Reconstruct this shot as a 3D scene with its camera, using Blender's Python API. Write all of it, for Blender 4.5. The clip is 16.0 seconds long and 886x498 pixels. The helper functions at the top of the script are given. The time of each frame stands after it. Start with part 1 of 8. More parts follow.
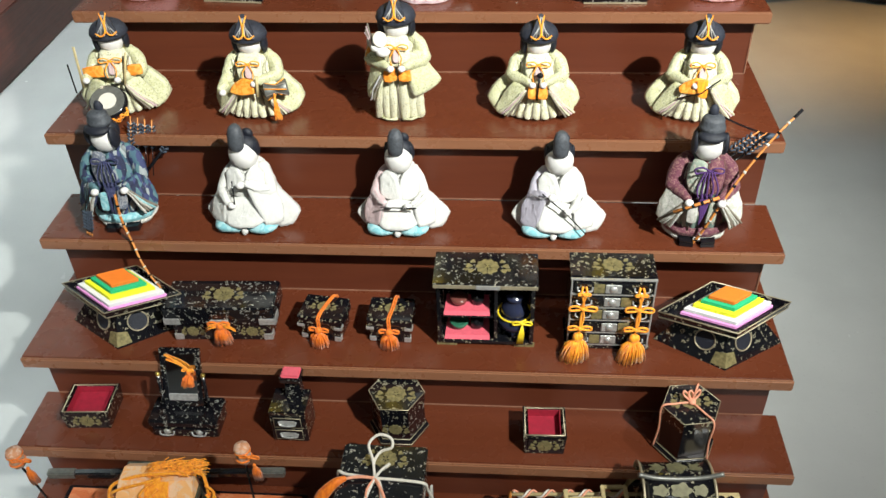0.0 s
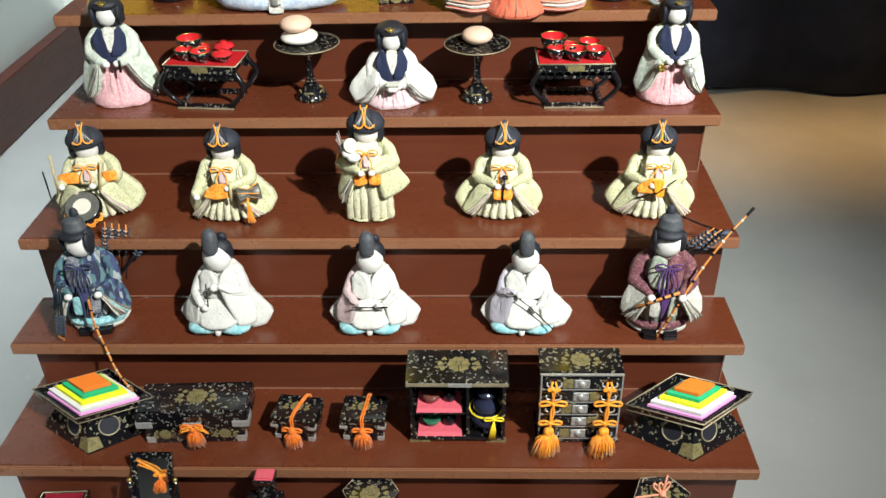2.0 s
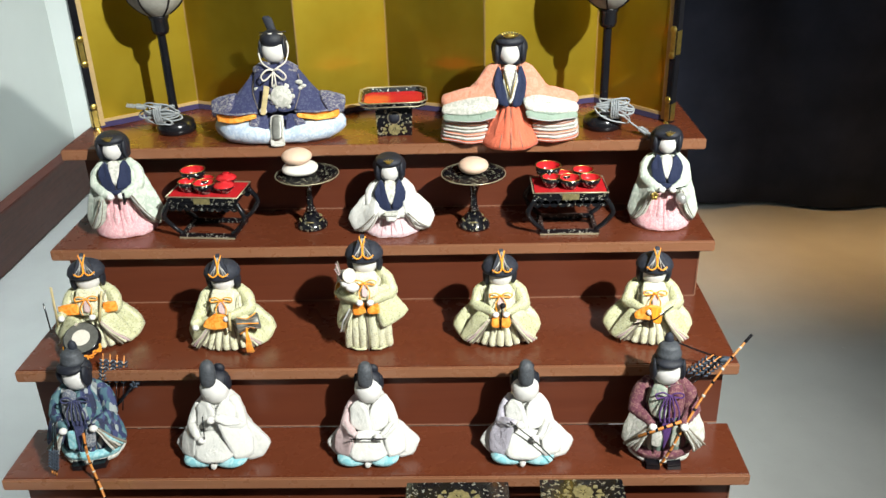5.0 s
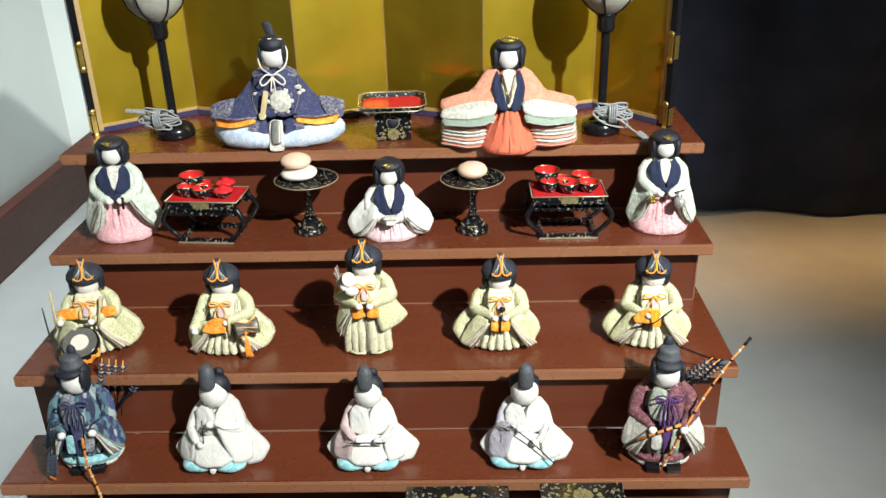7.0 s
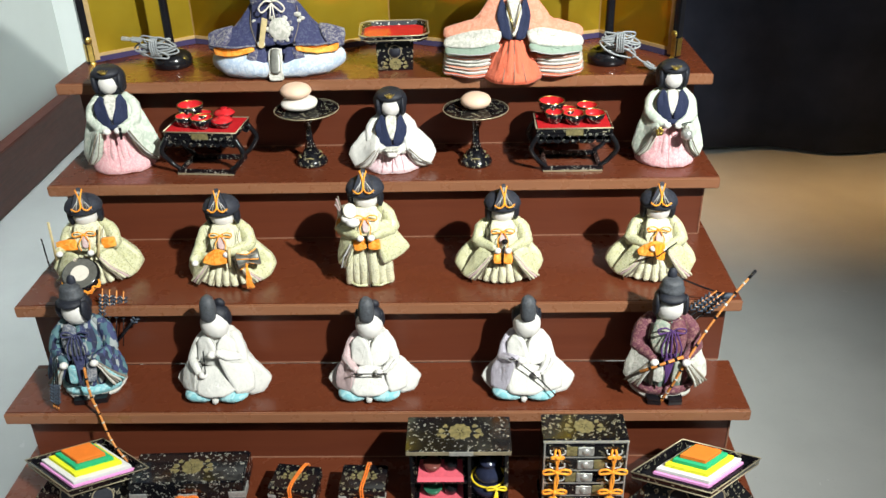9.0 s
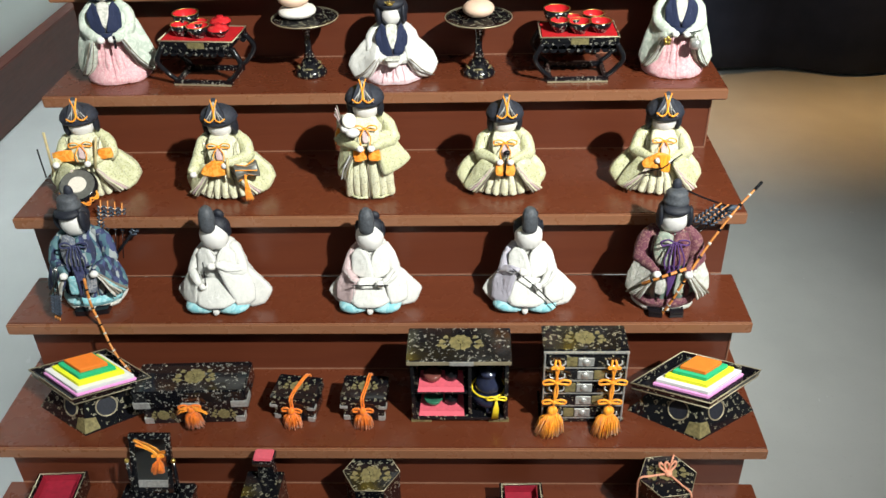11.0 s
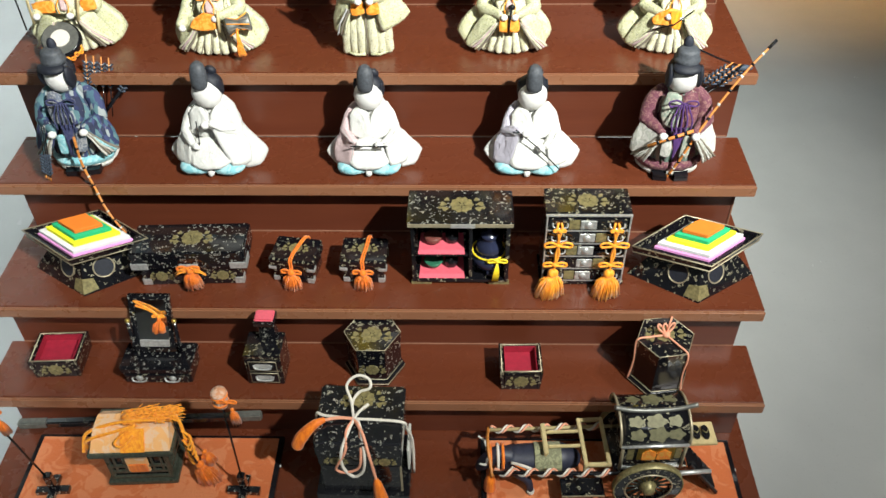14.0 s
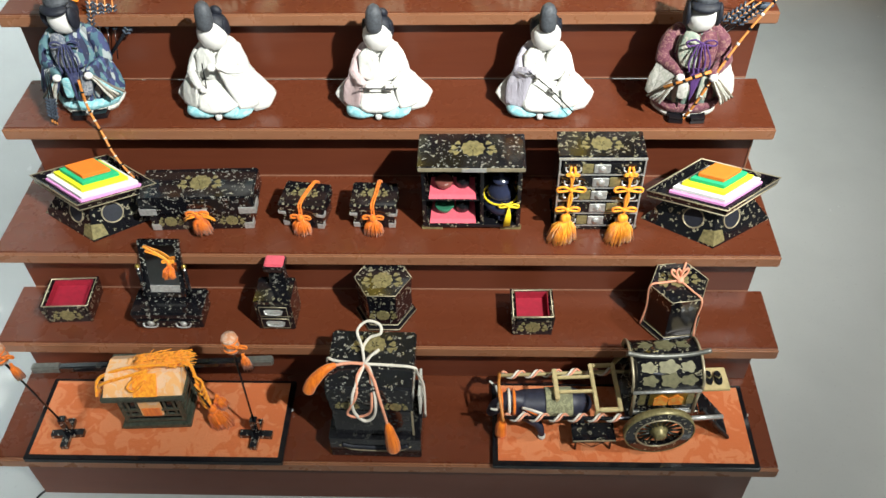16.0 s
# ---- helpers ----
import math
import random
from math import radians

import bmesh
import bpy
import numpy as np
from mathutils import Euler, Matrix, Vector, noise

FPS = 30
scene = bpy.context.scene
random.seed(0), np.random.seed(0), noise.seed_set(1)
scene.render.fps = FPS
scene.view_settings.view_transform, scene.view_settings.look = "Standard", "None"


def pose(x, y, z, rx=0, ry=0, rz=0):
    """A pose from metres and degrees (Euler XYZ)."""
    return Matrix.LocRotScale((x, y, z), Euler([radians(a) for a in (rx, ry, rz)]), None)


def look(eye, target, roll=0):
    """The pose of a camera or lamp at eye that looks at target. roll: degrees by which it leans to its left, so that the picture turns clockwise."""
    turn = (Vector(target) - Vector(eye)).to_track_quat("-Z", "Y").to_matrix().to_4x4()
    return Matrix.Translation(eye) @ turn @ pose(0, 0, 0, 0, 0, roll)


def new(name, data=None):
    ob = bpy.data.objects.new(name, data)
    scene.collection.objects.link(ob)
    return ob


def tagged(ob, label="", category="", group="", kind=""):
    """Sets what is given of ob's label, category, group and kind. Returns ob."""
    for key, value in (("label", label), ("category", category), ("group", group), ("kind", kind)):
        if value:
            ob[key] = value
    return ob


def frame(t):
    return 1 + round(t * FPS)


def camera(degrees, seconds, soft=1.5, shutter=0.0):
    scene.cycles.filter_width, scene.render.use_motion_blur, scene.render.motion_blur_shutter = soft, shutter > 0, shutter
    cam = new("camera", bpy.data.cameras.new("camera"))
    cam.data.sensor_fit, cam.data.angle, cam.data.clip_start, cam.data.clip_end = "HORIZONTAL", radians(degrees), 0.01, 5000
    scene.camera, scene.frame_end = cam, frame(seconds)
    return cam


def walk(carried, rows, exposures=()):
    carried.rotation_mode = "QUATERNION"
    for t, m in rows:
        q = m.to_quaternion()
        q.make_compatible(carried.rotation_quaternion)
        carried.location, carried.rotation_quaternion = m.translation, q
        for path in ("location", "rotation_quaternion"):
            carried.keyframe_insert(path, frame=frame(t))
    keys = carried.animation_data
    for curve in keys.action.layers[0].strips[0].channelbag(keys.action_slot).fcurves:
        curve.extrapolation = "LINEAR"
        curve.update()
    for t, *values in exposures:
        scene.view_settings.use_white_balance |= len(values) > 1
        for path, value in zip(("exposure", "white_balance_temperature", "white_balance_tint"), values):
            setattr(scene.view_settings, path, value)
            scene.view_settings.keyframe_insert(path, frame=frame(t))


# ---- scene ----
cam = camera(54.3, 16.0)
PATH = [
    (0, (0.164, -1.077, 1.349), (0.024, 0.488, 0.113), -2.0),
    (0.5, (0.157, -1.069, 1.364), (0.021, 0.501, 0.132), -2.2),
    (1, (0.137, -1.072, 1.384), (0.035, 0.52, 0.177), -1.5),
    (1.5, (0.147, -1.081, 1.391), (0.081, 0.558, 0.246), -1.2),
    (2, (0.155, -1.089, 1.394), (0.097, 0.588, 0.306), -1.2),
    (2.5, (0.16, -1.087, 1.406), (0.109, 0.607, 0.343), -1.0),
    (3, (0.162, -1.088, 1.41), (0.112, 0.632, 0.391), -1.2),
    (3.5, (0.166, -1.082, 1.419), (0.11, 0.659, 0.436), -1.4),
    (4, (0.162, -1.082, 1.422), (0.106, 0.688, 0.494), -1.4),
    (4.5, (0.16, -1.078, 1.427), (0.101, 0.713, 0.538), -1.6),
    (7, (0.154, -1.083, 1.42), (0.106, 0.726, 0.567), -1.6),
    (7.5, (0.157, -1.085, 1.416), (0.107, 0.714, 0.542), -1.6),
    (8, (0.155, -1.082, 1.414), (0.101, 0.7, 0.506), -1.6),
    (10.5, (0.156, -1.073, 1.368), (0.094, 0.614, 0.295), -1.5),
    (11, (0.161, -1.077, 1.364), (0.09, 0.585, 0.254), -1.7),
    (11.5, (0.155, -1.075, 1.357), (0.091, 0.561, 0.209), -1.4),
    (12, (0.156, -1.067, 1.356), (0.086, 0.53, 0.154), -1.7),
    (12.5, (0.15, -1.069, 1.349), (0.097, 0.498, 0.109), -1.1),
    (13, (0.148, -1.068, 1.349), (0.1, 0.467, 0.068), -1.1),
    (13.5, (0.143, -1.067, 1.341), (0.101, 0.439, 0.025), -0.9),
    (14, (0.14, -1.063, 1.342), (0.097, 0.411, -0.009), -0.9),
    (14.5, (0.14, -1.062, 1.339), (0.086, 0.386, -0.041), -1.1),
    (15, (0.14, -1.064, 1.334), (0.081, 0.365, -0.064), -1.3),
    (15.5, (0.141, -1.07, 1.332), (0.076, 0.344, -0.08), -1.5),
    (16, (0.143, -1.053, 1.329), (0.07, 0.334, -0.11), -1.9),
]
walk(cam, [(t, look(eye, target, roll)) for t, eye, target, roll in PATH], ((0, -0.03), (1.5, -0.12), (2.5, -0.09), (3.5, -0.08), (7, -0.1), (8, -0.1), (10.5, -0.15), (11.5, -0.12), (14, 0.12), (16, 0.3)))

# ---- light ----
room_world = bpy.data.worlds.new("room_world")
scene.world = room_world
room_world.use_nodes = True
room_world.node_tree.nodes["Background"].inputs["Color"].default_value = (0.75, 0.85, 1.0, 1)
room_world.node_tree.nodes["Background"].inputs["Strength"].default_value = 0.02


def spot(name, eye, target, watts, size, blend, radius, colour):
    data = bpy.data.lights.new(name, "SPOT")
    data.energy, data.spot_size, data.spot_blend = watts, radians(size), blend
    data.shadow_soft_size, data.color = radius, colour
    ob = new(name, data)
    ob.matrix_world = look(eye, target)
    return ob


def area(name, eye, target, watts, sx, sy, colour):
    data = bpy.data.lights.new(name, "AREA")
    data.shape, data.size, data.size_y, data.energy, data.color = "RECTANGLE", sx, sy, watts, colour
    ob = new(name, data)
    ob.matrix_world = look(eye, target)
    return ob


# the gallery spotlight over the visitor's right shoulder
spot("gallery_spotlight", (1.55, -1.75, 2.85), (0.14, 0.43, 1.05), 1060, 52, 1.0, 0.04, (0.955, 0.985, 0.94))
# unseen warm lamp, added to tint the floor beside the curtain
passage = area("passage_fill", (2.3, 1.8, 2.95), (2.3, 1.8, 0.0), 7.5, 3.4, 0.3, (1.0, 0.55, 0.2))
passage.data.spread = radians(24)
# narrow spotlight on the floor in front of the west wall, and a downlight behind it
spot("floor_spotlight", (-1.45, -2.6, 2.85), (-1.12, 0.0, 0.0), 1250, 21, 0.9, 0.35, (0.9, 0.98, 1.0))
spot("wall_downlight", (-1.12, 0.95, 2.92), (-1.5, 1.7, 0.3), 440, 62, 1.0, 0.12, (0.9, 0.98, 1.0))
# downlight over the aisle beside the stand
spot("aisle_downlight", (1.75, -0.55, 2.9), (1.6, -0.4, 0.0), 215, 70, 1.0, 0.05, (1.0, 0.99, 0.93))
# dim unseen lamp behind the visitor, added as fill for the shadows
area("ceiling_fill", (0.0, -2.4, 2.96), (0.0, -2.4, 0.0), 8, 1.6, 0.6, (0.9, 0.96, 1.0))

# ---- materials ----


def links(mat):
    return mat.node_tree.links


class Mat:
    """A small wrapper for node materials."""

    def __init__(self, name, colour=(0.5, 0.5, 0.5), rough=0.5, metal=0.0, spec=0.5, coat=0.0):
        self.m = bpy.data.materials.new(name)
        self.m.use_nodes = True
        self.t = self.m.node_tree
        self.b = self.t.nodes["Principled BSDF"]
        self.set("Base Color", (*colour, 1))
        self.set("Roughness", rough)
        self.set("Metallic", metal)
        self.set("Specular IOR Level", spec)
        self.set("Coat Weight", coat)
        self.set("Coat Roughness", 0.08)
        self.coords = None

    def set(self, key, value):
        self.b.inputs[key].default_value = value

    def node(self, kind, **inputs):
        n = self.t.nodes.new(kind)
        for k, v in inputs.items():
            n.inputs[k.replace("_", " ")].default_value = v
        return n

    def link(self, a, b):
        self.t.links.new(a, b)

    def co(self, scale=(1, 1, 1)):
        c = self.t.nodes.new("ShaderNodeTexCoord")
        mp = self.t.nodes.new("ShaderNodeMapping")
        mp.inputs["Scale"].default_value = scale
        self.link(c.outputs["Object"], mp.inputs["Vector"])
        return mp.outputs["Vector"]

    def noise(self, scale, detail=4.0, rough=0.55, stretch=(1, 1, 1), distort=0.0):
        n = self.node("ShaderNodeTexNoise", Scale=scale, Detail=detail, Roughness=rough, Distortion=distort)
        self.link(self.co(stretch), n.inputs["Vector"])
        return n.outputs["Fac"]

    def ramp(self, fac, stops):
        r = self.t.nodes.new("ShaderNodeValToRGB")
        e = r.color_ramp.elements
        while len(e) < len(stops):
            e.new(0.5)
        for el, (p, c) in zip(e, stops):
            el.position, el.color = p, (*c, 1)
        self.link(fac, r.inputs["Fac"])
        return r.outputs["Color"]

    def mix(self, fac, a, b, mode="MIX"):
        n = self.t.nodes.new("ShaderNodeMix")
        n.data_type, n.blend_type = "RGBA", mode
        for sock, v in ((n.inputs[0], fac), (n.inputs[6], a), (n.inputs[7], b)):
            if isinstance(v, (int, float)):
                sock.default_value = v
            elif isinstance(v, tuple):
                sock.default_value = (*v, 1)
            else:
                self.link(v, sock)
        return n.outputs[2]

    def math(self, op, a, b=0.0):
        n = self.t.nodes.new("ShaderNodeMath")
        n.operation = op
        for sock, v in ((n.inputs[0], a), (n.inputs[1], b)):
            if isinstance(v, (int, float)):
                sock.default_value = v
            else:
                self.link(v, sock)
        return n.outputs[0]

    def colour(self, sock):
        self.link(sock, self.b.inputs["Base Color"])

    def rough(self, fac, lo, hi):
        n = self.node("ShaderNodeMapRange")
        self.link(fac, n.inputs["Value"])
        n.inputs["To Min"].default_value, n.inputs["To Max"].default_value = lo, hi
        self.link(n.outputs["Result"], self.b.inputs["Roughness"])

    def bump(self, fac, strength=0.2, dist=0.001):
        n = self.node("ShaderNodeBump", Strength=strength, Distance=dist)
        self.link(fac, n.inputs["Height"])
        if self.b.inputs["Normal"].is_linked:
            self.link(self.b.inputs["Normal"].links[0].from_socket, n.inputs["Normal"])
        self.link(n.outputs["Normal"], self.b.inputs["Normal"])


def wood(name, dark, light, rough=0.35, stretch=(1.0, 14, 14), scale=5.0):
    w = Mat(name, light, rough)
    grain = w.noise(scale, 8, 0.65, stretch, 0.4)
    cloud = w.noise(2.2, 3)
    c = w.ramp(grain, [(0.3, dark), (0.72, light)])
    c = w.mix(w.math("MULTIPLY", cloud, 0.3), c, tuple(x * 0.72 for x in dark))
    w.colour(c)
    w.rough(w.noise(26, 4), rough - 0.07, rough + 0.1)
    w.bump(grain, 0.08, 0.0006)
    return w.m


def fabric(name, base, second=None, amount=0.5, scale=90.0, rough=0.85, weave=900.0, crinkle=60.0, glint=0.0):
    f = Mat(name, base, rough, 0, 0.25)
    if second:
        v = f.noise(scale, 2, 0.5, (1, 1, 1), 1.2)
        c = f.ramp(v, [(0.62 - amount * 0.3, base), (0.68 - amount * 0.3, second)])
    else:
        c = f.ramp(f.noise(40, 3), [(0.3, tuple(x * 0.86 for x in base)), (0.7, base)])
    f.colour(c)
    f.bump(f.noise(crinkle * 1.6, 4, 0.6, (1, 1, 0.45), 1.0), 0.8, 0.0026)
    f.bump(f.noise(weave, 2), 0.5, 0.0007)
    f.set("Sheen Weight", 0.1)
    if glint:
        # scattered metal thread
        spark = f.ramp(f.noise(420, 1), [(0.6, (0, 0, 0)), (0.66, (1, 1, 1))])
        f.link(f.math("MULTIPLY", spark, glint), f.b.inputs["Metallic"])
        f.link(f.math("SUBTRACT", rough, f.math("MULTIPLY", spark, rough * 0.5)), f.b.inputs["Roughness"])
    return f.m


def patchwork(name, colours, scale=85.0):
    f = Mat(name, colours[0], 0.8, 0, 0.25)
    v = f.node("ShaderNodeTexVoronoi", Scale=scale)
    f.link(f.co((1, 1, 0.33)), v.inputs["Vector"])
    sep = f.node("ShaderNodeSeparateColor")
    f.link(v.outputs["Color"], sep.inputs["Color"])
    n = len(colours)
    r = f.t.nodes.new("ShaderNodeValToRGB")
    r.color_ramp.interpolation = "CONSTANT"
    e = r.color_ramp.elements
    while len(e) < n:
        e.new(0.5)
    for i, el in enumerate(e):
        el.position, el.color = i / n, (*colours[i], 1)
    f.link(sep.outputs["Red"], r.inputs["Fac"])
    f.colour(f.mix(f.ramp(f.noise(170, 2), [(0.66, (0, 0, 0)), (0.72, (0.6, 0.6, 0.6))]), r.outputs["Color"], (0.34, 0.32, 0.26)))
    f.bump(f.noise(70, 4), 0.5, 0.002)
    return f.m


def lacquer(name, gold=(0.42, 0.38, 0.23), scale=112.0, density=0.5, rough=0.16):
    """Black lacquer strewn with small gold curls."""
    k = Mat(name, (0.006, 0.006, 0.008), rough, 0, 0.5, 0.5)
    v = k.node("ShaderNodeTexVoronoi", Scale=scale, Randomness=0.75)
    bent = k.node("ShaderNodeTexNoise", Scale=scale * 0.9, Detail=1.0)
    k.link(k.co(), bent.inputs["Vector"])
    k.link(k.mix(0.012, k.co(), bent.outputs["Color"], "ADD"), v.inputs["Vector"])
    arc = k.math("LESS_THAN", k.math("ABSOLUTE", k.math("SUBTRACT", v.outputs["Distance"], 0.3)), 0.085)
    half = k.math("GREATER_THAN", k.noise(scale * 1.15, 1), 0.575 - density * 0.12)
    dot = k.math("LESS_THAN", v.outputs["Distance"], 0.1)
    mask = k.math("MAXIMUM", k.math("MULTIPLY", arc, half), k.math("MULTIPLY", dot, 0.7))
    k.colour(k.mix(mask, (0.006, 0.006, 0.008), gold))
    k.link(k.math("MULTIPLY", mask, 0.55), k.b.inputs["Metallic"])
    rg = k.math("ADD", k.math("MULTIPLY", mask, 0.22), k.math("MULTIPLY", k.noise(50, 3), rough * 1.6))
    k.link(rg, k.b.inputs["Roughness"])
    k.bump(mask, 0.25, 0.0004)
    return k.m


def plain(name, colour, rough=0.5, metal=0.0, vary=0.12, scale=60.0, bump=0.1):
    p = Mat(name, colour, rough, metal)
    n = p.noise(scale, 4)
    p.colour(p.ramp(n, [(0.3, tuple(max(0.0, x * (1 - vary)) for x in colour)), (0.7, tuple(min(1.0, x * (1 + vary)) for x in colour))]))
    p.rough(p.noise(scale * 0.4, 3), max(0.03, rough - 0.08), min(1.0, rough + 0.08))
    p.bump(n, bump, 0.0008)
    return p.m


def threads(name, colour, dark):
    p = Mat(name, colour, 0.55, 0, 0.4)
    n = p.noise(260, 3, 0.6, (1, 1, 0.06))
    p.colour(p.ramp(n, [(0.32, dark), (0.62, colour)]))
    p.bump(n, 0.8, 0.0015)
    p.set("Sheen Weight", 0.2)
    return p.m


def gold_leaf():
    g = Mat("gold_leaf", (0.78, 0.56, 0.1), 0.3, 1.0)
    n = g.noise(9, 3)
    fine = g.noise(7, 3)
    c = g.ramp(n, [(0.3, (0.58, 0.43, 0.042)), (0.7, (0.7, 0.55, 0.07))])
    # faint joints of the square leaves
    br = g.node("ShaderNodeTexBrick", Scale=9.0)
    br.offset = 0.0
    br.inputs["Mortar Size"].default_value = 0.006
    br.inputs["Brick Width"].default_value = 0.9
    br.inputs["Row Height"].default_value = 0.9
    for key in ("Color1", "Color2"):
        br.inputs[key].default_value = (1, 1, 1, 1)
    br.inputs["Mortar"].default_value = (0.8, 0.76, 0.6, 1)
    g.link(g.co(), br.inputs["Vector"])
    g.colour(g.mix(1.0, c, br.outputs["Color"], "MULTIPLY"))
    g.rough(fine, 0.5, 0.64)
    g.bump(fine, 0.03, 0.0004)
    # burnished share of the leaf, which mirrors its neighbours
    polish = g.t.nodes.new("ShaderNodeBsdfPrincipled")
    polish.inputs["Metallic"].default_value = 1.0
    polish.inputs["Roughness"].default_value = 0.13
    g.link(g.b.inputs["Base Color"].links[0].from_socket, polish.inputs["Base Color"])
    both = g.t.nodes.new("ShaderNodeMixShader")
    both.inputs[0].default_value = 0.38
    g.link(g.b.outputs[0], both.inputs[1])
    g.link(polish.outputs[0], both.inputs[2])
    g.link(both.outputs[0], g.t.nodes["Material Output"].inputs["Surface"])
    return g.m


M_WOOD = wood("mahogany_board", (0.116, 0.0285, 0.0122), (0.134, 0.0345, 0.0145), 0.26)
M_RISER = wood("mahogany_panel", (0.105, 0.026, 0.0122), (0.128, 0.034, 0.0155), 0.34)
M_EDGE = wood("board_edge", (0.235, 0.098, 0.05), (0.29, 0.13, 0.068), 0.27)
M_SEAM_HIGHLIGHT = plain("seam_and_highlight", (0.24, 0.115, 0.07), 0.5)
M_SKIRT = wood("skirting_wood", (0.055, 0.013, 0.008), (0.12, 0.03, 0.018), 0.42, (14, 1.0, 14))
M_LACQUER = lacquer("black_gold_lacquer", (0.42, 0.39, 0.27), 122.0)
M_LACQUER_FINE = lacquer("black_gold_lacquer_fine", (0.44, 0.43, 0.37), 138.0, 0.42)
M_LACQUER_DARK = lacquer("black_dim_lacquer", (0.07, 0.07, 0.06), 110.0, 0.4)
M_BLACK = plain("black_lacquer", (0.008, 0.008, 0.01), 0.16, 0, 0.3, 60, 0.03)
M_GOLD = plain("dull_gold", (0.27, 0.23, 0.105), 0.42, 0.4, 0.35, 190)
M_GILT = plain("gilt_metal", (0.62, 0.46, 0.12), 0.32, 0.95, 0.2, 200, 0.4)
M_SILVER = plain("silvered_fitting", (0.6, 0.6, 0.58), 0.38, 0.65, 0.25, 240, 0.5)
M_GOLDLINE = plain("gold_line", (0.42, 0.36, 0.24), 0.4, 0.5, 0.15)
M_LEAF = gold_leaf()
M_RED = plain("vermilion_lacquer", (0.55, 0.02, 0.025), 0.22, 0, 0.1)
M_CRIMSON = plain("crimson_lining", (0.3, 0.009, 0.028), 0.7, 0, 0.15, 120)
M_PINKPAD = plain("pink_cloth", (0.66, 0.1, 0.14), 0.8, 0, 0.1, 200)
M_ORANGE = threads("orange_silk", (0.88, 0.22, 0.01), (0.66, 0.12, 0.006))
M_AMBER = threads("amber_silk", (0.98, 0.4, 0.02), (0.82, 0.22, 0.01))
M_WHITECORD = plain("white_cord", (0.66, 0.61, 0.53), 0.7, 0, 0.1, 400, 0.5)
M_YELLOWCORD = plain("yellow_cord", (0.85, 0.62, 0.02), 0.6)
M_PINKCORD = plain("salmon_cord", (0.75, 0.32, 0.2), 0.65, 0, 0.15, 300, 0.4)
M_SKIN = plain("white_gofun", (0.72, 0.7, 0.67), 0.5, 0, 0.02, 40, 0.02)
M_HAIR = plain("black_hair", (0.009, 0.011, 0.019), 0.6, 0, 0.5, 420, 0.9)
M_HAT = plain("charcoal_hat", (0.018, 0.021, 0.033), 0.7, 0, 0.4, 260, 0.8)
M_EBOSHI = plain("slate_cap", (0.06, 0.066, 0.076), 0.6, 0, 0.35, 260, 0.5)
# grey drawn along robe folds as their shade, and used for thin stripes
M_FOLD = plain("fold_shade_and_stripe", (0.4, 0.39, 0.38), 0.9)
# rose and brown paint the shade in skirt grooves; brown also makes stripes
M_ROSE = plain("rose_fold_shade", (0.5, 0.23, 0.25), 0.85)
M_CREASE = plain("crease_shade_and_stripe", (0.2, 0.17, 0.13), 0.8)
M_CREPE = fabric("white_crepe", (0.64, 0.63, 0.59), (0.6, 0.595, 0.56), 0.5, 160, 0.9, 900, 55)
M_LILAC = fabric("pale_lilac_crepe", (0.5, 0.47, 0.54), None, 0, 70, 0.9, 700, 110)
M_BLUSH = fabric("pale_pink_crepe", (0.6, 0.45, 0.45), None, 0, 70, 0.9, 700, 110)
M_AQUA = fabric("aqua_silk", (0.22, 0.5, 0.55), (0.36, 0.6, 0.63), 0.5, 90)
M_CREAM = fabric("cream_green_silk", (0.57, 0.565, 0.37), (0.49, 0.485, 0.27), 0.42, 240, 0.38, glint=0.45)
M_CREAM_LIGHT = fabric("pale_cream_silk", (0.65, 0.635, 0.465), (0.575, 0.545, 0.35), 0.4, 250, 0.38, glint=0.45)
M_SILKORANGE = fabric("orange_brocade", (0.9, 0.26, 0.02), (0.85, 0.38, 0.06), 0.5, 120, 0.6, glint=0.4)
M_NAVY = fabric("navy_silk", (0.015, 0.022, 0.06), None, 0, 80, 0.75)
M_IMPERIAL = fabric("indigo_brocade", (0.033, 0.038, 0.1), (0.06, 0.066, 0.13), 0.3, 180, 0.7)
M_IMPERIAL_TRIM = fabric("grey_gold_brocade", (0.24, 0.23, 0.24), (0.06, 0.06, 0.12), 0.6, 230, 0.7)
M_PALEBLUE = fabric("pale_blue_brocade", (0.42, 0.52, 0.66), (0.56, 0.63, 0.72), 0.5, 110, 0.7)
M_CORAL = fabric("coral_silk", (0.72, 0.16, 0.085), None, 0, 80, 0.75)
M_SALMON = fabric("salmon_brocade", (0.634, 0.246, 0.158), (0.622, 0.302, 0.21), 0.45, 120, 0.75)
M_SAGE = fabric("sage_silk", (0.28, 0.36, 0.29), None, 0, 80, 0.75)
M_IVORY = fabric("ivory_brocade", (0.6, 0.58, 0.53), (0.46, 0.46, 0.4), 0.45, 120, 0.8)
M_MINT = fabric("pale_mint_silk", (0.46, 0.52, 0.44), (0.58, 0.62, 0.54), 0.5, 70, 0.8)
M_PINK = fabric("pink_hakama", (0.7, 0.36, 0.39), (0.76, 0.5, 0.51), 0.42, 260, 0.8)
M_PALEPINK = fabric("pale_pink_hakama", (0.66, 0.47, 0.5), (0.7, 0.58, 0.6), 0.42, 260, 0.8)
M_BLUEPATCH = patchwork("blue_patchwork", [(0.03, 0.04, 0.1), (0.05, 0.06, 0.14), (0.06, 0.12, 0.16), (0.3, 0.33, 0.33), (0.03, 0.035, 0.07), (0.1, 0.19, 0.21)], 165.0)
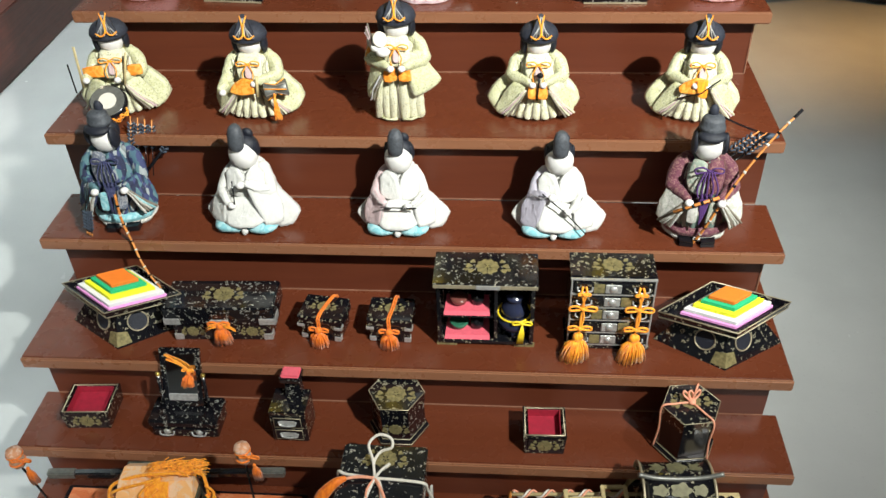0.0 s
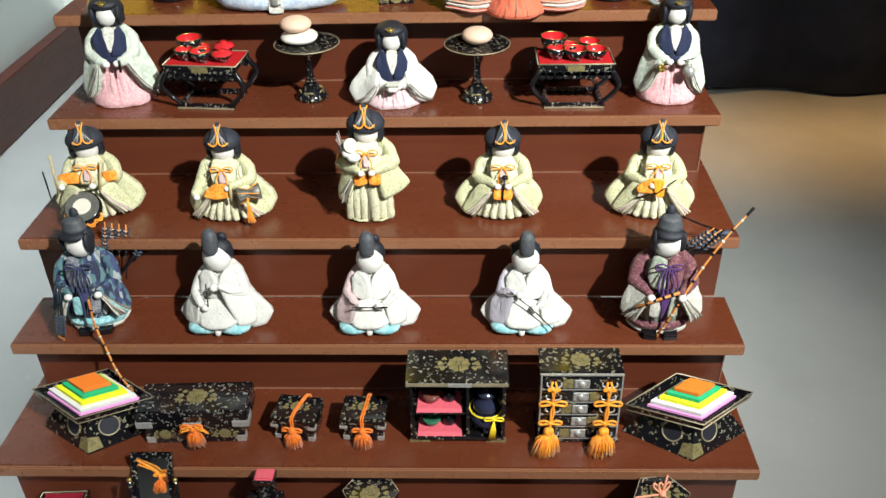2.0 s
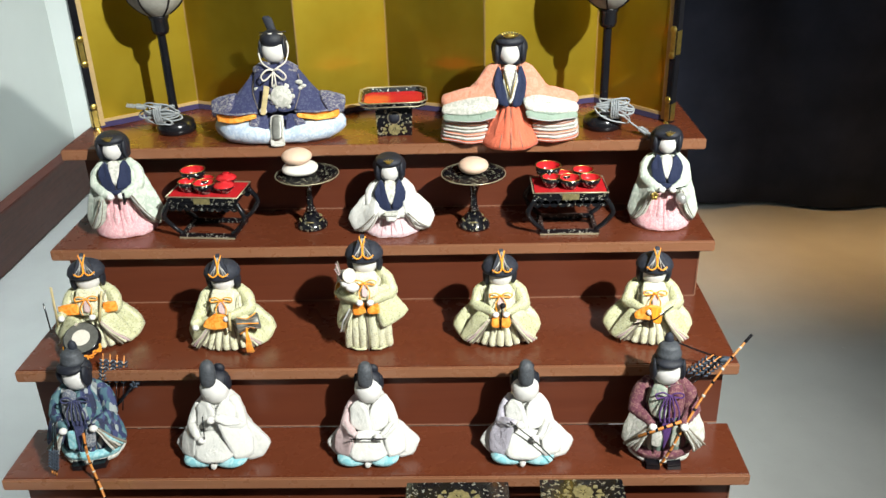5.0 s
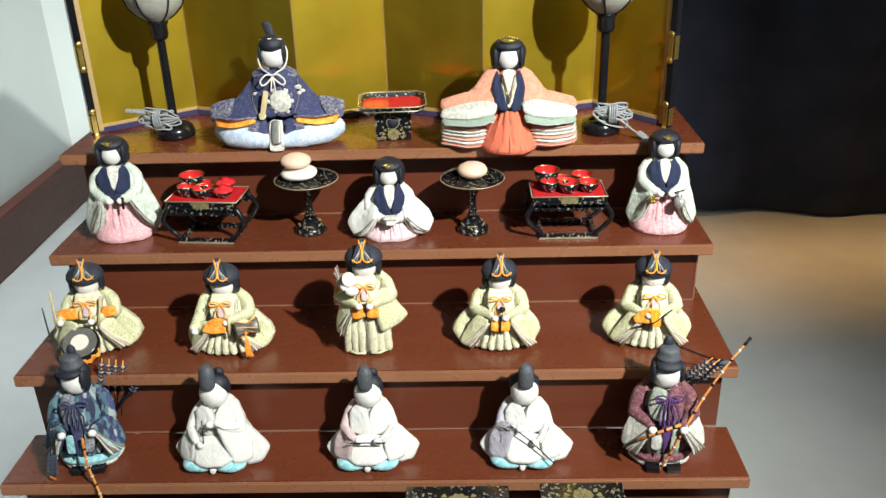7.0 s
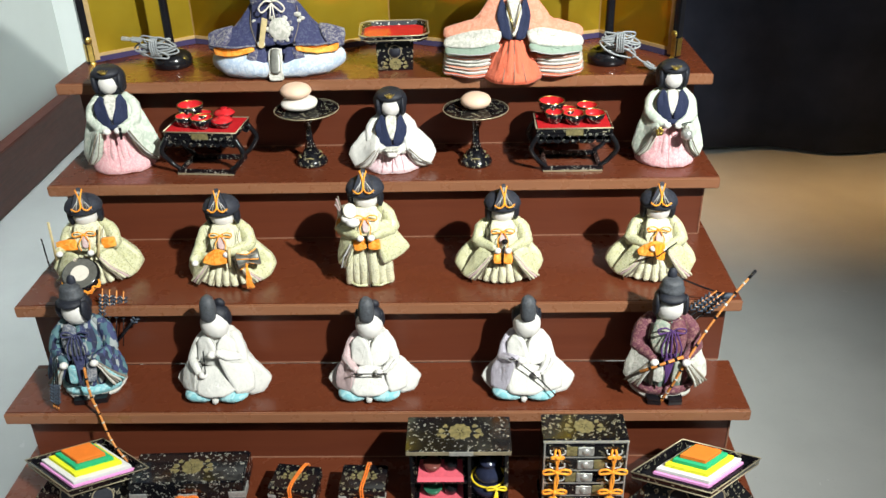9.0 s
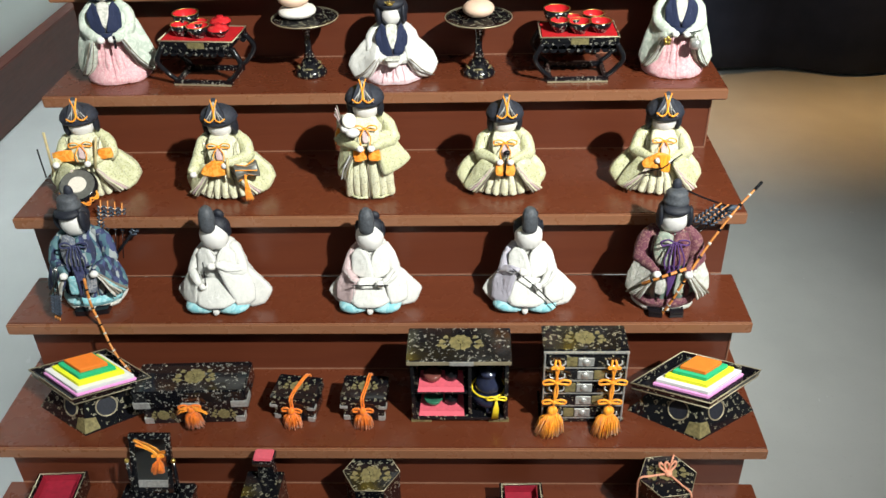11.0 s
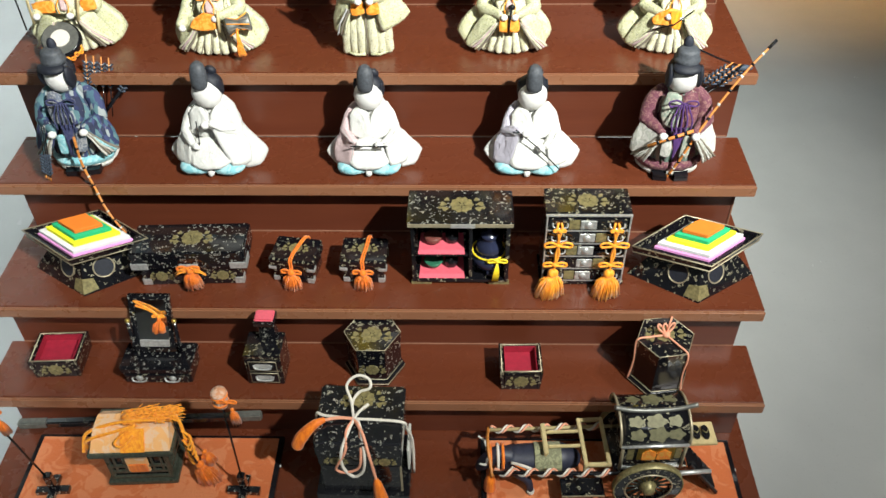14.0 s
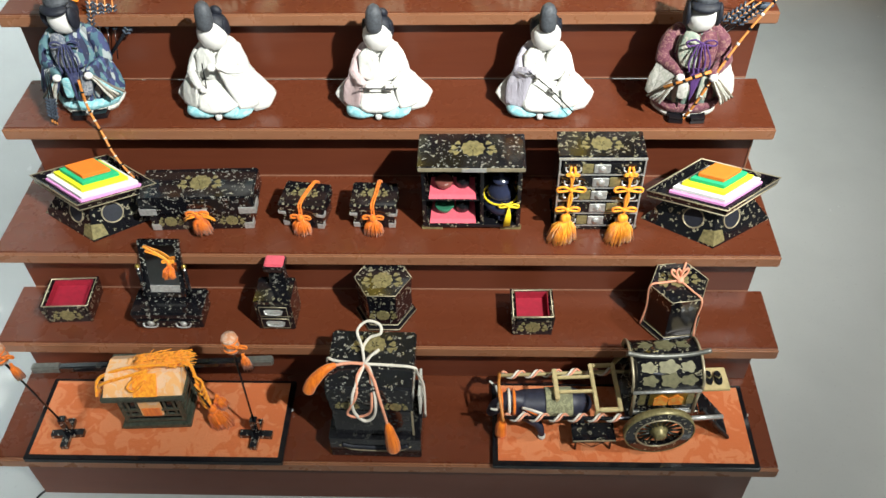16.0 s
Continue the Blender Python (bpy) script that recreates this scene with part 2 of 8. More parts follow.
M_PURPLEPATCH = patchwork("plum_patchwork", [(0.1, 0.03, 0.065), (0.17, 0.06, 0.085), (0.08, 0.12, 0.1), (0.4, 0.34, 0.28), (0.15, 0.2, 0.17), (0.2, 0.085, 0.085)], 155.0)
M_PLUM = fabric("plum_brocade", (0.13, 0.04, 0.06), (0.24, 0.12, 0.11), 0.35, 230, 0.7)
M_CELADON = fabric("celadon_brocade", (0.26, 0.31, 0.25), (0.42, 0.4, 0.33), 0.45, 160, 0.7)
M_SLATE = fabric("slate_brocade", (0.13, 0.15, 0.19), (0.3, 0.3, 0.31), 0.4, 170, 0.7)
M_PURPLE = fabric("purple_silk", (0.08, 0.03, 0.14), None, 0, 80, 0.7)
M_BOW = plain("bow_cane", (0.55, 0.2, 0.04), 0.5, 0, 0.3, 150)
M_FEATHER = plain("dark_feather", (0.04, 0.055, 0.08), 0.7, 0, 0.5, 300, 0.4)
M_WOODPALE = plain("pale_wood", (0.5, 0.4, 0.2), 0.55, 0, 0.15, 120)
M_MOCHI = plain("white_mochi", (0.7, 0.66, 0.6), 0.6, 0, 0.03)
M_MOCHI_PEACH = plain("peach_mochi", (0.72, 0.5, 0.37), 0.6, 0, 0.06)
M_FELT = [plain("mochi_" + n, c, 0.75, 0, 0.04, 90, 0.1) for n, c in (("pink", (0.85, 0.34, 0.7)), ("white", (0.75, 0.745, 0.735)), ("yellow", (0.85, 0.85, 0.02)), ("green", (0.015, 0.45, 0.19)), ("orange", (0.85, 0.2, 0.015)))]
M_MAT = fabric("orange_mat", (0.6, 0.155, 0.05), (0.66, 0.22, 0.09), 0.5, 34, 0.75, 700, 90)
M_SHADE = plain("paper_shade", (0.32, 0.31, 0.27), 0.8, 0, 0.15, 90)
M_CABLE = plain("grey_cable", (0.27, 0.29, 0.3), 0.45)
M_PURPLEBORDER = fabric("purple_border", (0.04, 0.03, 0.09), None, 0, 200)
M_TANBORDER = plain("tan_border", (0.42, 0.29, 0.13), 0.5, 0.2, 0.1, 200)
M_RAIL = plain("grey_green_lacquer", (0.07, 0.078, 0.058), 0.3, 0.3, 0.4, 180, 0.2)
M_SADDLE = fabric("olive_brocade", (0.3, 0.3, 0.17), (0.2, 0.2, 0.12), 0.5, 140, 0.7)
M_OLIVE = plain("matt_olive_gold", (0.15, 0.14, 0.075), 0.55, 0.2, 0.25, 160)
M_MIRROR = Mat("mirror_glass", (0.8, 0.8, 0.8), 0.04, 1.0).m
M_BRONZE = plain("dark_bronze", (0.06, 0.06, 0.05), 0.35, 0.7, 0.3, 200)
M_OX = plain("ox_navy", (0.02, 0.022, 0.04), 0.5, 0, 0.3, 120)
M_JARBLUE = plain("indigo_glaze", (0.02, 0.024, 0.05), 0.15, 0, 0.2)
M_PEACHPAPER = fabric("peach_brocade", (0.82, 0.42, 0.16), (0.78, 0.5, 0.3), 0.45, 60, 0.75)
M_BUNDLE = fabric("peach_bundle", (0.6, 0.27, 0.14), (0.66, 0.42, 0.3), 0.45, 120, 0.75)
M_EDGELINE = plain("thin_edge", (0.3, 0.19, 0.06), 0.5, 0.3)
M_PEWTER = plain("pewter", (0.2, 0.2, 0.18), 0.45, 0.6, 0.2, 150)

# ---- mesh helpers ----
ID = Matrix.Identity(4)


def face(bm, verts, m, smooth):
    try:
        f = bm.faces.new(verts)
    except ValueError:
        return
    f.material_index, f.smooth = m, smooth


def loft(bm, rings, m=0, smooth=True, cap=True, xf=ID):
    rows = [[bm.verts.new(xf @ Vector(p)) for p in r] for r in rings]
    n = len(rows[0])
    for a, b in zip(rows, rows[1:]):
        for i in range(n):
            face(bm, (a[i], a[(i + 1) % n], b[(i + 1) % n], b[i]), m, smooth)
    if cap:
        face(bm, rows[0][::-1], m, False)
        face(bm, rows[-1], m, False)


def ring(cx, cy, z, rx, ry, n=32, p=2.0, fold=0.0, count=9, phase=0.0, tilt=0.0):
    pts = []
    for i in range(n):
        a = 2 * math.pi * i / n
        c, s = math.cos(a), math.sin(a)
        k = 1 + fold * math.sin(count * a + phase)
        x = math.copysign(abs(c) ** (2 / p), c) * rx * k
        y = math.copysign(abs(s) ** (2 / p), s) * ry * k
        pts.append((cx + x, cy + y, z + tilt * y))
    return pts


def ellipsoid(bm, c, r, m=0, n=20, rows=12, xf=ID, p=2.0):
    rr = []
    for j in range(rows + 1):
        a = -math.pi / 2 + math.pi * min(max(j / rows, 0.02), 0.98)
        rr.append(ring(c[0], c[1], c[2] + r[2] * math.sin(a), r[0] * math.cos(a), r[1] * math.cos(a), n, p))
    loft(bm, rr, m, True, True, xf)


def lathe(bm, profile, m=0, n=32, c=(0, 0, 0), xf=ID, smooth=True, squash=1.0, cap=True):
    loft(bm, [ring(c[0], c[1], c[2] + z, max(r, 1e-5), max(r, 1e-5) * squash, n) for r, z in profile], m, smooth, cap, xf)


def tube(bm, pts, r, m=0, n=8, taper=1.0, xf=ID, cap=True):
    pts = [Vector(p) for p in pts]
    count = len(pts)
    up = Vector((0.13, 0.31, 0.94))
    rings = []
    side = None
    for i, p in enumerate(pts):
        d = (pts[min(i + 1, count - 1)] - pts[max(i - 1, 0)]).normalized()
        if side is None:
            side = d.cross(up).normalized() if abs(d.dot(up)) < 0.95 else d.cross(Vector((1, 0, 0))).normalized()
        side = (side - d * side.dot(d)).normalized()
        other = d.cross(side)
        k = r * (1 + (taper - 1) * i / max(1, count - 1))
        rings.append([p + k * (math.cos(2 * math.pi * j / n) * side + math.sin(2 * math.pi * j / n) * other) for j in range(n)])
    loft(bm, rings, m, True, cap, xf)


def smooth_path(pts, steps=6):
    """A Catmull-Rom line through the points."""
    p = [Vector(q) for q in pts]
    p = [2 * p[0] - p[1]] + p + [2 * p[-1] - p[-2]]
    out = []
    for i in range(1, len(p) - 2):
        for s in range(steps):
            t = s / steps
            a, b, c, d = p[i - 1], p[i], p[i + 1], p[i + 2]
            out.append(0.5 * (2 * b + (c - a) * t + (2 * a - 5 * b + 4 * c - d) * t * t + (3 * b - a - 3 * c + d) * t ** 3))
    out.append(p[-2])
    return out


def box(bm, c, s, m=0, bevel=0.0, xf=ID):
    t = bmesh.new()
    bmesh.ops.create_cube(t, size=1.0)
    for v in t.verts:
        v.co = Vector((v.co.x * s[0], v.co.y * s[1], v.co.z * s[2]))
    if bevel:
        bmesh.ops.bevel(t, geom=t.edges[:], offset=min(bevel, min(s) * 0.45), segments=2, affect="EDGES")
    made = {v: bm.verts.new(xf @ (v.co + Vector(c))) for v in t.verts}
    for f in t.faces:
        face(bm, [made[v] for v in f.verts], m, False)
    t.free()


def prism(bm, poly, z0, z1, m=0, xf=ID, top=None):
    """A slab over a flat outline; top: the outline at z1, where it differs."""
    a = [bm.verts.new(xf @ Vector((x, y, z0))) for x, y in poly]
    b = [bm.verts.new(xf @ Vector((x, y, z1))) for x, y in (top or poly)]
    n = len(a)
    for i in range(n):
        face(bm, (a[i], a[(i + 1) % n], b[(i + 1) % n], b[i]), m, False)
    face(bm, a[::-1], m, False)
    face(bm, b, m, False)


def ngon(r, n, turn=0.0, sx=1.0, sy=1.0):
    return [(sx * r * math.cos(2 * math.pi * i / n + turn), sy * r * math.sin(2 * math.pi * i / n + turn)) for i in range(n)]


def mesh_of(name, bm, mats):
    bmesh.ops.recalc_face_normals(bm, faces=bm.faces[:])
    me = bpy.data.meshes.new(name)
    bm.to_mesh(me)
    bm.free()
    for m in mats if isinstance(mats, (list, tuple)) else [mats]:
        me.materials.append(m)
    return me


def part(name, bm, mats, parent, label=""):
    ob = new(name, mesh_of(name, bm, mats))
    ob.parent = parent
    return tagged(ob, label)


def thing(name, label, category, at, turn=0.0, group="", kind="", bm=None, mats=None):
    ob = new(name, mesh_of(name, bm, mats) if bm else None)
    ob.location, ob.rotation_euler = at, (0, 0, radians(turn))
    return tagged(ob, label, category, group, kind)


def solid(fn, *args, **kw):
    """A fresh bmesh filled by one call."""
    bm = bmesh.new()
    fn(bm, *args, **kw)
    return bm


def boxes(*items):
    bm = bmesh.new()
    for c, s, *rest in items:
        box(bm, c, s, 0, *rest)
    return bm


def crest(name, parent, c, size, normal="z", mat=None, petals=5, label="dull gold blossom crest"):
    """A flat gold blossom with side leaves, laid 0.6 mm proud."""
    bm = bmesh.new()
    xf = Matrix.Translation(c)
    if normal == "-y":
        xf = xf @ pose(0, 0, 0, 90, 0, 0)
    elif normal == "x":
        xf = xf @ pose(0, 0, 0, 90, 0, 90)

    def petal(cx, cy, a, r, wide):
        pts = [(0, 0.12), (wide * 0.55, 0.4), (wide, 0.72), (wide * 0.62, 0.98), (0.0, 0.9), (-wide * 0.62, 0.98), (-wide, 0.72), (-wide * 0.55, 0.4)]
        c, q = math.cos(a), math.sin(a)
        prism(bm, [(cx + r * (x * c - y * q), cy + r * (x * q + y * c)) for x, y in pts], -0.0004, 0.0006, 0, xf)

    def blossom(cx, cy, r, n):
        for i in range(n):
            petal(cx, cy, 2 * math.pi * i / n, r, 0.5 if n > 4 else 0.62)
    blossom(0, 0, size * 0.5, petals)
    prism(bm, ngon(size * 0.07, 10), -0.0004, 0.0008, 0, xf)
    for sx in (-1, 1):
        for k, (x, y, a, r) in enumerate(((0.5, -0.2, -1.9, 0.34), (0.56, 0.02, -1.45, 0.36), (0.48, 0.24, -0.9, 0.28), (0.78, -0.14, -2.0, 0.22))):
            petal(sx * size * x, size * y, sx * a, size * r, 0.42)
    return part(name, bm, mat or M_GOLD, parent, label)


def tassel(name, parent, top, length, width, mat, lean=(0, 0), seed=1, label=""):
    """A silk tassel: a bound head and many hanging threads."""
    rnd = random.Random(seed)
    bm = bmesh.new()
    t = Vector(top)
    ellipsoid(bm, t, (width * 0.2, width * 0.2, width * 0.24), 0, 10, 6)
    loft(bm, [ring(t.x + lean[0] * u, t.y + lean[1] * u, t.z - length * u, width * k, width * k * 0.75, 14, 2.0, 0.12, 7) for u, k in ((0.02, 0.12), (0.15, 0.18), (0.4, 0.25), (0.7, 0.3), (0.8, 0.26))])
    for i in range(170):
        a, q = rnd.uniform(0, 6.283), math.sqrt(rnd.random())
        e = t + Vector((lean[0] + math.cos(a) * q * width * 0.56, lean[1] + math.sin(a) * q * width * 0.4, -length * rnd.uniform(0.8, 1.06)))
        mid = t.lerp(e, 0.45) + Vector((math.cos(a) * q * width * 0.2, math.sin(a) * q * width * 0.14, 0.0))
        tube(bm, [t, mid, e], 0.0007, 0, 3)
    return part(name, bm, mat, parent, label)


def bow_knot(bm, c, size, r, m=0, xf=ID):
    """Two loops and a knot of cord."""
    for s in (-1, 1):
        loop = [(0, 0, 0), (s * 0.45, 0, 0.28), (s * 0.95, 0, 0.16), (s * 0.9, 0, -0.14), (s * 0.4, 0, -0.1), (0, 0, 0)]
        tube(bm, smooth_path([Vector(c) + size * Vector(q) for q in loop]), r, m, 7, 1.0, xf)
    ellipsoid(bm, c, (r * 2.2, r * 2.0, r * 2.2), m, 8, 6, xf)

# ---- room ----
M_WALL = plain("painted_wall", (0.6, 0.64, 0.62), 0.7, 0, 0.03, 3, 0.02)
M_CEIL = plain("ceiling_paint", (0.55, 0.56, 0.56), 0.8, 0, 0.04, 3, 0.02)


def floor_material():
    f = Mat("polished_floor", (0.5, 0.51, 0.5), 0.22, 0, 0.45)
    cloud = f.noise(3.0, 5)
    speck = f.noise(160, 3)
    c = f.ramp(cloud, [(0.3, (0.37, 0.385, 0.375)), (0.7, (0.43, 0.445, 0.435))])
    f.colour(f.mix(f.ramp(speck, [(0.62, (0, 0, 0)), (0.75, (0.35, 0.35, 0.35))]), c, (0.3, 0.3, 0.29)))
    f.rough(f.noise(9, 5), 0.23, 0.29)
    f.bump(f.noise(26, 3), 0.012, 0.001)
    return f.m


M_FLOOR = floor_material()


def curtain_material():
    c = Mat("navy_curtain_cloth", (0.008, 0.01, 0.02), 0.9, 0, 0.2)
    c.colour(c.ramp(c.noise(5, 4), [(0.3, (0.018, 0.023, 0.04)), (0.7, (0.032, 0.039, 0.066))]))
    c.bump(c.noise(600, 2), 0.3, 0.0006)
    return c.m


def structure(name, bm, mat):
    return tagged(new(name, mesh_of(name, bm, mat)), kind="structure")


structure("floor", boxes(((1.0, -0.7, -0.05), (9.0, 7.4, 0.1))), M_FLOOR)
structure("ceiling", boxes(((1.0, -0.7, 3.05), (9.0, 7.4, 0.1))), M_CEIL)
structure("wall_north", boxes(((1.45, 2.66, 1.5), (6.24, 0.12, 2.998))), M_WALL)
structure("wall_south", boxes(((1.0, -4.2, 1.5), (8.0, 0.12, 2.998))), M_WALL)
structure("wall_east", boxes(((4.6, -0.8, 1.5), (0.12, 6.8, 2.998))), M_WALL)
WEST = pose(-1.597, 1.64, 0, 0, 0, 0)
structure("wall_west", solid(box, (-0.06, -2.2, 1.5), (0.12, 7.6, 2.998), 0, 0, WEST), M_WALL)
structure("baseboard", solid(box, (0.031, -2.25, 0.1085), (0.06, 6.4, 0.215), 0, 0.004, WEST), M_SKIRT)


def curtain():
    """A hanging dark cloth with soft folds and an uneven hem, 4 mm thick."""
    bm = bmesh.new()
    cols, rows = 150, 16
    grid = {}
    for side, off in ((0, 0.0), (1, 0.006)):
        for i in range(cols + 1):
            x = 0.15 + 4.0 * i / cols
            wave = 0.03 * math.sin(x * 6.1) + 0.018 * math.sin(x * 13.7 + 1.3) + 0.01 * noise.noise((x * 3, 0, 0))
            hem = 0.022 + 0.01 * math.sin(x * 2.4 + 0.6) + 0.06 * max(0.0, 1.35 - x)
            for j in range(rows + 1):
                h = j / rows
                y = 2.2 + wave * (1.0 - 0.45 * h) + off + 0.03 * noise.noise((x * 1.3, h * 2, 3))
                grid[side, i, j] = bm.verts.new((x, y, hem + (2.9 - hem) * h))
    for side in (0, 1):
        for i in range(cols):
            for j in range(rows):
                face(bm, [grid[side, i, j], grid[side, i + 1, j], grid[side, i + 1, j + 1], grid[side, i, j + 1]], 0, True)
    for i in range(cols):
        for j in (0, rows):
            face(bm, [grid[0, i, j], grid[0, i + 1, j], grid[1, i + 1, j], grid[1, i, j]], 0, False)
    ob = thing("curtain", "dark navy cloth curtain hanging from ceiling to floor", "curtain", (0, 0, 0))
    part("cloth", bm, curtain_material(), ob)
    part("rail", solid(tube, [(0.1, 2.2, 2.93), (4.2, 2.2, 2.93)], 0.014, 0, 10), M_BRONZE, ob)


curtain()

# ---- the seven-step display stand ----
# top height, front edge, riser line below it, back edge of the board
STEPS = {1: (0.907, 0.441, 0.495, 0.72), 2: (0.758, 0.318, 0.348, 0.52), 3: (0.632, 0.1145, 0.137, 0.46), 4: (0.5, 0.0, 0.034, 0.135),
         5: (0.377, -0.152, -0.125, 0.12), 6: (0.272, -0.246, -0.215, -0.124), 7: (0.158, -0.382, -0.352, -0.1)}
TOP = {k: v[0] for k, v in STEPS.items()}
THICK = 0.02


def stand():
    st = thing("display_stand", "seven-step mahogany display stand on the polished floor", "display stand", (0, 0, 0))
    for k, (z, front, riser, back) in STEPS.items():
        bm = bmesh.new()
        wide = 1.207 if k in (5, 6) else 1.2
        box(bm, (0, (front + 0.006 + back) / 2, z - THICK / 2), (wide, back - front - 0.006, THICK), 0, 0.0012)
        tread = part("tread", bm, M_WOOD, st)
        bm = bmesh.new()
        box(bm, (0, front + 0.003, z - THICK / 2), (wide + 0.0004, 0.006, THICK + 0.0004), 0, 0.002)
        part("edge_band", bm, M_EDGE, tread, "lighter brown wooden front edge")
        low = TOP[k + 1] if k < 7 else 0.0
        h = z - THICK - low - 0.0005
        bm = bmesh.new()
        box(bm, (0, riser + 0.008, low + h / 2 + 0.0002), (1.165, 0.016, h), 0, 0.001)
        rp = part("riser", bm, M_RISER, st)
        if k < 6:
            part("pale_line", boxes(((0, riser - 0.0008, low + 0.0011), (1.163, 0.0016, 0.0016))), M_SEAM_HIGHLIGHT, rp, "pale joint line")
        # upright strip paints the highlight on the riser's right-hand edge
        if k in (2, 4):
            part("pale_line", boxes(((0.5816, riser - 0.0006, low + h / 2), (0.0022, 0.0022, h - 0.004))), M_SEAM_HIGHLIGHT, rp, "painted highlight on the riser's end")
        for s in (-1, 1):
            d = 0.66 - riser - 0.02
            box_bm = bmesh.new()
            box(box_bm, (s * 0.5745, riser + 0.0165 + d / 2, low / 2 + (z - THICK) / 2 if k == 7 else low - 0.01 + h / 2), (0.015, d, h - 0.001 if k == 7 else h - 0.012), 0, 0.001)
            part("side_panel", box_bm, M_RISER, st)


stand()

# ---- dolls: one plain mesh each, with no features ----
DM = []


def limb(bm, pts, radii, m, n=14, flat=1.0, steps=5):
    path = smooth_path(pts, steps)
    rings = []
    side = None
    for i, p in enumerate(path):
        d = (path[min(i + 1, len(path) - 1)] - path[max(i - 1, 0)]).normalized()
        if side is None:
            side = d.cross(Vector((0.1, 1.0, 0.2))).normalized()
        side = (side - d * side.dot(d)).normalized()
        other = d.cross(side)
        u = i / steps
        a = min(int(u), len(radii) - 2)
        r = radii[a] + (radii[a + 1] - radii[a]) * (u - a)
        rings.append([p + r * (math.cos(2 * math.pi * j / n) * side + flat * math.sin(2 * math.pi * j / n) * other) for j in range(n)])
    for end, beyond, inner in ((0, -1, 1), (-1, 1, -2)):
        c = path[end]
        push = (c - path[inner]).normalized()
        r = radii[end]
        caps = [[c + (v - c) * k + push * r * q for v in rings[end]] for k, q in ((0.8, 0.3), (0.45, 0.48))]
        rings = caps[::-1] + rings if end == 0 else rings + caps
    loft(bm, rings, m)


def robe(bm, prof, m, creases=(), mc=None, n=48, fold=0.0, count=11, phase=0.0, p=2.3, cx=0.0, cy=0.0):
    """A draped body from levels of (height, half width, half depth, shift back)."""
    rings = []
    fine = []
    for (z0, x0, y0, s0), (z1, x1, y1, s1) in zip(prof, prof[1:]):
        for i in range(4):
            t = i / 4
            t2 = t * t * (3 - 2 * t) * 0.5 + t * 0.5
            fine.append((z0 + (z1 - z0) * t, x0 + (x1 - x0) * t2, y0 + (y1 - y0) * t2, s0 + (s1 - s0) * t))
    fine.append(prof[-1])
    top = fine[-1][0]
    for z, rx, ry, s in fine:
        k = fold * max(0.0, 1 - z / top) ** 0.7
        rings.append(ring(cx, cy + s, z, rx, ry, n, p, k, count, phase))
    loft(bm, rings, m)
    for deg, lo, hi in creases:
        a = radians(deg)
        pts = []
        for z, rx, ry, s in fine:
            if lo <= z <= hi:
                c, q = math.cos(a), math.sin(a)
                k = 1 + fold * max(0.0, 1 - z / top) ** 0.7 * math.sin(count * a + phase)
                pts.append((cx + math.copysign(abs(c) ** (2 / p), c) * rx * k, cy + s + math.copysign(abs(q) ** (2 / p), q) * ry * k, z))
        if len(pts) > 2:
            tube(bm, pts, 0.0007, mc, 5)


def head(bm, c, r, skin, hair, nod=14):
    xf = Matrix.Translation(c) @ pose(0, 0, 0, nod, 0, 0)
    ellipsoid(bm, (0, 0, 0), (r * 0.86, r * 0.9, r * 1.08), skin, 24, 16, xf)
    # hair that frames the face
    rings = []
    for j in range(15):
        a = radians(-62 + 150 * j / 14)
        q = math.cos(a) if a > -0.3 else math.cos(-0.3) * (1.0 - 0.06 * (-0.3 - a))
        rings.append(ring(0, r * 0.3, r * 0.16 + r * 1.08 * math.sin(a), r * 1.3 * max(q, 0.08), r * 1.04 * max(q, 0.08), 24))
    loft(bm, rings, hair, xf=xf)
    ellipsoid(bm, (0, -r * 0.06, r * 0.82), (r * 1.06, r * 0.84, r * 0.44), hair, 20, 10, xf)
    for s in (-1, 1):
        ellipsoid(bm, (s * r * 0.92, -r * 0.1, -r * 0.05), (r * 0.26, r * 0.62, r * 0.85), hair, 14, 10, xf)
    return xf


def cushion(bm, pts, t, m, steps=3, edge=None):
    """A padded cloth panel: a closed outline with a puffed front; edge: (material, first, last) of a stretch whose fold
    shade is drawn as a tube.
    """
    p = [Vector(q) for q in pts]
    n = len(p)
    line = []
    for i in range(n):
        a, b, c, d = p[i - 1], p[i], p[(i + 1) % n], p[(i + 2) % n]
        for s in range(steps):
            u = s / steps
            smooth = 0.5 * (2 * b + (c - a) * u + (2 * a - 5 * b + 4 * c - d) * u * u + (3 * b - a - 3 * c + d) * u ** 3)
            line.append(smooth.lerp(b.lerp(c, u), 0.45))
    mid = sum(line, Vector()) / len(line)
    nrm = sum(((line[i] - mid).cross(line[(i + 1) % len(line)] - mid) for i in range(len(line))), Vector()).normalized()
    if nrm.dot(Vector((0, -1.0, 0.6))) < 0:
        nrm = -nrm
    rings = [[mid + (q - mid) * k + nrm * (t * o) for q in line] for k, o in ((0.9, -0.5), (0.98, -0.25), (1.0, 0.0), (0.99, 0.25), (0.955, 0.42), (0.86, 0.53), (0.6, 0.6), (0.2, 0.62))]
    loft(bm, rings, m)
    if edge:
        mat, i0, i1 = edge
        tube(bm, [line[k % len(line)] + nrm * (0.2 * t) for k in range(i0 * steps, i1 * steps + 1)], 0.0008, mat, 5)


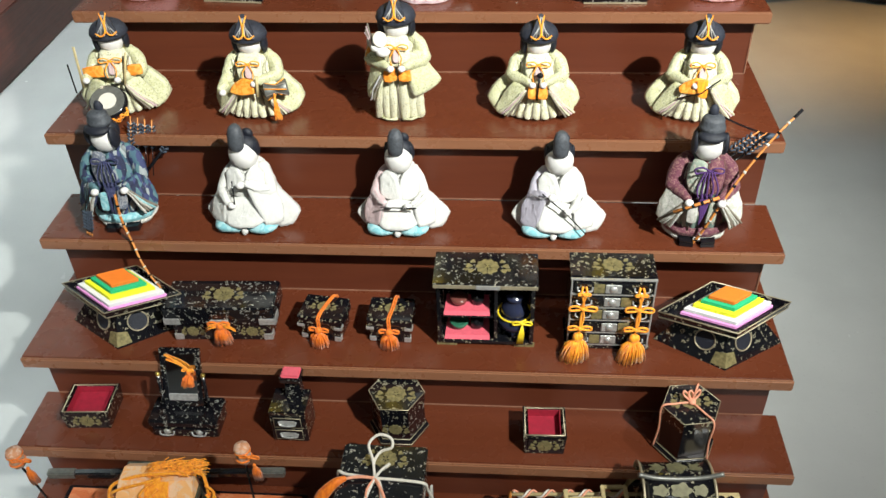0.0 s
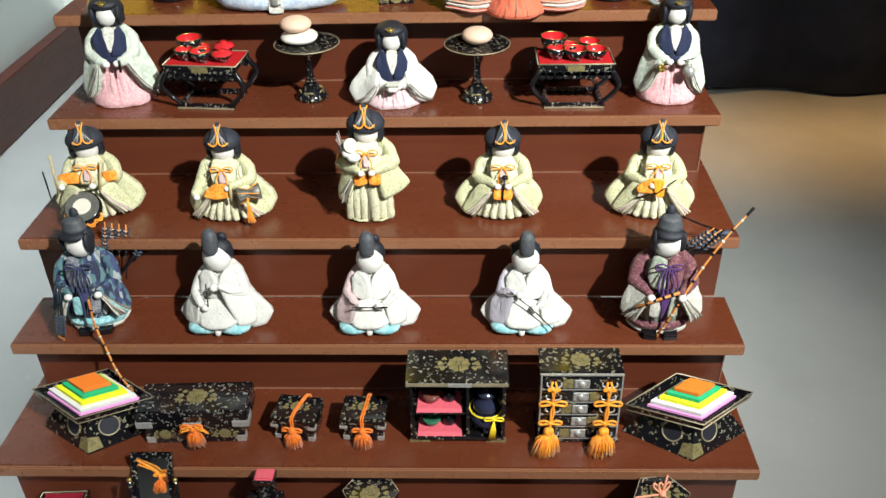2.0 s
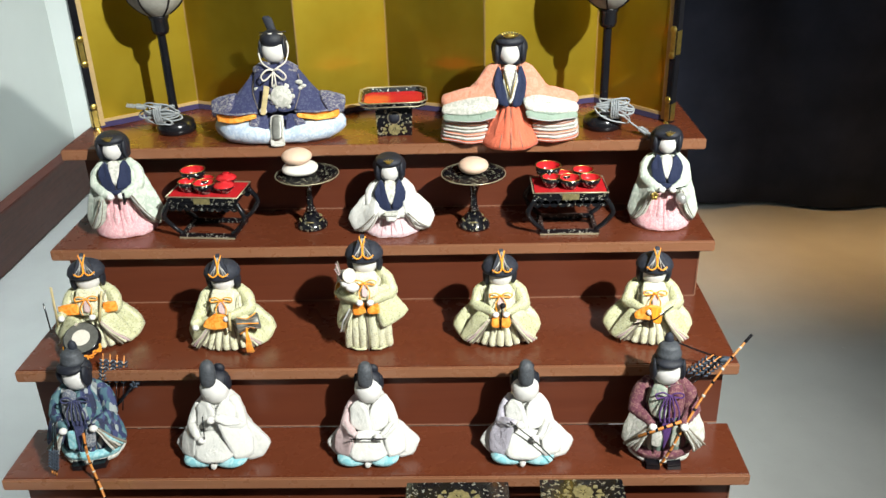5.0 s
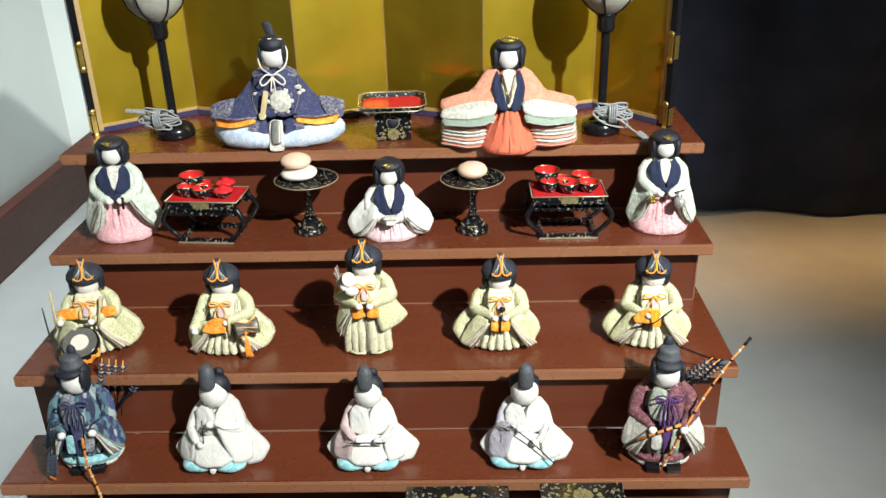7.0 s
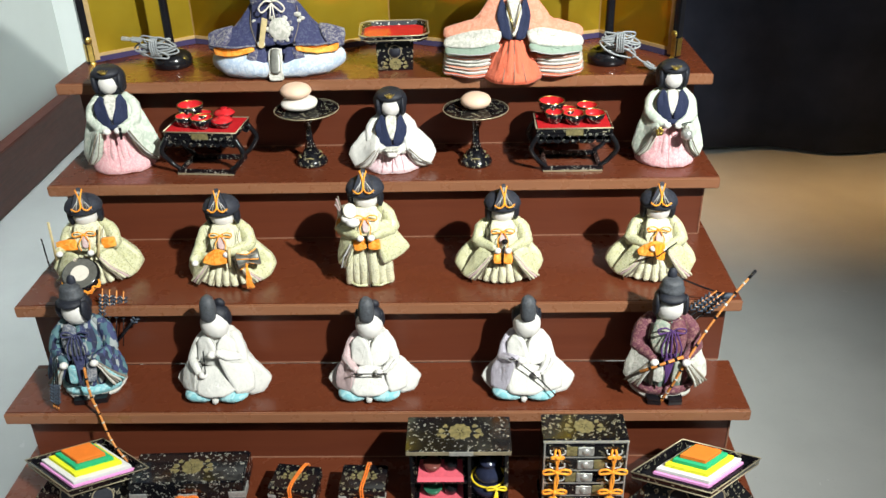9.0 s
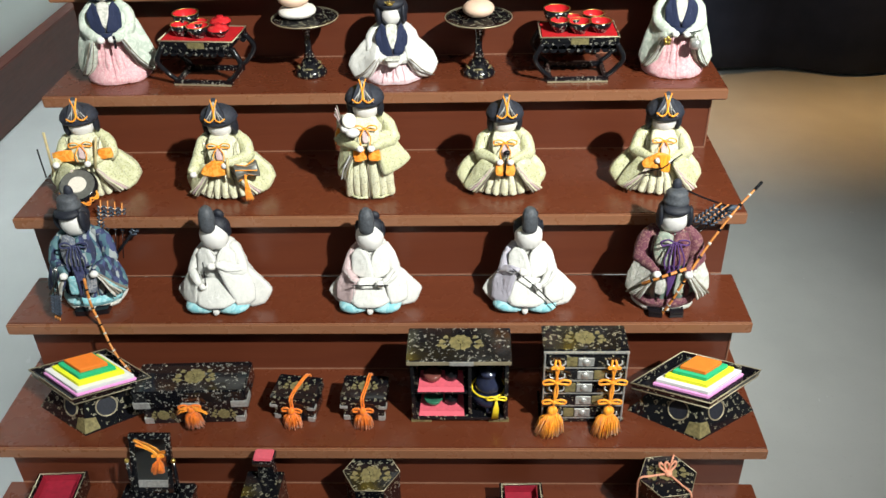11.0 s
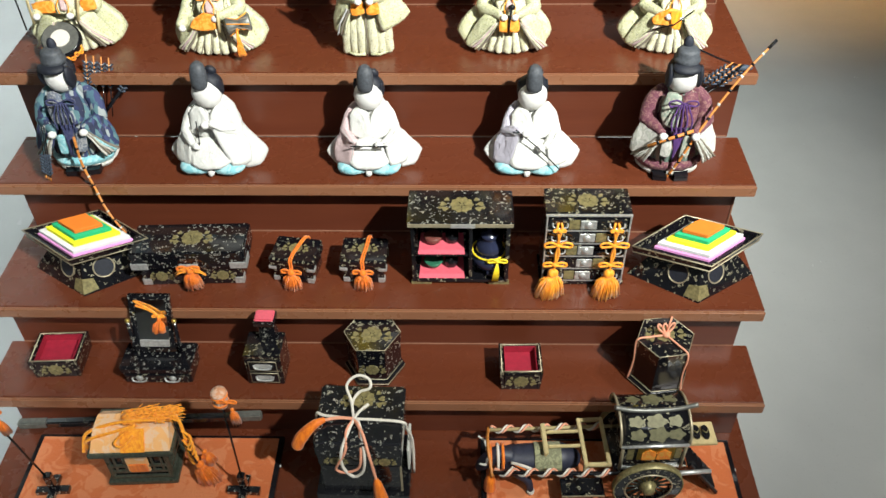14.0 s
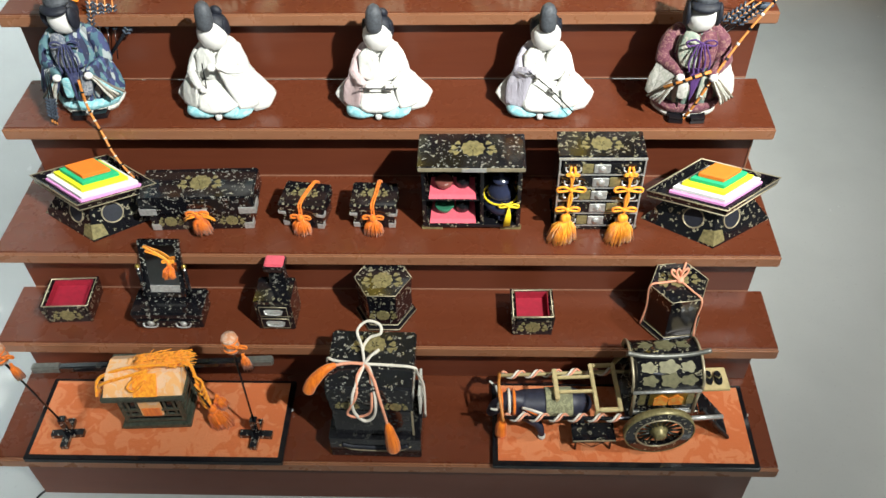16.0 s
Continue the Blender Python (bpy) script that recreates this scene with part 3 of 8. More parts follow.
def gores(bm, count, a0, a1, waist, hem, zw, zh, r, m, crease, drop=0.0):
    """Padded pleats that fan from the waist to the hem, with groove shade drawn as a dark tube between each pair."""
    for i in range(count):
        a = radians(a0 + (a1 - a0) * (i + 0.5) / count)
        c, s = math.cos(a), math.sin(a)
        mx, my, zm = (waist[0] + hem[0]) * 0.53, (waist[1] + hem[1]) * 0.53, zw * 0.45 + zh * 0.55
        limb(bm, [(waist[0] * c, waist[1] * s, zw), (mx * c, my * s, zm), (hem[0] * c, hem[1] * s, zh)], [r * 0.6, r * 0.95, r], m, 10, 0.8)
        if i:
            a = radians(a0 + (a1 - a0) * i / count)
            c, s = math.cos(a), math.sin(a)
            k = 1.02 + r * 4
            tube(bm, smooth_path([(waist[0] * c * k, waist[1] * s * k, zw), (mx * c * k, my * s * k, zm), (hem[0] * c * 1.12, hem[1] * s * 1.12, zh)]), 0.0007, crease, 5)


def face_of(bm, c, r, skin, hair, nod=14, yaw=0):
    xf = Matrix.Translation(c) @ pose(0, 0, 0, nod, 0, yaw)
    ellipsoid(bm, (0, 0, 0), (r * 0.95, r * 0.9, r * 1.12), skin, 26, 18, xf, 2.15)
    ellipsoid(bm, (0, r * 0.42, r * 0.34), (r * 1.02, r * 0.8, r * 0.92), hair, 22, 14, xf)
    return xf


def servant(tint, hands_at, stick, yaw):
    bm = bmesh.new()
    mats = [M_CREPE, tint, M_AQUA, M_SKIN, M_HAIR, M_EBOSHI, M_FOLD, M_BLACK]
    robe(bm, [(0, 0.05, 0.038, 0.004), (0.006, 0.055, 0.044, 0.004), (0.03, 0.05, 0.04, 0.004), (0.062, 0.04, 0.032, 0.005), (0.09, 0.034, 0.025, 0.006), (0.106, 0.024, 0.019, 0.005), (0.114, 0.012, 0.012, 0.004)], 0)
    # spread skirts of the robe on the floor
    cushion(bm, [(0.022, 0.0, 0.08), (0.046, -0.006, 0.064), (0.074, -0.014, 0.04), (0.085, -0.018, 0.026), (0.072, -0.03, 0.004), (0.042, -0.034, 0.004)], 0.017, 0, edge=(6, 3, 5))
    cushion(bm, [(-0.022, 0.0, 0.078), (-0.044, -0.006, 0.062), (-0.07, -0.014, 0.036), (-0.078, -0.02, 0.022), (-0.06, -0.032, 0.004), (-0.036, -0.034, 0.004)], 0.015, 0)
    # plump trousers at the knees
    for s in (-1, 1):
        ellipsoid(bm, (s * 0.027 - 0.004, -0.045, 0.012), (0.028, 0.024, 0.0135), 2, 22, 12, p=2.4)
    ellipsoid(bm, (-0.004, -0.062, 0.008), (0.006, 0.006, 0.008), 0, 12, 8)
    # lap panel and crossed chest panels
    cushion(bm, [(-0.024, -0.042, 0.062), (0.026, -0.042, 0.062), (0.034, -0.058, 0.03), (0.016, -0.068, 0.021), (-0.02, -0.068, 0.02), (-0.034, -0.06, 0.028)], 0.009, 0, edge=(6, 2, 5))
    cushion(bm, [(0.0, -0.038, 0.06), (0.03, -0.032, 0.064), (0.032, -0.018, 0.098), (0.016, -0.016, 0.113), (0.002, -0.026, 0.098)], 0.01, 0)
    cushion(bm, [(0.006, -0.04, 0.06), (-0.03, -0.032, 0.064), (-0.032, -0.018, 0.098), (-0.016, -0.016, 0.113), (-0.001, -0.027, 0.098)], 0.011, 0, edge=(6, 3, 5))
    for s, hand in zip((-1, 1), hands_at):
        w = 1 if s < 0 else 0
        h = Vector(hand)
        elbow = Vector((s * 0.041, -0.026, 0.064))
        limb(bm, [(s * 0.022, 0.0, 0.103), (s * 0.033, -0.01, 0.087), elbow], [0.0095, 0.0115, 0.0115], w, 16, 0.85)
        limb(bm, [elbow, elbow.lerp(h, 0.55) + Vector((0, -0.004, 0)), h], [0.012, 0.0105, 0.0075], w, 16, 0.85)
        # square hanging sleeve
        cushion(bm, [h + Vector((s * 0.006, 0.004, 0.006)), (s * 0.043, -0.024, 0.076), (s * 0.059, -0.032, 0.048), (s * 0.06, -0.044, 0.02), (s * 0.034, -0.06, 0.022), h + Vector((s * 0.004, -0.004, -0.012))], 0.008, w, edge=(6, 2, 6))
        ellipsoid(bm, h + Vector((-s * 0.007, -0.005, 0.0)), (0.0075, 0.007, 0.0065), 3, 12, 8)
        # grey tube paints the fold's shade along the forearm
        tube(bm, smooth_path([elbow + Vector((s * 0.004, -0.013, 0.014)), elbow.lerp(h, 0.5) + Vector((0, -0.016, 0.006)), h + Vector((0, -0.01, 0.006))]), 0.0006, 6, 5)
    tube(bm, stick, 0.0011, 7, 6)
    xf = face_of(bm, (0.0, -0.012, 0.13), 0.0252, 3, 4, 14, yaw)
    # side locks, and a soft cap that leans back over the crown
    for s in (-1, 1):
        ellipsoid(bm, (s * 0.0222, 0.01, 0.008), (0.0036, 0.009, 0.016), 4, 12, 8, xf)
    ellipsoid(bm, (0.007, 0.02, 0.03), (0.01, 0.007, 0.01), 4, 14, 8, xf)
    ex = xf @ pose(0, -0.0055, 0.031, -12, 0, 0)
    loft(bm, [ring(0, y, z, rx, ry, 22, 2.2) for y, z, rx, ry in ((-0.004, -0.012, 0.0085, 0.006), (-0.003, -0.008, 0.0122, 0.0105), (-0.001, 0.0, 0.0135, 0.0125), (0.0, 0.01, 0.0132, 0.0125), (0.001, 0.02, 0.0125, 0.0115), (0.002, 0.028, 0.0098, 0.009), (0.003, 0.032, 0.005, 0.005))], 5, True, True, ex)
    return bm, mats


def musician(kind, train=1):
    bm = bmesh.new()
    mats = [M_CREAM, M_CREAM_LIGHT, M_SILKORANGE, M_SKIN, M_HAIR, M_HAT, M_CREASE, M_AMBER, M_BLACK, M_WOODPALE, M_WHITECORD, M_PEWTER, M_FOLD, M_BLUSH]
    stand_up = kind == "shoulder"
    up = 0.036 if stand_up else 0.0
    if stand_up:
        robe(bm, [(0, 0.036, 0.03, 0), (0.03, 0.038, 0.031, 0), (0.07, 0.038, 0.031, 0.002), (0.1, 0.034, 0.028, 0.003), (0.126, 0.028, 0.023, 0.004), (0.144, 0.013, 0.013, 0.004)], 1)
        for s in (-1, 1):
            # wide trouser leg with puffed pleats
            for q in range(3):
                limb(bm, [(s * (0.008 + 0.009 * q), -0.03 + 0.003 * q, 0.09), (s * (0.009 + 0.0115 * q), -0.036 + 0.003 * q, 0.045), (s * (0.009 + 0.0125 * q), -0.036 + 0.003 * q, 0.006)], [0.007, 0.0095, 0.0085], 1, 10, 0.8)
            tube(bm, [(s * 0.04, -0.03, 0.006), (s * 0.02, -0.043, 0.005), (s * 0.004, -0.044, 0.006)], 0.0022, 0, 6)
        tube(bm, [(0.0, -0.04, 0.09), (0.0, -0.046, 0.004)], 0.0012, 6, 5)
        # open sleeve that swings out on one side, narrow striped one on the other
        cushion(bm, [(0.016, -0.034, 0.12), (0.034, -0.02, 0.122), (0.054, -0.012, 0.088), (0.07, -0.014, 0.066), (0.05, -0.03, 0.054), (0.026, -0.046, 0.05), (0.02, -0.046, 0.07)], 0.012, 0, edge=(6, 4, 6))
        cushion(bm, [(-0.02, -0.03, 0.12), (-0.038, -0.018, 0.11), (-0.05, -0.02, 0.066), (-0.05, -0.03, 0.042), (-0.036, -0.042, 0.046), (-0.024, -0.044, 0.08)], 0.01, 0)
        for q in range(3):
            tube(bm, smooth_path([(-0.02 - 0.004 * q, -0.046, 0.088), (-0.03 - 0.005 * q, -0.05, 0.066), (-0.036 - 0.0055 * q, -0.048, 0.044)]), 0.0016, (1, 6, 12)[q], 5)
        for x, m in ((-0.012, 2), (0.012, 2)):
            cushion(bm, [(x - 0.009, -0.047, 0.1), (x + 0.008, -0.047, 0.102), (x + 0.012, -0.051, 0.082), (x - 0.009, -0.051, 0.08)], 0.004, m)
    else:
        robe(bm, [(0, 0.05, 0.034, 0.004), (0.006, 0.053, 0.038, 0.004), (0.03, 0.049, 0.036, 0.004), (0.06, 0.042, 0.033, 0.004), (0.088, 0.034, 0.027, 0.005), (0.108, 0.014, 0.014, 0.004)], 1)
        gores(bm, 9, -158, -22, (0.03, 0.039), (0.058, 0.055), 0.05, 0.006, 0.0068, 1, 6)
        for s in (-1, 1):
            k = 1.0 if s == train else 0.88
            cushion(bm, [(s * 0.02, 0.004, 0.08), (s * 0.052 * k, 0.0, 0.066), (s * 0.078 * k, -0.008, 0.042), (s * 0.085 * k, -0.014, 0.024), (s * 0.07 * k, -0.026, 0.004), (s * 0.04, -0.02, 0.004)], 0.018, 0)
            cushion(bm, [(s * 0.018, -0.048, 0.062), (s * 0.04, -0.036, 0.066), (s * 0.06, -0.032, 0.034), (s * 0.072 * k, -0.034, 0.012), (s * 0.058 * k, -0.044, 0.006), (s * 0.03, -0.053, 0.034)], 0.007, 0)
            for q in range(4):
                pts = [(s * (0.017 + 0.002 * q), -0.056, 0.06), (s * (0.033 + 0.0035 * q), -0.0575 + 0.0012 * q, 0.034), (s * (0.05 + 0.0048 * q), -0.054 + 0.0028 * q, 0.009 + 0.001 * q)]
                limb(bm, pts, [0.001, 0.0019, 0.0021], (6, 1, 13, 1)[q], 6)
    for s in (-1, 1):
        hx = -0.048 if (kind == "drum" and s < 0) else -0.052 if (kind == "hip" and s < 0) else s * 0.013
        hz = 0.072 if (kind == "drum" and s < 0) else 0.054 if (kind == "hip" and s < 0) else 0.07
        hand = Vector((hx, -0.05, hz + up))
        elbow = Vector((s * 0.043, -0.02, 0.068 + up))
        limb(bm, [(s * 0.022, 0.002, 0.101 + up), (s * 0.036, -0.006, 0.087 + up), elbow], [0.01, 0.0135, 0.013], 0, 16, 0.85)
        limb(bm, [elbow, elbow.lerp(hand, 0.6), hand], [0.0125, 0.01, 0.0075], 0, 14, 0.85)
        ellipsoid(bm, hand + Vector((-s * 0.004, -0.008, 0)), (0.0062, 0.0058, 0.0055), 3, 12, 8)
        tube(bm, smooth_path([(s * 0.03, -0.02, 0.104 + up), (s * 0.026, -0.03, 0.088 + up), (s * 0.03, -0.036, 0.074 + up)]), 0.0007, 6, 5)
    # bodice, its collar slit and the tied cords
    cushion(bm, [(-0.018, -0.02, 0.11 + up), (0.018, -0.02, 0.11 + up), (0.022, -0.038, 0.084 + up), (0.014, -0.044, 0.068 + up), (-0.014, -0.044, 0.068 + up), (-0.022, -0.038, 0.084 + up)], 0.009, 1)
    cushion(bm, [(-0.0045, -0.04, 0.099 + up), (0.0045, -0.04, 0.099 + up), (0.005, -0.05, 0.078 + up), (-0.005, -0.05, 0.078 + up)], 0.004, 13)
    bow_knot(bm, (0, -0.044, 0.1 + up), 0.02, 0.0012, 7)
    for s in (-1, 1):
        tube(bm, smooth_path([(s * 0.002, -0.046, 0.099 + up), (s * 0.009, -0.052, 0.087 + up), (s * 0.007, -0.055, 0.074 + up)]), 0.0011, 7, 5)
    if kind == "flute":
        for x in (-0.0085, 0.0085):
            cushion(bm, [(x - 0.006, -0.055, 0.072), (x + 0.006, -0.055, 0.072), (x + 0.008, -0.061, 0.048), (x - 0.008, -0.061, 0.047)], 0.004, 2)
        tube(bm, [(0.002, -0.06, 0.088), (-0.001, -0.065, 0.046)], 0.0017, 8, 6)
        ellipsoid(bm, (0.003, -0.058, 0.088), (0.006, 0.005, 0.005), 8, 10, 8)
    elif kind == "fan":
        cushion(bm, [(-0.034, -0.05, 0.064), (-0.012, -0.052, 0.082), (0.008, -0.054, 0.08), (0.008, -0.059, 0.058), (-0.016, -0.058, 0.056), (-0.032, -0.056, 0.056)], 0.006, 2)
        cushion(bm, [(-0.008, -0.06, 0.08), (0.01, -0.06, 0.082), (0.011, -0.064, 0.052), (-0.003, -0.065, 0.054)], 0.003, 7)
        tube(bm, [(-0.036, -0.062, 0.048), (0.0, -0.068, 0.062), (0.03, -0.056, 0.082)], 0.0012, 8, 6)
    elif kind == "drum":
        for x, w in ((-0.034, 0.019), (0.038, 0.012)):
            cushion(bm, [(x - w, -0.036, 0.086), (x + w * 0.8, -0.04, 0.09), (x + w, -0.044, 0.072), (x - w * 0.8, -0.042, 0.07)], 0.007, 2)
        dx = Matrix.Translation((-0.012, -0.072, 0.034)) @ pose(0, 0, 0, 34, 0, 0)
        lathe(bm, [(0.024, -0.014), (0.031, -0.011), (0.033, 0.0), (0.032, 0.006), (0.029, 0.008)], 8, 32, (0, 0, 0), dx)
        lathe(bm, [(0.0295, 0.0072), (0.0295, 0.0084)], 11, 32, (0, 0, 0), dx)
        lathe(bm, [(0.0155, 0.008), (0.0155, 0.0096)], 10, 28, (0, 0, 0), dx)
        for k in range(5):
            a0, a1 = radians(-160 + 28 * k), radians(-160 + 28 * (k + 1))
            am = (a0 + a1) / 2
            tube(bm, smooth_path([(0.033 * math.cos(a0), 0.033 * math.sin(a0), 0.002), (0.037 * math.cos(am), 0.037 * math.sin(am), -0.008), (0.033 * math.cos(a1), 0.033 * math.sin(a1), 0.002)]), 0.0019, 7, 6, 1, dx)
            tube(bm, smooth_path([(0.033 * math.cos(a0), 0.033 * math.sin(a0), -0.01), (0.036 * math.cos(am), 0.036 * math.sin(am), -0.001), (0.033 * math.cos(a1), 0.033 * math.sin(a1), -0.01)]), 0.0017, 7, 6, 1, dx)
        bow_knot(bm, (-0.014, -0.1, 0.008), 0.014, 0.0018, 7)
        tube(bm, [(-0.052, -0.058, 0.06), (-0.052, -0.05, 0.132)], 0.0023, 9, 7)
        tube(bm, [(0.02, -0.062, 0.062), (0.03, -0.044, 0.114)], 0.0023, 9, 7)
        tube(bm, [(-0.078, -0.03, 0.036), (-0.078, -0.032, 0.092)], 0.0014, 8, 6)
    elif kind == "hip":
        cushion(bm, [(-0.03, -0.05, 0.066), (-0.012, -0.052, 0.078), (0.012, -0.054, 0.074), (0.01, -0.06, 0.054), (-0.012, -0.06, 0.05), (-0.034, -0.056, 0.054)], 0.006, 2)
        dx = Matrix.Translation((0.046, -0.058, 0.06)) @ pose(0, 0, 0, 0, 82, 14)
        lathe(bm, [(0.013, -0.02), (0.0155, -0.018), (0.006, -0.003), (0.006, 0.003), (0.0155, 0.018), (0.013, 0.02)], 11, 20, (0, 0, 0), dx)
        for i in range(8):
            a = i * math.pi / 4
            tube(bm, [(0.0155 * math.cos(a), 0.0155 * math.sin(a), -0.018), (0.008 * math.cos(a + 0.3), 0.008 * math.sin(a + 0.3), 0), (0.0155 * math.cos(a + 0.6), 0.0155 * math.sin(a + 0.6), 0.018)], 0.001, 7 if i % 2 else 6, 5, 1, dx)
        for i in range(9):
            tube(bm, smooth_path([(0.046, -0.074, 0.06), (0.047 + 0.0008 * (i - 4), -0.08, 0.04), (0.049 + 0.0016 * (i - 4), -0.079, 0.012 + 0.001 * (i % 3))]), 0.0013, 2, 4)
        tube(bm, [(0.016, -0.062, 0.086), (0.014, -0.066, 0.05)], 0.003, 9, 7)
    elif kind == "shoulder":
        dx = Matrix.Translation((-0.03, -0.036, 0.146)) @ pose(0, 0, 0, 60, 25, 20)
        lathe(bm, [(0.011, -0.014), (0.013, -0.012), (0.006, 0), (0.013, 0.012), (0.011, 0.014)], 10, 18, (0, 0, 0), dx)
        ellipsoid(bm, (-0.02, -0.05, 0.132), (0.012, 0.009, 0.008), 3, 12, 8)
        ellipsoid(bm, (-0.032, -0.046, 0.138), (0.008, 0.007, 0.007), 3, 12, 8)
        for i in range(8):
            tube(bm, [(-0.04, -0.03, 0.152), (-0.044 - 0.002 * (i % 4), -0.03, 0.172 - 0.005 * (i % 4)), (-0.038, -0.034 - 0.001 * i, 0.142)], 0.0011, 13 if i % 2 else 6, 5)
        for i in range(6):
            tube(bm, [(-0.044, -0.02, 0.136), (-0.046 - 0.001 * i, -0.022, 0.118), (-0.047 - 0.0012 * i, -0.024, 0.1)], 0.0014, 2, 4)
    xf = face_of(bm, (0, -0.01, 0.125 + up), 0.0226, 3, 4, 14, {"drum": 10, "flute": 6}.get(kind, 0))
    # long side hair under a broad domed hat with a pleated front crest
    for s in (-1, 1):
        ellipsoid(bm, (s * 0.0242, 0.002, -0.002), (0.0066, 0.0125, 0.02), 4, 14, 10, xf)
    hx = xf @ pose(0, 0.004, 0.0095, -7, 0, 0)
    lathe(bm, [(0.002, 0.0262), (0.011, 0.0255), (0.019, 0.0225), (0.0265, 0.017), (0.031, 0.0105), (0.0328, 0.004), (0.0312, 0.0), (0.024, -0.001)], 5, 34, (0, 0, 0), hx, True, 0.88)
    ridge = hx @ pose(0, -0.0205, 0.013, -22, 0, 0)
    loft(bm, [[(-w, y, z) for y in (-t, t)] + [(w, y, z) for y in (t, -t)] for w, t, z in ((0.0175, 0.006, -0.006), (0.0165, 0.0055, 0.003), (0.0105, 0.0045, 0.018), (0.0025, 0.002, 0.036))], 5, False, True, ridge)
    for i in range(5):
        for s in (-1, 1):
            tube(bm, [(s * (0.001 + 0.0005 * i), -0.0035 - 0.0005 * i, 0.03 - 0.0035 * i), (s * (0.003 + 0.0034 * i), -0.0072, -0.004)], 0.0009, 11 if i % 2 else 12, 4, 1, ridge)
    for s in (-1, 1):
        tube(bm, smooth_path([(s * 0.0055, -0.001, 0.033), (s * 0.001, -0.007, 0.017), (s * 0.0012, -0.0085, 0.002), (s * 0.009, -0.009, -0.004), (s * 0.0175, -0.006, 0.001)]), 0.0014, 7, 6, 1, ridge)
    return bm, mats


def minister(patch, under, sash, fan):
    bm = bmesh.new()
    mats = [patch, under, sash, M_SKIN, M_HAIR, M_HAT, M_CREASE, M_BOW, M_FEATHER, M_BLACK, M_WHITECORD, M_IVORY, M_EBOSHI, M_CELADON if fan else M_SLATE, M_PLUM if fan else patch]
    robe(bm, [(0, 0.034, 0.028, 0), (0.012, 0.04, 0.033, 0), (0.02, 0.046, 0.038, 0), (0.05, 0.046, 0.038, 0), (0.08, 0.04, 0.033, 0.002), (0.105, 0.035, 0.028, 0.004), (0.126, 0.029, 0.023, 0.005), (0.144, 0.013, 0.013, 0.004)], 0)
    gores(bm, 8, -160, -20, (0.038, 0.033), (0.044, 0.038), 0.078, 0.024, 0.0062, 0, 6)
    robe(bm, [(0.012, 0.05, 0.043, -0.002), (0.02, 0.053, 0.046, -0.002), (0.027, 0.05, 0.043, -0.001)], 14 if fan else 1, (), None, 48, 0.03, 8)
    robe(bm, [(0, 0.045, 0.039, -0.003), (0.007, 0.05, 0.043, -0.003), (0.014, 0.046, 0.039, -0.002)], 11, (), None, 48, 0.03, 8)
    for s in (-1, 1):
        prism(bm, [(s * 0.006, -0.056), (s * 0.027, -0.054), (s * 0.029, -0.034), (s * 0.006, -0.034)], 0.0, 0.01, 9)
        hand = Vector((s * 0.024, -0.05, 0.086))
        elbow = Vector((s * 0.044, -0.018, 0.088))
        limb(bm, [(s * 0.023, 0.002, 0.133), (s * 0.037, -0.004, 0.116), elbow], [0.01, 0.0135, 0.0135], 14, 16, 0.85)
        limb(bm, [elbow, elbow.lerp(hand, 0.6), hand], [0.013, 0.0105, 0.0075], 14, 14, 0.85)
        # wide sleeve with striped hem
        cushion(bm, [hand + Vector((0, 0.002, 0.006)), (s * 0.046, -0.018, 0.098), (s * 0.06, -0.022, 0.066), (s * 0.064, -0.028, 0.042), (s * 0.05, -0.042, 0.034), (s * 0.03, -0.052, 0.064)], 0.009, 11 if fan else 0)
        for q in range(5):
            limb(bm, [(s * (0.024 + 0.0015 * q), -0.055, 0.084), (s * (0.036 + 0.0032 * q), -0.055 + 0.001 * q, 0.06), (s * (0.045 + 0.0046 * q), -0.05 + 0.0025 * q, 0.034 + 0.0014 * q)], [0.0012, 0.0022, 0.0022], (11, 6, 11, 1, 6)[q], 6)
        ellipsoid(bm, hand + Vector((0, -0.009, 0)), (0.0068, 0.0062, 0.006), 3, 12, 8)
        cushion(bm, [(s * 0.001, -0.03, 0.138), (s * 0.02, -0.022, 0.142), (s * 0.027, -0.026, 0.116), (s * 0.022, -0.034, 0.092), (s * 0.001, -0.042, 0.092)], 0.011, 14 if s > 0 else 13)
    # knotted sash with hanging ends
    bow_knot(bm, (0, -0.045, 0.134), 0.022, 0.0014, 2)
    for q in range(5):
        x = 0.0075 * (q - 2)
        tube(bm, smooth_path([(x * 0.4, -0.046, 0.134), (x, -0.054, 0.112), (x * 0.8, -0.057, 0.094)]), 0.0014, 2, 5)
    cushion(bm, [(-0.008, -0.05, 0.096), (0.008, -0.05, 0.096), (0.004, -0.056, 0.072), (-0.005, -0.06, 0.044), (-0.007, -0.056, 0.066)], 0.006, 2)
    cushion(bm, [(0.008, -0.05, 0.08), (0.022, -0.05, 0.08), (0.02, -0.054, 0.05), (0.006, -0.056, 0.048)], 0.005, 13)
    cushion(bm, [(-0.022, -0.05, 0.078), (-0.008, -0.052, 0.078), (-0.008, -0.055, 0.048), (-0.022, -0.052, 0.046)], 0.005, 1)
    if fan:
        # sheathed sword held across the waist
        a, b = Vector((-0.046, -0.064, 0.072)), Vector((0.018, -0.062, 0.1))
        tube(bm, [a, b], 0.0026, 7, 8)
        for k in range(4):
            tube(bm, [a.lerp(b, 0.2 + 0.2 * k), a.lerp(b, 0.26 + 0.2 * k)], 0.0031, 9, 8)
    xf = face_of(bm, (0, -0.01, 0.16), 0.0235, 3, 4, 12, 0 if fan else -16)
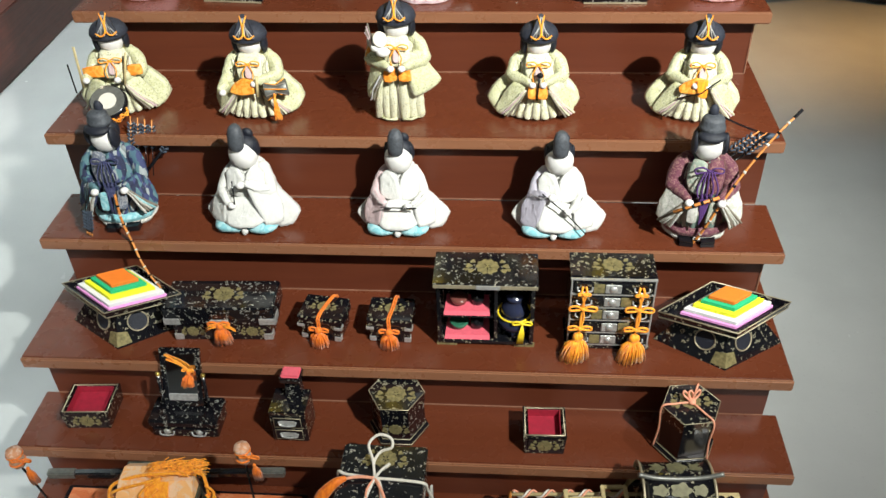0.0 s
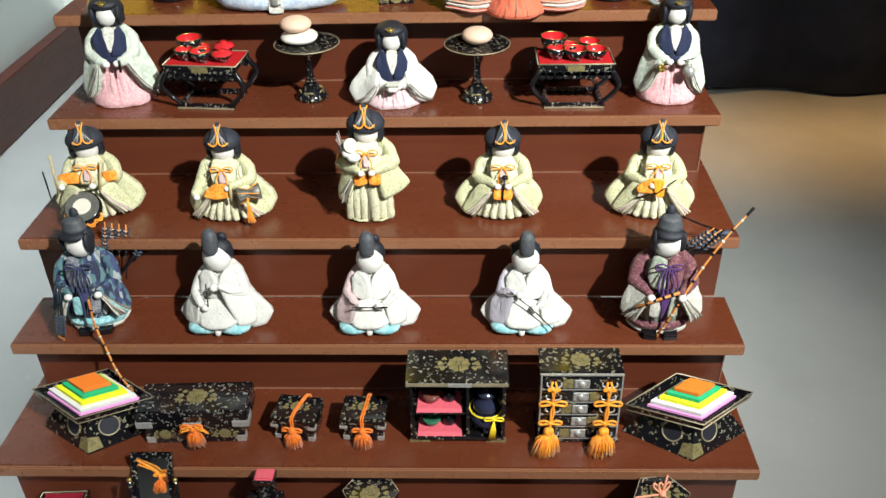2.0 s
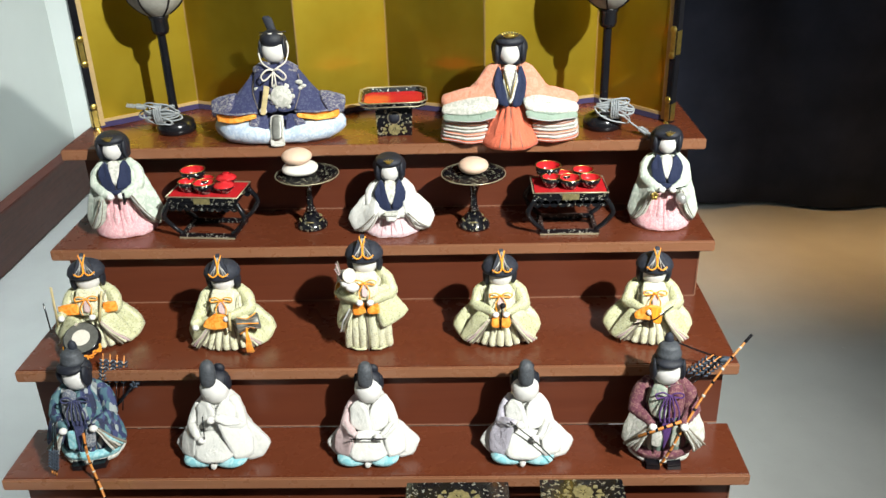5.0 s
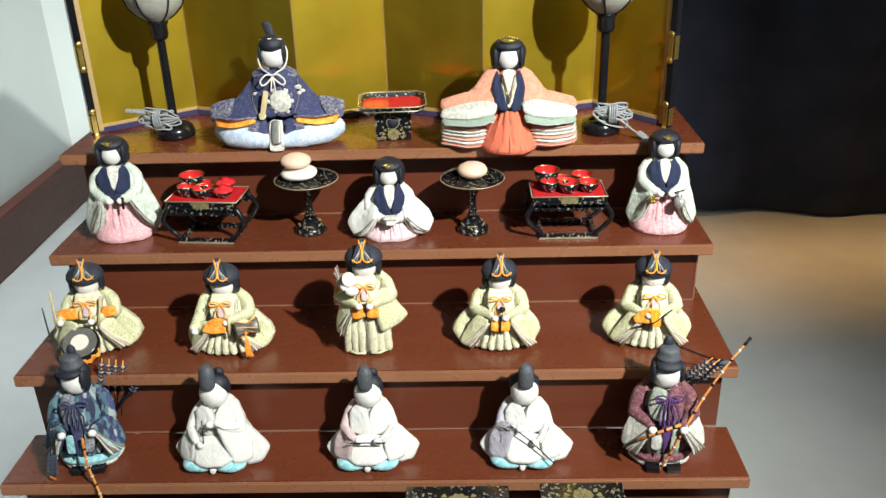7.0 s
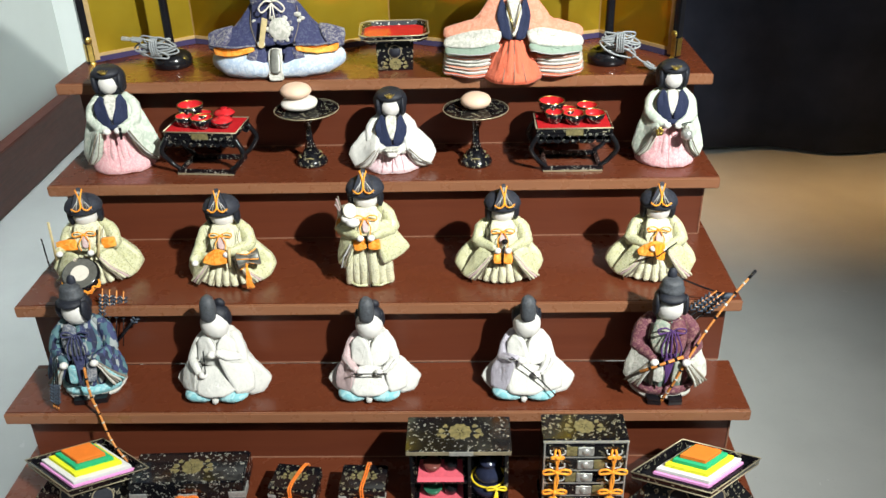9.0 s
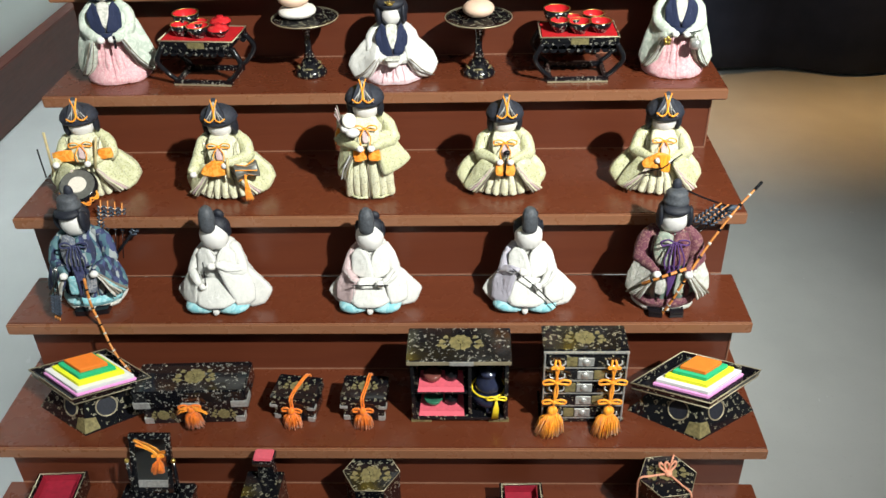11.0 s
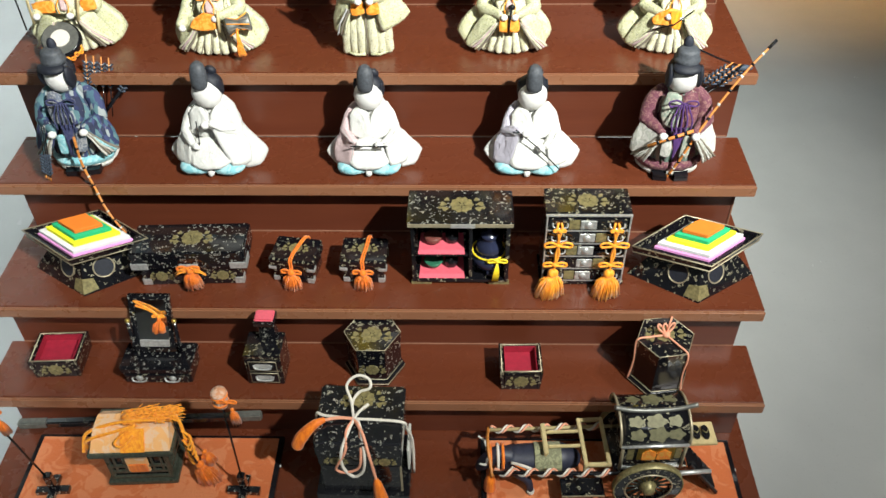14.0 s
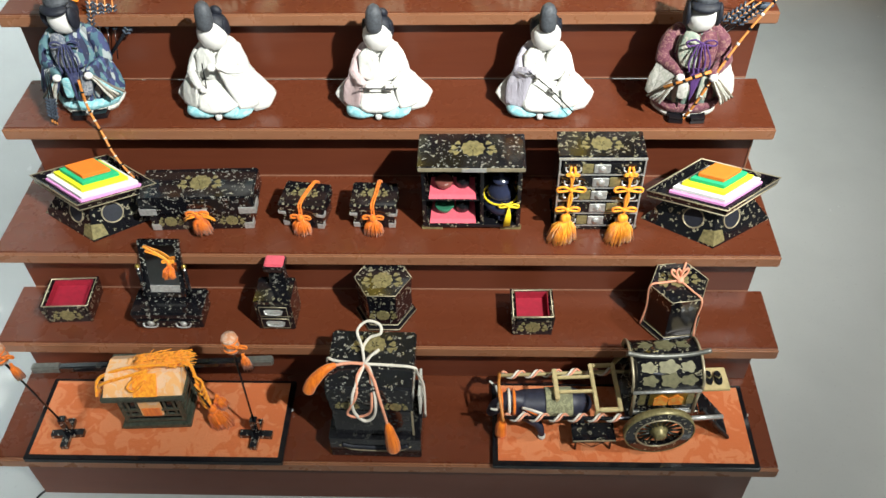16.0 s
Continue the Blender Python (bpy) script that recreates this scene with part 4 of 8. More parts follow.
    for s in (-1, 1):
        ellipsoid(bm, (s * 0.022, -0.004, 0.006), (0.0056, 0.013, 0.02), 4, 12, 8, xf)
    ellipsoid(bm, (0, -0.008, 0.0245), (0.0215, 0.0145, 0.0075), 4, 18, 10, xf)
    # soft crown with a raised back and a tall knob
    hx = xf @ pose(0, 0.005, 0.025, -10, 0, 0)
    lathe(bm, [(0.0175, 0.0), (0.0198, 0.004), (0.0192, 0.009), (0.0165, 0.0115), (0.0168, 0.018), (0.0135, 0.0225), (0.004, 0.0235)], 12, 26, (0, 0, 0), hx, True, 0.9)
    ellipsoid(bm, (0, 0.009, 0.026), (0.0075, 0.0065, 0.0115), 5, 16, 10, hx)
    return bm, mats


def arrows_for(bm, fan):
    """Feathered arrows in a slung quiver behind one shoulder."""
    base, step, way = ((0.024, 0.032, 0.116), 0.0105, Vector((0.1, 0.1, 0.6))) if not fan else ((0.04, 0.026, 0.128), 0.0125, Vector((0.62, 0.1, 0.5)))
    for i in range(4 if not fan else 3):
        b = Vector(base) + Vector((step * i, 0.002 * i, -0.004 * i))
        u = way.normalized()
        w = Vector((u.z, 0, -u.x))
        tip = b + u * 0.046
        tube(bm, [b - u * 0.05, b], 0.0011, 9, 5)
        tube(bm, [b, tip + u * 0.007], 0.0013, 7, 5)
        for k in range(6):
            q = b.lerp(tip, 0.1 + 0.15 * k)
            for t in (-1, 1):
                tube(bm, [q - u * 0.003, q + w * (t * 0.0058) + u * 0.004], 0.0022, 8, 4, 0.7)
            if k % 2:
                tube(bm, [q - w * 0.005 + u * 0.0035, q, q + w * 0.005 + u * 0.0035], 0.0008, 10, 4)
    if fan:
        tube(bm, smooth_path([(0.02, 0.03, 0.186), (0.055, 0.034, 0.168), (0.1, 0.036, 0.15)]), 0.0016, 9, 6)
        ellipsoid(bm, (0.098, 0.036, 0.15), (0.016, 0.006, 0.005), 8, 12, 8)
    else:
        tube(bm, [(0.026, 0.034, 0.05), (0.078, 0.034, 0.108)], 0.003, 9, 8)
        u = Vector((0.5, 0, 0.72)).normalized()
        w = Vector((u.z, 0, -u.x))
        for k in range(5):
            q = Vector((0.072, 0.032, 0.1)) + u * (0.007 * k)
            for t in (-1, 1):
                tube(bm, [q, q + w * (t * 0.006) + u * 0.005], 0.0022, 8, 4)
        # spare arrows held beside the robe
        for i in range(3):
            top, foot = Vector((-0.034 - 0.003 * i, -0.06, 0.088)), Vector((-0.05 - 0.003 * i, -0.062, 0.006 + 0.003 * i))
            tube(bm, [top + (top - foot) * 0.22, foot], 0.0011, 9, 5)
            tube(bm, [foot, foot + (foot - top) * 0.08], 0.0014, 7, 5)
            for k in range(6):
                q = foot.lerp(top, 0.06 + 0.08 * k)
                for t in (-1, 1):
                    tube(bm, [q, q + Vector((t * 0.0045, 0, 0.006))], 0.0018, 8, 4)


def minister_with_arrows(patch, under, sash, fan):
    bm, mats = minister(patch, under, sash, fan)
    arrows_for(bm, fan)
    return bm, mats


def lady(hakama, robe_mat, seated, tool):
    bm = bmesh.new()
    mats = [robe_mat, hakama, M_NAVY, M_SKIN, M_HAIR, M_HAT, M_CREASE, M_SILVER, M_IVORY, M_BLACK, M_GILT, M_FOLD, M_ROSE]
    if seated:
        zs, top, zw = 0.078, 0.112, 0.048
        robe(bm, [(0.0, 0.046, 0.032, 0.012), (0.02, 0.046, 0.033, 0.01), (0.05, 0.038, 0.031, 0.005), (0.074, 0.031, 0.025, 0.004), (0.09, 0.013, 0.013, 0.003)], 0)
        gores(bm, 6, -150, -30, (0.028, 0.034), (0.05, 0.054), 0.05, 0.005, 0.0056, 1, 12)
        robe(bm, [(0, 0.053, 0.057, 0), (0.006, 0.054, 0.058, 0), (0.024, 0.0425, 0.048, 0), (0.05, 0.029, 0.035, 0)], 1)
        wing = [(0.02, 0.0, 0.08), (0.042, -0.006, 0.064), (0.066, -0.014, 0.04), (0.075, -0.02, 0.022), (0.062, -0.034, 0.004), (0.04, -0.046, 0.012), (0.022, -0.05, 0.044)]
    else:
        zs, top, zw = 0.118, 0.156, 0.086
        robe(bm, [(0.0, 0.042, 0.032, 0.014), (0.04, 0.04, 0.032, 0.012), (0.085, 0.034, 0.029, 0.005), (0.112, 0.031, 0.025, 0.004), (0.132, 0.013, 0.013, 0.003)], 0)
        gores(bm, 6, -155, -25, (0.026, 0.031), (0.048, 0.048), 0.088, 0.005, 0.0054, 1, 12)
        robe(bm, [(0, 0.052, 0.052, 0), (0.006, 0.0535, 0.0535, 0), (0.042, 0.0405, 0.0432, 0), (0.088, 0.027, 0.0315, 0)], 1)
        wing = [(0.02, 0.0, 0.12), (0.036, -0.006, 0.102), (0.05, -0.012, 0.066), (0.059, -0.016, 0.028), (0.05, -0.03, 0.012), (0.034, -0.04, 0.03), (0.02, -0.05, 0.078)]
    for s in (-1, 1):
        grow = 1.14 if (s > 0 and tool == "cup") else 1.0
        cushion(bm, [(s * x * grow, y, z) for x, y, z in wing], 0.014, 0, edge=(6, 4, 6))
        for q in range(2):
            a, b = Vector((s * wing[6][0], wing[6][1] - 0.006, wing[6][2])), Vector((s * wing[4][0] * grow, wing[4][1] - 0.006, wing[4][2] + 0.003))
            c = a.lerp(b, 0.55) + Vector((-s * 0.002, -0.008, 0))
            o = Vector((s * (0.003 + 0.0035 * q), 0.0008 * q, 0.001))
            tube(bm, smooth_path([a + o, c + o, b + o]), 0.001, (11, 6)[q], 5)
        limb(bm, [(s * 0.019, 0.002, zs + 0.004), (s * 0.032, -0.006, zs - 0.012), (s * 0.034, -0.024, zs - 0.03)], [0.01, 0.013, 0.012], 0, 16, 0.85)
        limb(bm, [(s * 0.034, -0.024, zs - 0.03), (s * 0.022, -0.042, zs - 0.036), (s * 0.012, -0.05, zs - 0.037)], [0.012, 0.0095, 0.0075], 0, 14, 0.85)
        ellipsoid(bm, (s * 0.009, -0.057, zs - 0.037), (0.0068, 0.0062, 0.0058), 3, 12, 8)
        # broad navy collar panels
        cushion(bm, [(s * 0.0008, -0.041, zs - 0.03), (s * 0.022, -0.034, zs - 0.03), (s * 0.027, -0.027, zs - 0.004), (s * 0.017, -0.015, zs + 0.014), (s * 0.008, -0.026, zs + 0.006)], 0.0095, 2)
    cushion(bm, [(-0.008, -0.022, zs + 0.014), (0.008, -0.022, zs + 0.014), (0.009, -0.032, zs - 0.004), (0.0, -0.04, zs - 0.024), (-0.009, -0.032, zs - 0.004)], 0.006, 8, edge=(6, 0, 2))
    limb(bm, [(-0.026, -0.026, zs - 0.034), (0, -0.044, zs - 0.035), (0.026, -0.026, zs - 0.034)], [0.005, 0.0055, 0.005], 2, 10)
    if tool == "ladle":
        tube(bm, [(-0.024, -0.062, zs - 0.042), (0.03, -0.058, zs - 0.03)], 0.0011, 9, 6)
        for i in range(5):
            a = radians(72 * i + 90)
            ellipsoid(bm, (-0.022 + 0.004 * math.cos(a), -0.064, zs - 0.046 + 0.005 * math.sin(a)), (0.0032, 0.002, 0.0036), 10, 8, 6)
        lathe(bm, [(0.006, -0.01), (0.0095, -0.006), (0.0095, 0.004), (0.004, 0.008)], 7, 16, (0.024, -0.062, zs - 0.05))
    elif tool == "stand":
        box(bm, (0, -0.064, zs - 0.03), (0.026, 0.014, 0.007), 8, 0.0025)
        box(bm, (0, -0.064, zs - 0.038), (0.016, 0.01, 0.01), 3, 0.002)
    else:
        tube(bm, [(0.014, -0.062, zs - 0.03), (0.013, -0.064, zs - 0.05)], 0.0022, 9, 8)
    xf = head(bm, (0, -0.006, top - 0.004), 0.0225, 3, 4, 12)
    # small gilt hair ornament
    ellipsoid(bm, (0, -0.0195, 0.026), (0.0055, 0.003, 0.003), 10, 12, 8, xf)
    for i in range(5):
        tube(bm, [(0.0016 * (i - 2), -0.021, 0.027), (0.0042 * (i - 2), -0.022, 0.034 - 0.0012 * abs(i - 2))], 0.0008, 10, 4, 1, xf)
    return bm, mats


def emperor():
    bm = bmesh.new()
    mats = [M_IMPERIAL, M_IMPERIAL_TRIM, M_PALEBLUE, M_SKIN, M_HAIR, M_HAT, M_CREASE, M_WHITECORD, M_SILKORANGE, M_IVORY, M_WOODPALE, M_GILT, M_PEWTER]
    robe(bm, [(0.0, 0.08, 0.042, 0.004), (0.03, 0.076, 0.042, 0.004), (0.06, 0.058, 0.038, 0.005), (0.1, 0.044, 0.033, 0.006), (0.13, 0.036, 0.028, 0.006), (0.15, 0.015, 0.015, 0.004)], 0)
    for s in (-1, 1):
        # crossed knees in pale brocade, low and wide
        limb(bm, [(s * 0.004, -0.07, 0.016), (s * 0.05, -0.064, 0.022), (s * 0.09, -0.046, 0.025), (s * 0.116, -0.012, 0.025)], [0.015, 0.022, 0.025, 0.02], 2, 22, 0.95)
        for k in range(3):
            tube(bm, smooth_path([(s * (0.03 + 0.02 * k), -0.076 + 0.008 * k, 0.012), (s * (0.05 + 0.02 * k), -0.07 + 0.012 * k, 0.03), (s * (0.062 + 0.02 * k), -0.056 + 0.014 * k, 0.04)]), 0.0007, 6, 5)
        # chest and long stiff sleeve with a brocade end
        cushion(bm, [(s * 0.001, -0.034, 0.142), (s * 0.024, -0.022, 0.148), (s * 0.04, -0.018, 0.132), (s * 0.044, -0.034, 0.09), (s * 0.034, -0.048, 0.062), (s * 0.001, -0.054, 0.062)], 0.011, 0)
        cushion(bm, [(s * 0.03, 0.004, 0.138), (s * 0.052, -0.002, 0.118), (s * 0.08, -0.008, 0.086), (s * 0.13, -0.014, 0.072), (s * 0.124, -0.034, 0.05), (s * 0.07, -0.054, 0.05), (s * 0.032, -0.05, 0.064)], 0.014, 0)
        cushion(bm, [(s * 0.084, -0.016, 0.09), (s * 0.132, -0.016, 0.077), (s * 0.13, -0.036, 0.052), (s * 0.104, -0.05, 0.052), (s * 0.088, -0.04, 0.074)], 0.013, 1)
        cushion(bm, [(s * 0.042, -0.066, 0.062), (s * 0.085, -0.07, 0.062), (s * 0.12, -0.052, 0.062), (s * 0.118, -0.056, 0.046), (s * 0.08, -0.074, 0.047), (s * 0.042, -0.07, 0.053)], 0.006, 8)
        tube(bm, smooth_path([(s * 0.036, -0.068, 0.064), (s * 0.085, -0.074, 0.064), (s * 0.124, -0.054, 0.064)]), 0.0022, 1, 6)
        cushion(bm, [(s * 0.02, -0.06, 0.056), (s * 0.044, -0.062, 0.056), (s * 0.05, -0.074, 0.034), (s * 0.016, -0.08, 0.02)], 0.007, 0)
        cushion(bm, [(s * 0.032, -0.062, 0.055), (s * 0.05, -0.063, 0.05), (s * 0.056, -0.072, 0.036), (s * 0.038, -0.075, 0.036)], 0.009, 1)
        # shoulder yoke in pale brocade
        cushion(bm, [(s * 0.008, -0.022, 0.15), (s * 0.022, -0.012, 0.152), (s * 0.044, -0.008, 0.138), (s * 0.04, -0.024, 0.132), (s * 0.02, -0.032, 0.138)], 0.006, 1)
        tube(bm, smooth_path([(s * 0.044, -0.016, 0.126), (s * 0.046, -0.036, 0.096), (s * 0.036, -0.056, 0.066)]), 0.0008, 6, 5)
        # white cord bow under the chin
        tube(bm, smooth_path([(0, -0.046, 0.142), (s * 0.012, -0.052, 0.144), (s * 0.024, -0.053, 0.132), (s * 0.018, -0.053, 0.124), (0, -0.048, 0.138)]), 0.0017, 7, 7)
        tube(bm, [(s * 0.001, -0.048, 0.14), (s * 0.0045, -0.058, 0.112)], 0.0015, 7, 6)
        tube(bm, smooth_path([(s * 0.016, 0.0, 0.204), (s * 0.0285, -0.012, 0.18), (s * 0.024, -0.03, 0.156), (s * 0.008, -0.044, 0.146), (0, -0.046, 0.142)]), 0.0016, 7, 7)
    # embroidered roundels
    ellipsoid(bm, (0.012, -0.0575, 0.092), (0.021, 0.004, 0.022), 9, 24, 14, pose(0, 0, 0, 0, 0, 0))
    for i in range(12):
        a = radians(30 * i)
        ellipsoid(bm, (0.012 + 0.0225 * math.cos(a), -0.055, 0.092 + 0.0235 * math.sin(a)), (0.005, 0.0025, 0.005), 1 if i % 2 else 9, 8, 6)
    for px, pz, pr in ((0.046, 0.114, 0.007), (0.053, 0.106, 0.006), (0.047, 0.102, 0.005), (-0.038, 0.104, 0.005)):
        ellipsoid(bm, (px, -0.05 + abs(px) * 0.35, pz), (pr, 0.002, pr * 0.7), 9, 12, 8, ID)
    # hanging front panel
    cushion(bm, [(-0.012, -0.066, 0.056), (0.012, -0.066, 0.056), (0.013, -0.087, 0.02), (0.013, -0.09, 0.002), (-0.013, -0.09, 0.002), (-0.013, -0.087, 0.02)], 0.005, 9)
    cushion(bm, [(-0.008, -0.071, 0.056), (0.008, -0.071, 0.056), (0.009, -0.092, 0.018), (-0.009, -0.092, 0.018)], 0.005, 12)
    box(bm, (0, 0, 0), (0.01, 0.0022, 0.056), 10, 0.0009, Matrix.Translation((-0.02, -0.066, 0.088)) @ pose(0, 0, 0, -12, 12, 0))
    ellipsoid(bm, (-0.026, -0.064, 0.066), (0.008, 0.007, 0.007), 3, 12, 8)
    xf = face_of(bm, (0, -0.01, 0.176), 0.0262, 3, 4, 10, -4)
    ellipsoid(bm, (0, -0.002, 0.021), (0.024, 0.0225, 0.0175), 4, 26, 12, xf)
    for s in (-1, 1):
        ellipsoid(bm, (s * 0.0232, -0.006, 0.003), (0.0046, 0.011, 0.02), 4, 12, 8, xf)
    tube(bm, [(-0.022, -0.004, 0.031), (0.0, -0.014, 0.036), (0.022, -0.004, 0.031)], 0.0013, 7, 6, 1, xf)
    loft(bm, [ring(x, 0.004, z, rx, 0.0055, 20, 2.6) for x, z, rx in ((0.0, 0.198, 0.0095), (-0.001, 0.206, 0.0085), (-0.004, 0.216, 0.009), (-0.0085, 0.232, 0.0095), (-0.0105, 0.236, 0.006))], 5)
    tube(bm, [(-0.026, 0.0, 0.206), (0.026, 0.0, 0.206)], 0.0008, 5, 6)
    return bm, mats


def empress():
    bm = bmesh.new()
    mats = [M_SALMON, M_CORAL, M_NAVY, M_SKIN, M_HAIR, M_IVORY, M_CREASE, M_SAGE, M_GILT, M_FOLD]
    robe(bm, [(0.0, 0.07, 0.044, 0.01), (0.03, 0.068, 0.044, 0.01), (0.06, 0.056, 0.04, 0.008), (0.09, 0.044, 0.034, 0.006), (0.12, 0.034, 0.027, 0.005), (0.136, 0.014, 0.014, 0.003)], 0)
    gores(bm, 6, -150, -30, (0.022, 0.052), (0.054, 0.084), 0.068, 0.006, 0.0072, 1, 6)
    robe(bm, [(0, 0.058, 0.088, 0), (0.006, 0.06, 0.09, 0), (0.034, 0.0435, 0.0755, 0), (0.066, 0.024, 0.054, 0)], 1)
    for s in (-1, 1):
        # shoulders and salmon sleeve
        cushion(bm, [(s * 0.016, -0.006, 0.138), (s * 0.036, 0.0, 0.132), (s * 0.056, -0.004, 0.104), (s * 0.082, -0.01, 0.084), (s * 0.122, -0.012, 0.08), (s * 0.12, -0.03, 0.068), (s * 0.06, -0.044, 0.076), (s * 0.024, -0.044, 0.084)], 0.012, 0)
        # broad ivory cuff, sage lining, then the thin stacked hems
        cushion(bm, [(s * 0.022, -0.05, 0.084), (s * 0.05, -0.05, 0.09), (s * 0.118, -0.028, 0.07), (s * 0.122, -0.042, 0.056), (s * 0.07, -0.06, 0.058), (s * 0.028, -0.06, 0.066)], 0.01, 5)
        cushion(bm, [(s * 0.026, -0.06, 0.065), (s * 0.07, -0.06, 0.06), (s * 0.12, -0.042, 0.056), (s * 0.118, -0.048, 0.044), (s * 0.07, -0.066, 0.046), (s * 0.03, -0.066, 0.054)], 0.007, 7)
        tube(bm, smooth_path([(s * 0.028, -0.071, 0.056), (s * 0.07, -0.071, 0.049), (s * 0.119, -0.05, 0.047)]), 0.0012, 9, 5)
        for k, mi in enumerate((0, 5, 5, 0, 5, 1)):
            z = 0.04 - 0.0066 * k
            g = 1.0 + 0.006 * k
            cushion(bm, [(s * 0.04, -0.05, z), (s * 0.08, -0.058, z - 0.002), (s * 0.118 * g, -0.042, z), (s * 0.122 * g, -0.016, z + 0.004), (s * 0.07, -0.008, z + 0.008)], 0.0062, mi, edge=(9, 0, 3))
        # navy collar panels and gold-edged ivory under-collar
        cushion(bm, [(s * 0.003, -0.054, 0.072), (s * 0.02, -0.05, 0.074), (s * 0.03, -0.036, 0.108), (s * 0.02, -0.014, 0.136), (s * 0.012, -0.03, 0.116)], 0.01, 2)
        tube(bm, [(0.0, -0.056, 0.092), (s * 0.0105, -0.034, 0.132)], 0.0012, 6, 5)
        tube(bm, [(0.0, -0.057, 0.086), (s * 0.0125, -0.036, 0.124)], 0.001, 8, 5)
    cushion(bm, [(-0.01, -0.026, 0.138), (0.01, -0.026, 0.138), (0.013, -0.038, 0.112), (0.003, -0.052, 0.078), (-0.003, -0.052, 0.078), (-0.013, -0.038, 0.112)], 0.006, 5)
    xf = head(bm, (0, -0.006, 0.16), 0.0255, 3, 4, 8)
    ellipsoid(bm, (0, -0.0165, 0.0335), (0.011, 0.004, 0.004), 8, 14, 8, xf)
    for i in range(7):
        tube(bm, [(0.0035 * (i - 3), -0.02, 0.034), (0.0052 * (i - 3), -0.021, 0.044 - 0.0012 * abs(i - 3))], 0.0009, 8, 4, 1, xf)
    return bm, mats


def doll(name, made, label, at, turn=0.0, group="display dolls", size=1.0, wave=0.6):
    bm, mats = made
    soft = [i for i, m in enumerate(mats) if m not in (M_SKIN, M_HAIR, M_HAT, M_EBOSHI, M_FEATHER, M_PEWTER, M_BLACK, M_BOW, M_WHITECORD, M_AMBER, M_CREASE, M_GILT)]
    for v in bm.verts:
        v.co *= size
        if v.link_faces and v.link_faces[0].material_index in soft:
            q = v.co * 55 + Vector((at[0] * 31, at[1] * 17, 3))
            v.co += wave * (0.0022 * noise.noise_vector(q) + 0.0014 * noise.noise_vector(q * 2.3) + 0.001 * noise.noise_vector(q * 4.9))
    lowest = min(v.co.z for v in bm.verts)
    for v in bm.verts:
        v.co.z -= lowest
    return thing(name, label, "doll", at, turn, group, "", bm, mats)


doll("emperor_doll", emperor(), "seated court doll in indigo brocade and pale blue", (-0.194, 0.522, TOP[1]), 4, size=0.94)
doll("empress_doll", empress(), "seated court doll in layered coral and ivory robes", (0.24, 0.482, TOP[1]), 0)
doll("lady_doll", lady(M_PINK, M_MINT, False, "cup"), "standing lady doll in mint robe and pink skirt", (-0.49, 0.422, TOP[2]), 12, size=1.06)
doll("lady_doll", lady(M_PALEPINK, M_CREPE, True, "stand"), "kneeling lady doll in white robe and pale pink skirt", (0.018, 0.412, TOP[2]), 4, size=1.05)
doll("lady_doll", lady(M_PINK, M_MINT, False, "ladle"), "standing lady doll in pale mint robe holding a ladle", (0.52, 0.416, TOP[2]), -4, size=1.02)
doll("musician_doll", musician("drum", 1), "seated musician doll in cream silk with a drum", (-0.495, 0.232, TOP[3]), 8, size=0.95)
doll("musician_doll", musician("hip", 1), "seated musician doll in cream silk with hip drum", (-0.257, 0.222, TOP[3]), 2, size=0.95)
doll("musician_doll", musician("shoulder"), "standing musician doll in cream silk with shoulder drum", (-0.012, 0.208, TOP[3]), 2, size=0.97)
doll("musician_doll", musician("flute", -1), "seated musician doll in cream silk playing a flute", (0.213, 0.225, TOP[3]), 0, size=0.95)
doll("musician_doll", musician("fan", -1), "seated singer doll in cream silk with a fan", (0.472, 0.226, TOP[3]), -4, size=0.95)
doll("servant_doll", servant(M_CREPE, ((-0.026, -0.052, 0.056), (0.008, -0.05, 0.096)), [(-0.012, -0.062, 0.062), (-0.014, -0.05, 0.1)], -12), "seated servant doll in white crepe and aqua trousers", (-0.252, 0.083, TOP[4]), -2, size=0.96)
doll("servant_doll", servant(M_BLUSH, ((-0.022, -0.054, 0.064), (0.024, -0.054, 0.062)), [(-0.03, -0.068, 0.066), (0.032, -0.068, 0.066)], -8), "seated servant doll in white crepe with pink sleeve", (-0.004, 0.083, TOP[4]), 0, size=0.93)
doll("servant_doll", servant(M_LILAC, ((-0.016, -0.05, 0.082), (0.024, -0.056, 0.058)), [(-0.026, -0.056, 0.09), (0.012, -0.066, 0.062), (0.05, -0.074, 0.024)], 4), "seated servant doll in white crepe with lilac sleeve", (0.248, 0.083, TOP[4]), -2, size=0.93)
doll("minister_doll", minister_with_arrows(M_BLUEPATCH, M_AQUA, M_IMPERIAL, 0), "standing minister doll in blue patchwork with arrows", (-0.472, 0.078, TOP[4]), 8, size=0.97)
doll("minister_doll", minister_with_arrows(M_PURPLEPATCH, M_IVORY, M_PURPLE, 1), "standing minister doll in plum patchwork with arrows", (0.468, 0.07, TOP[4]), -2)


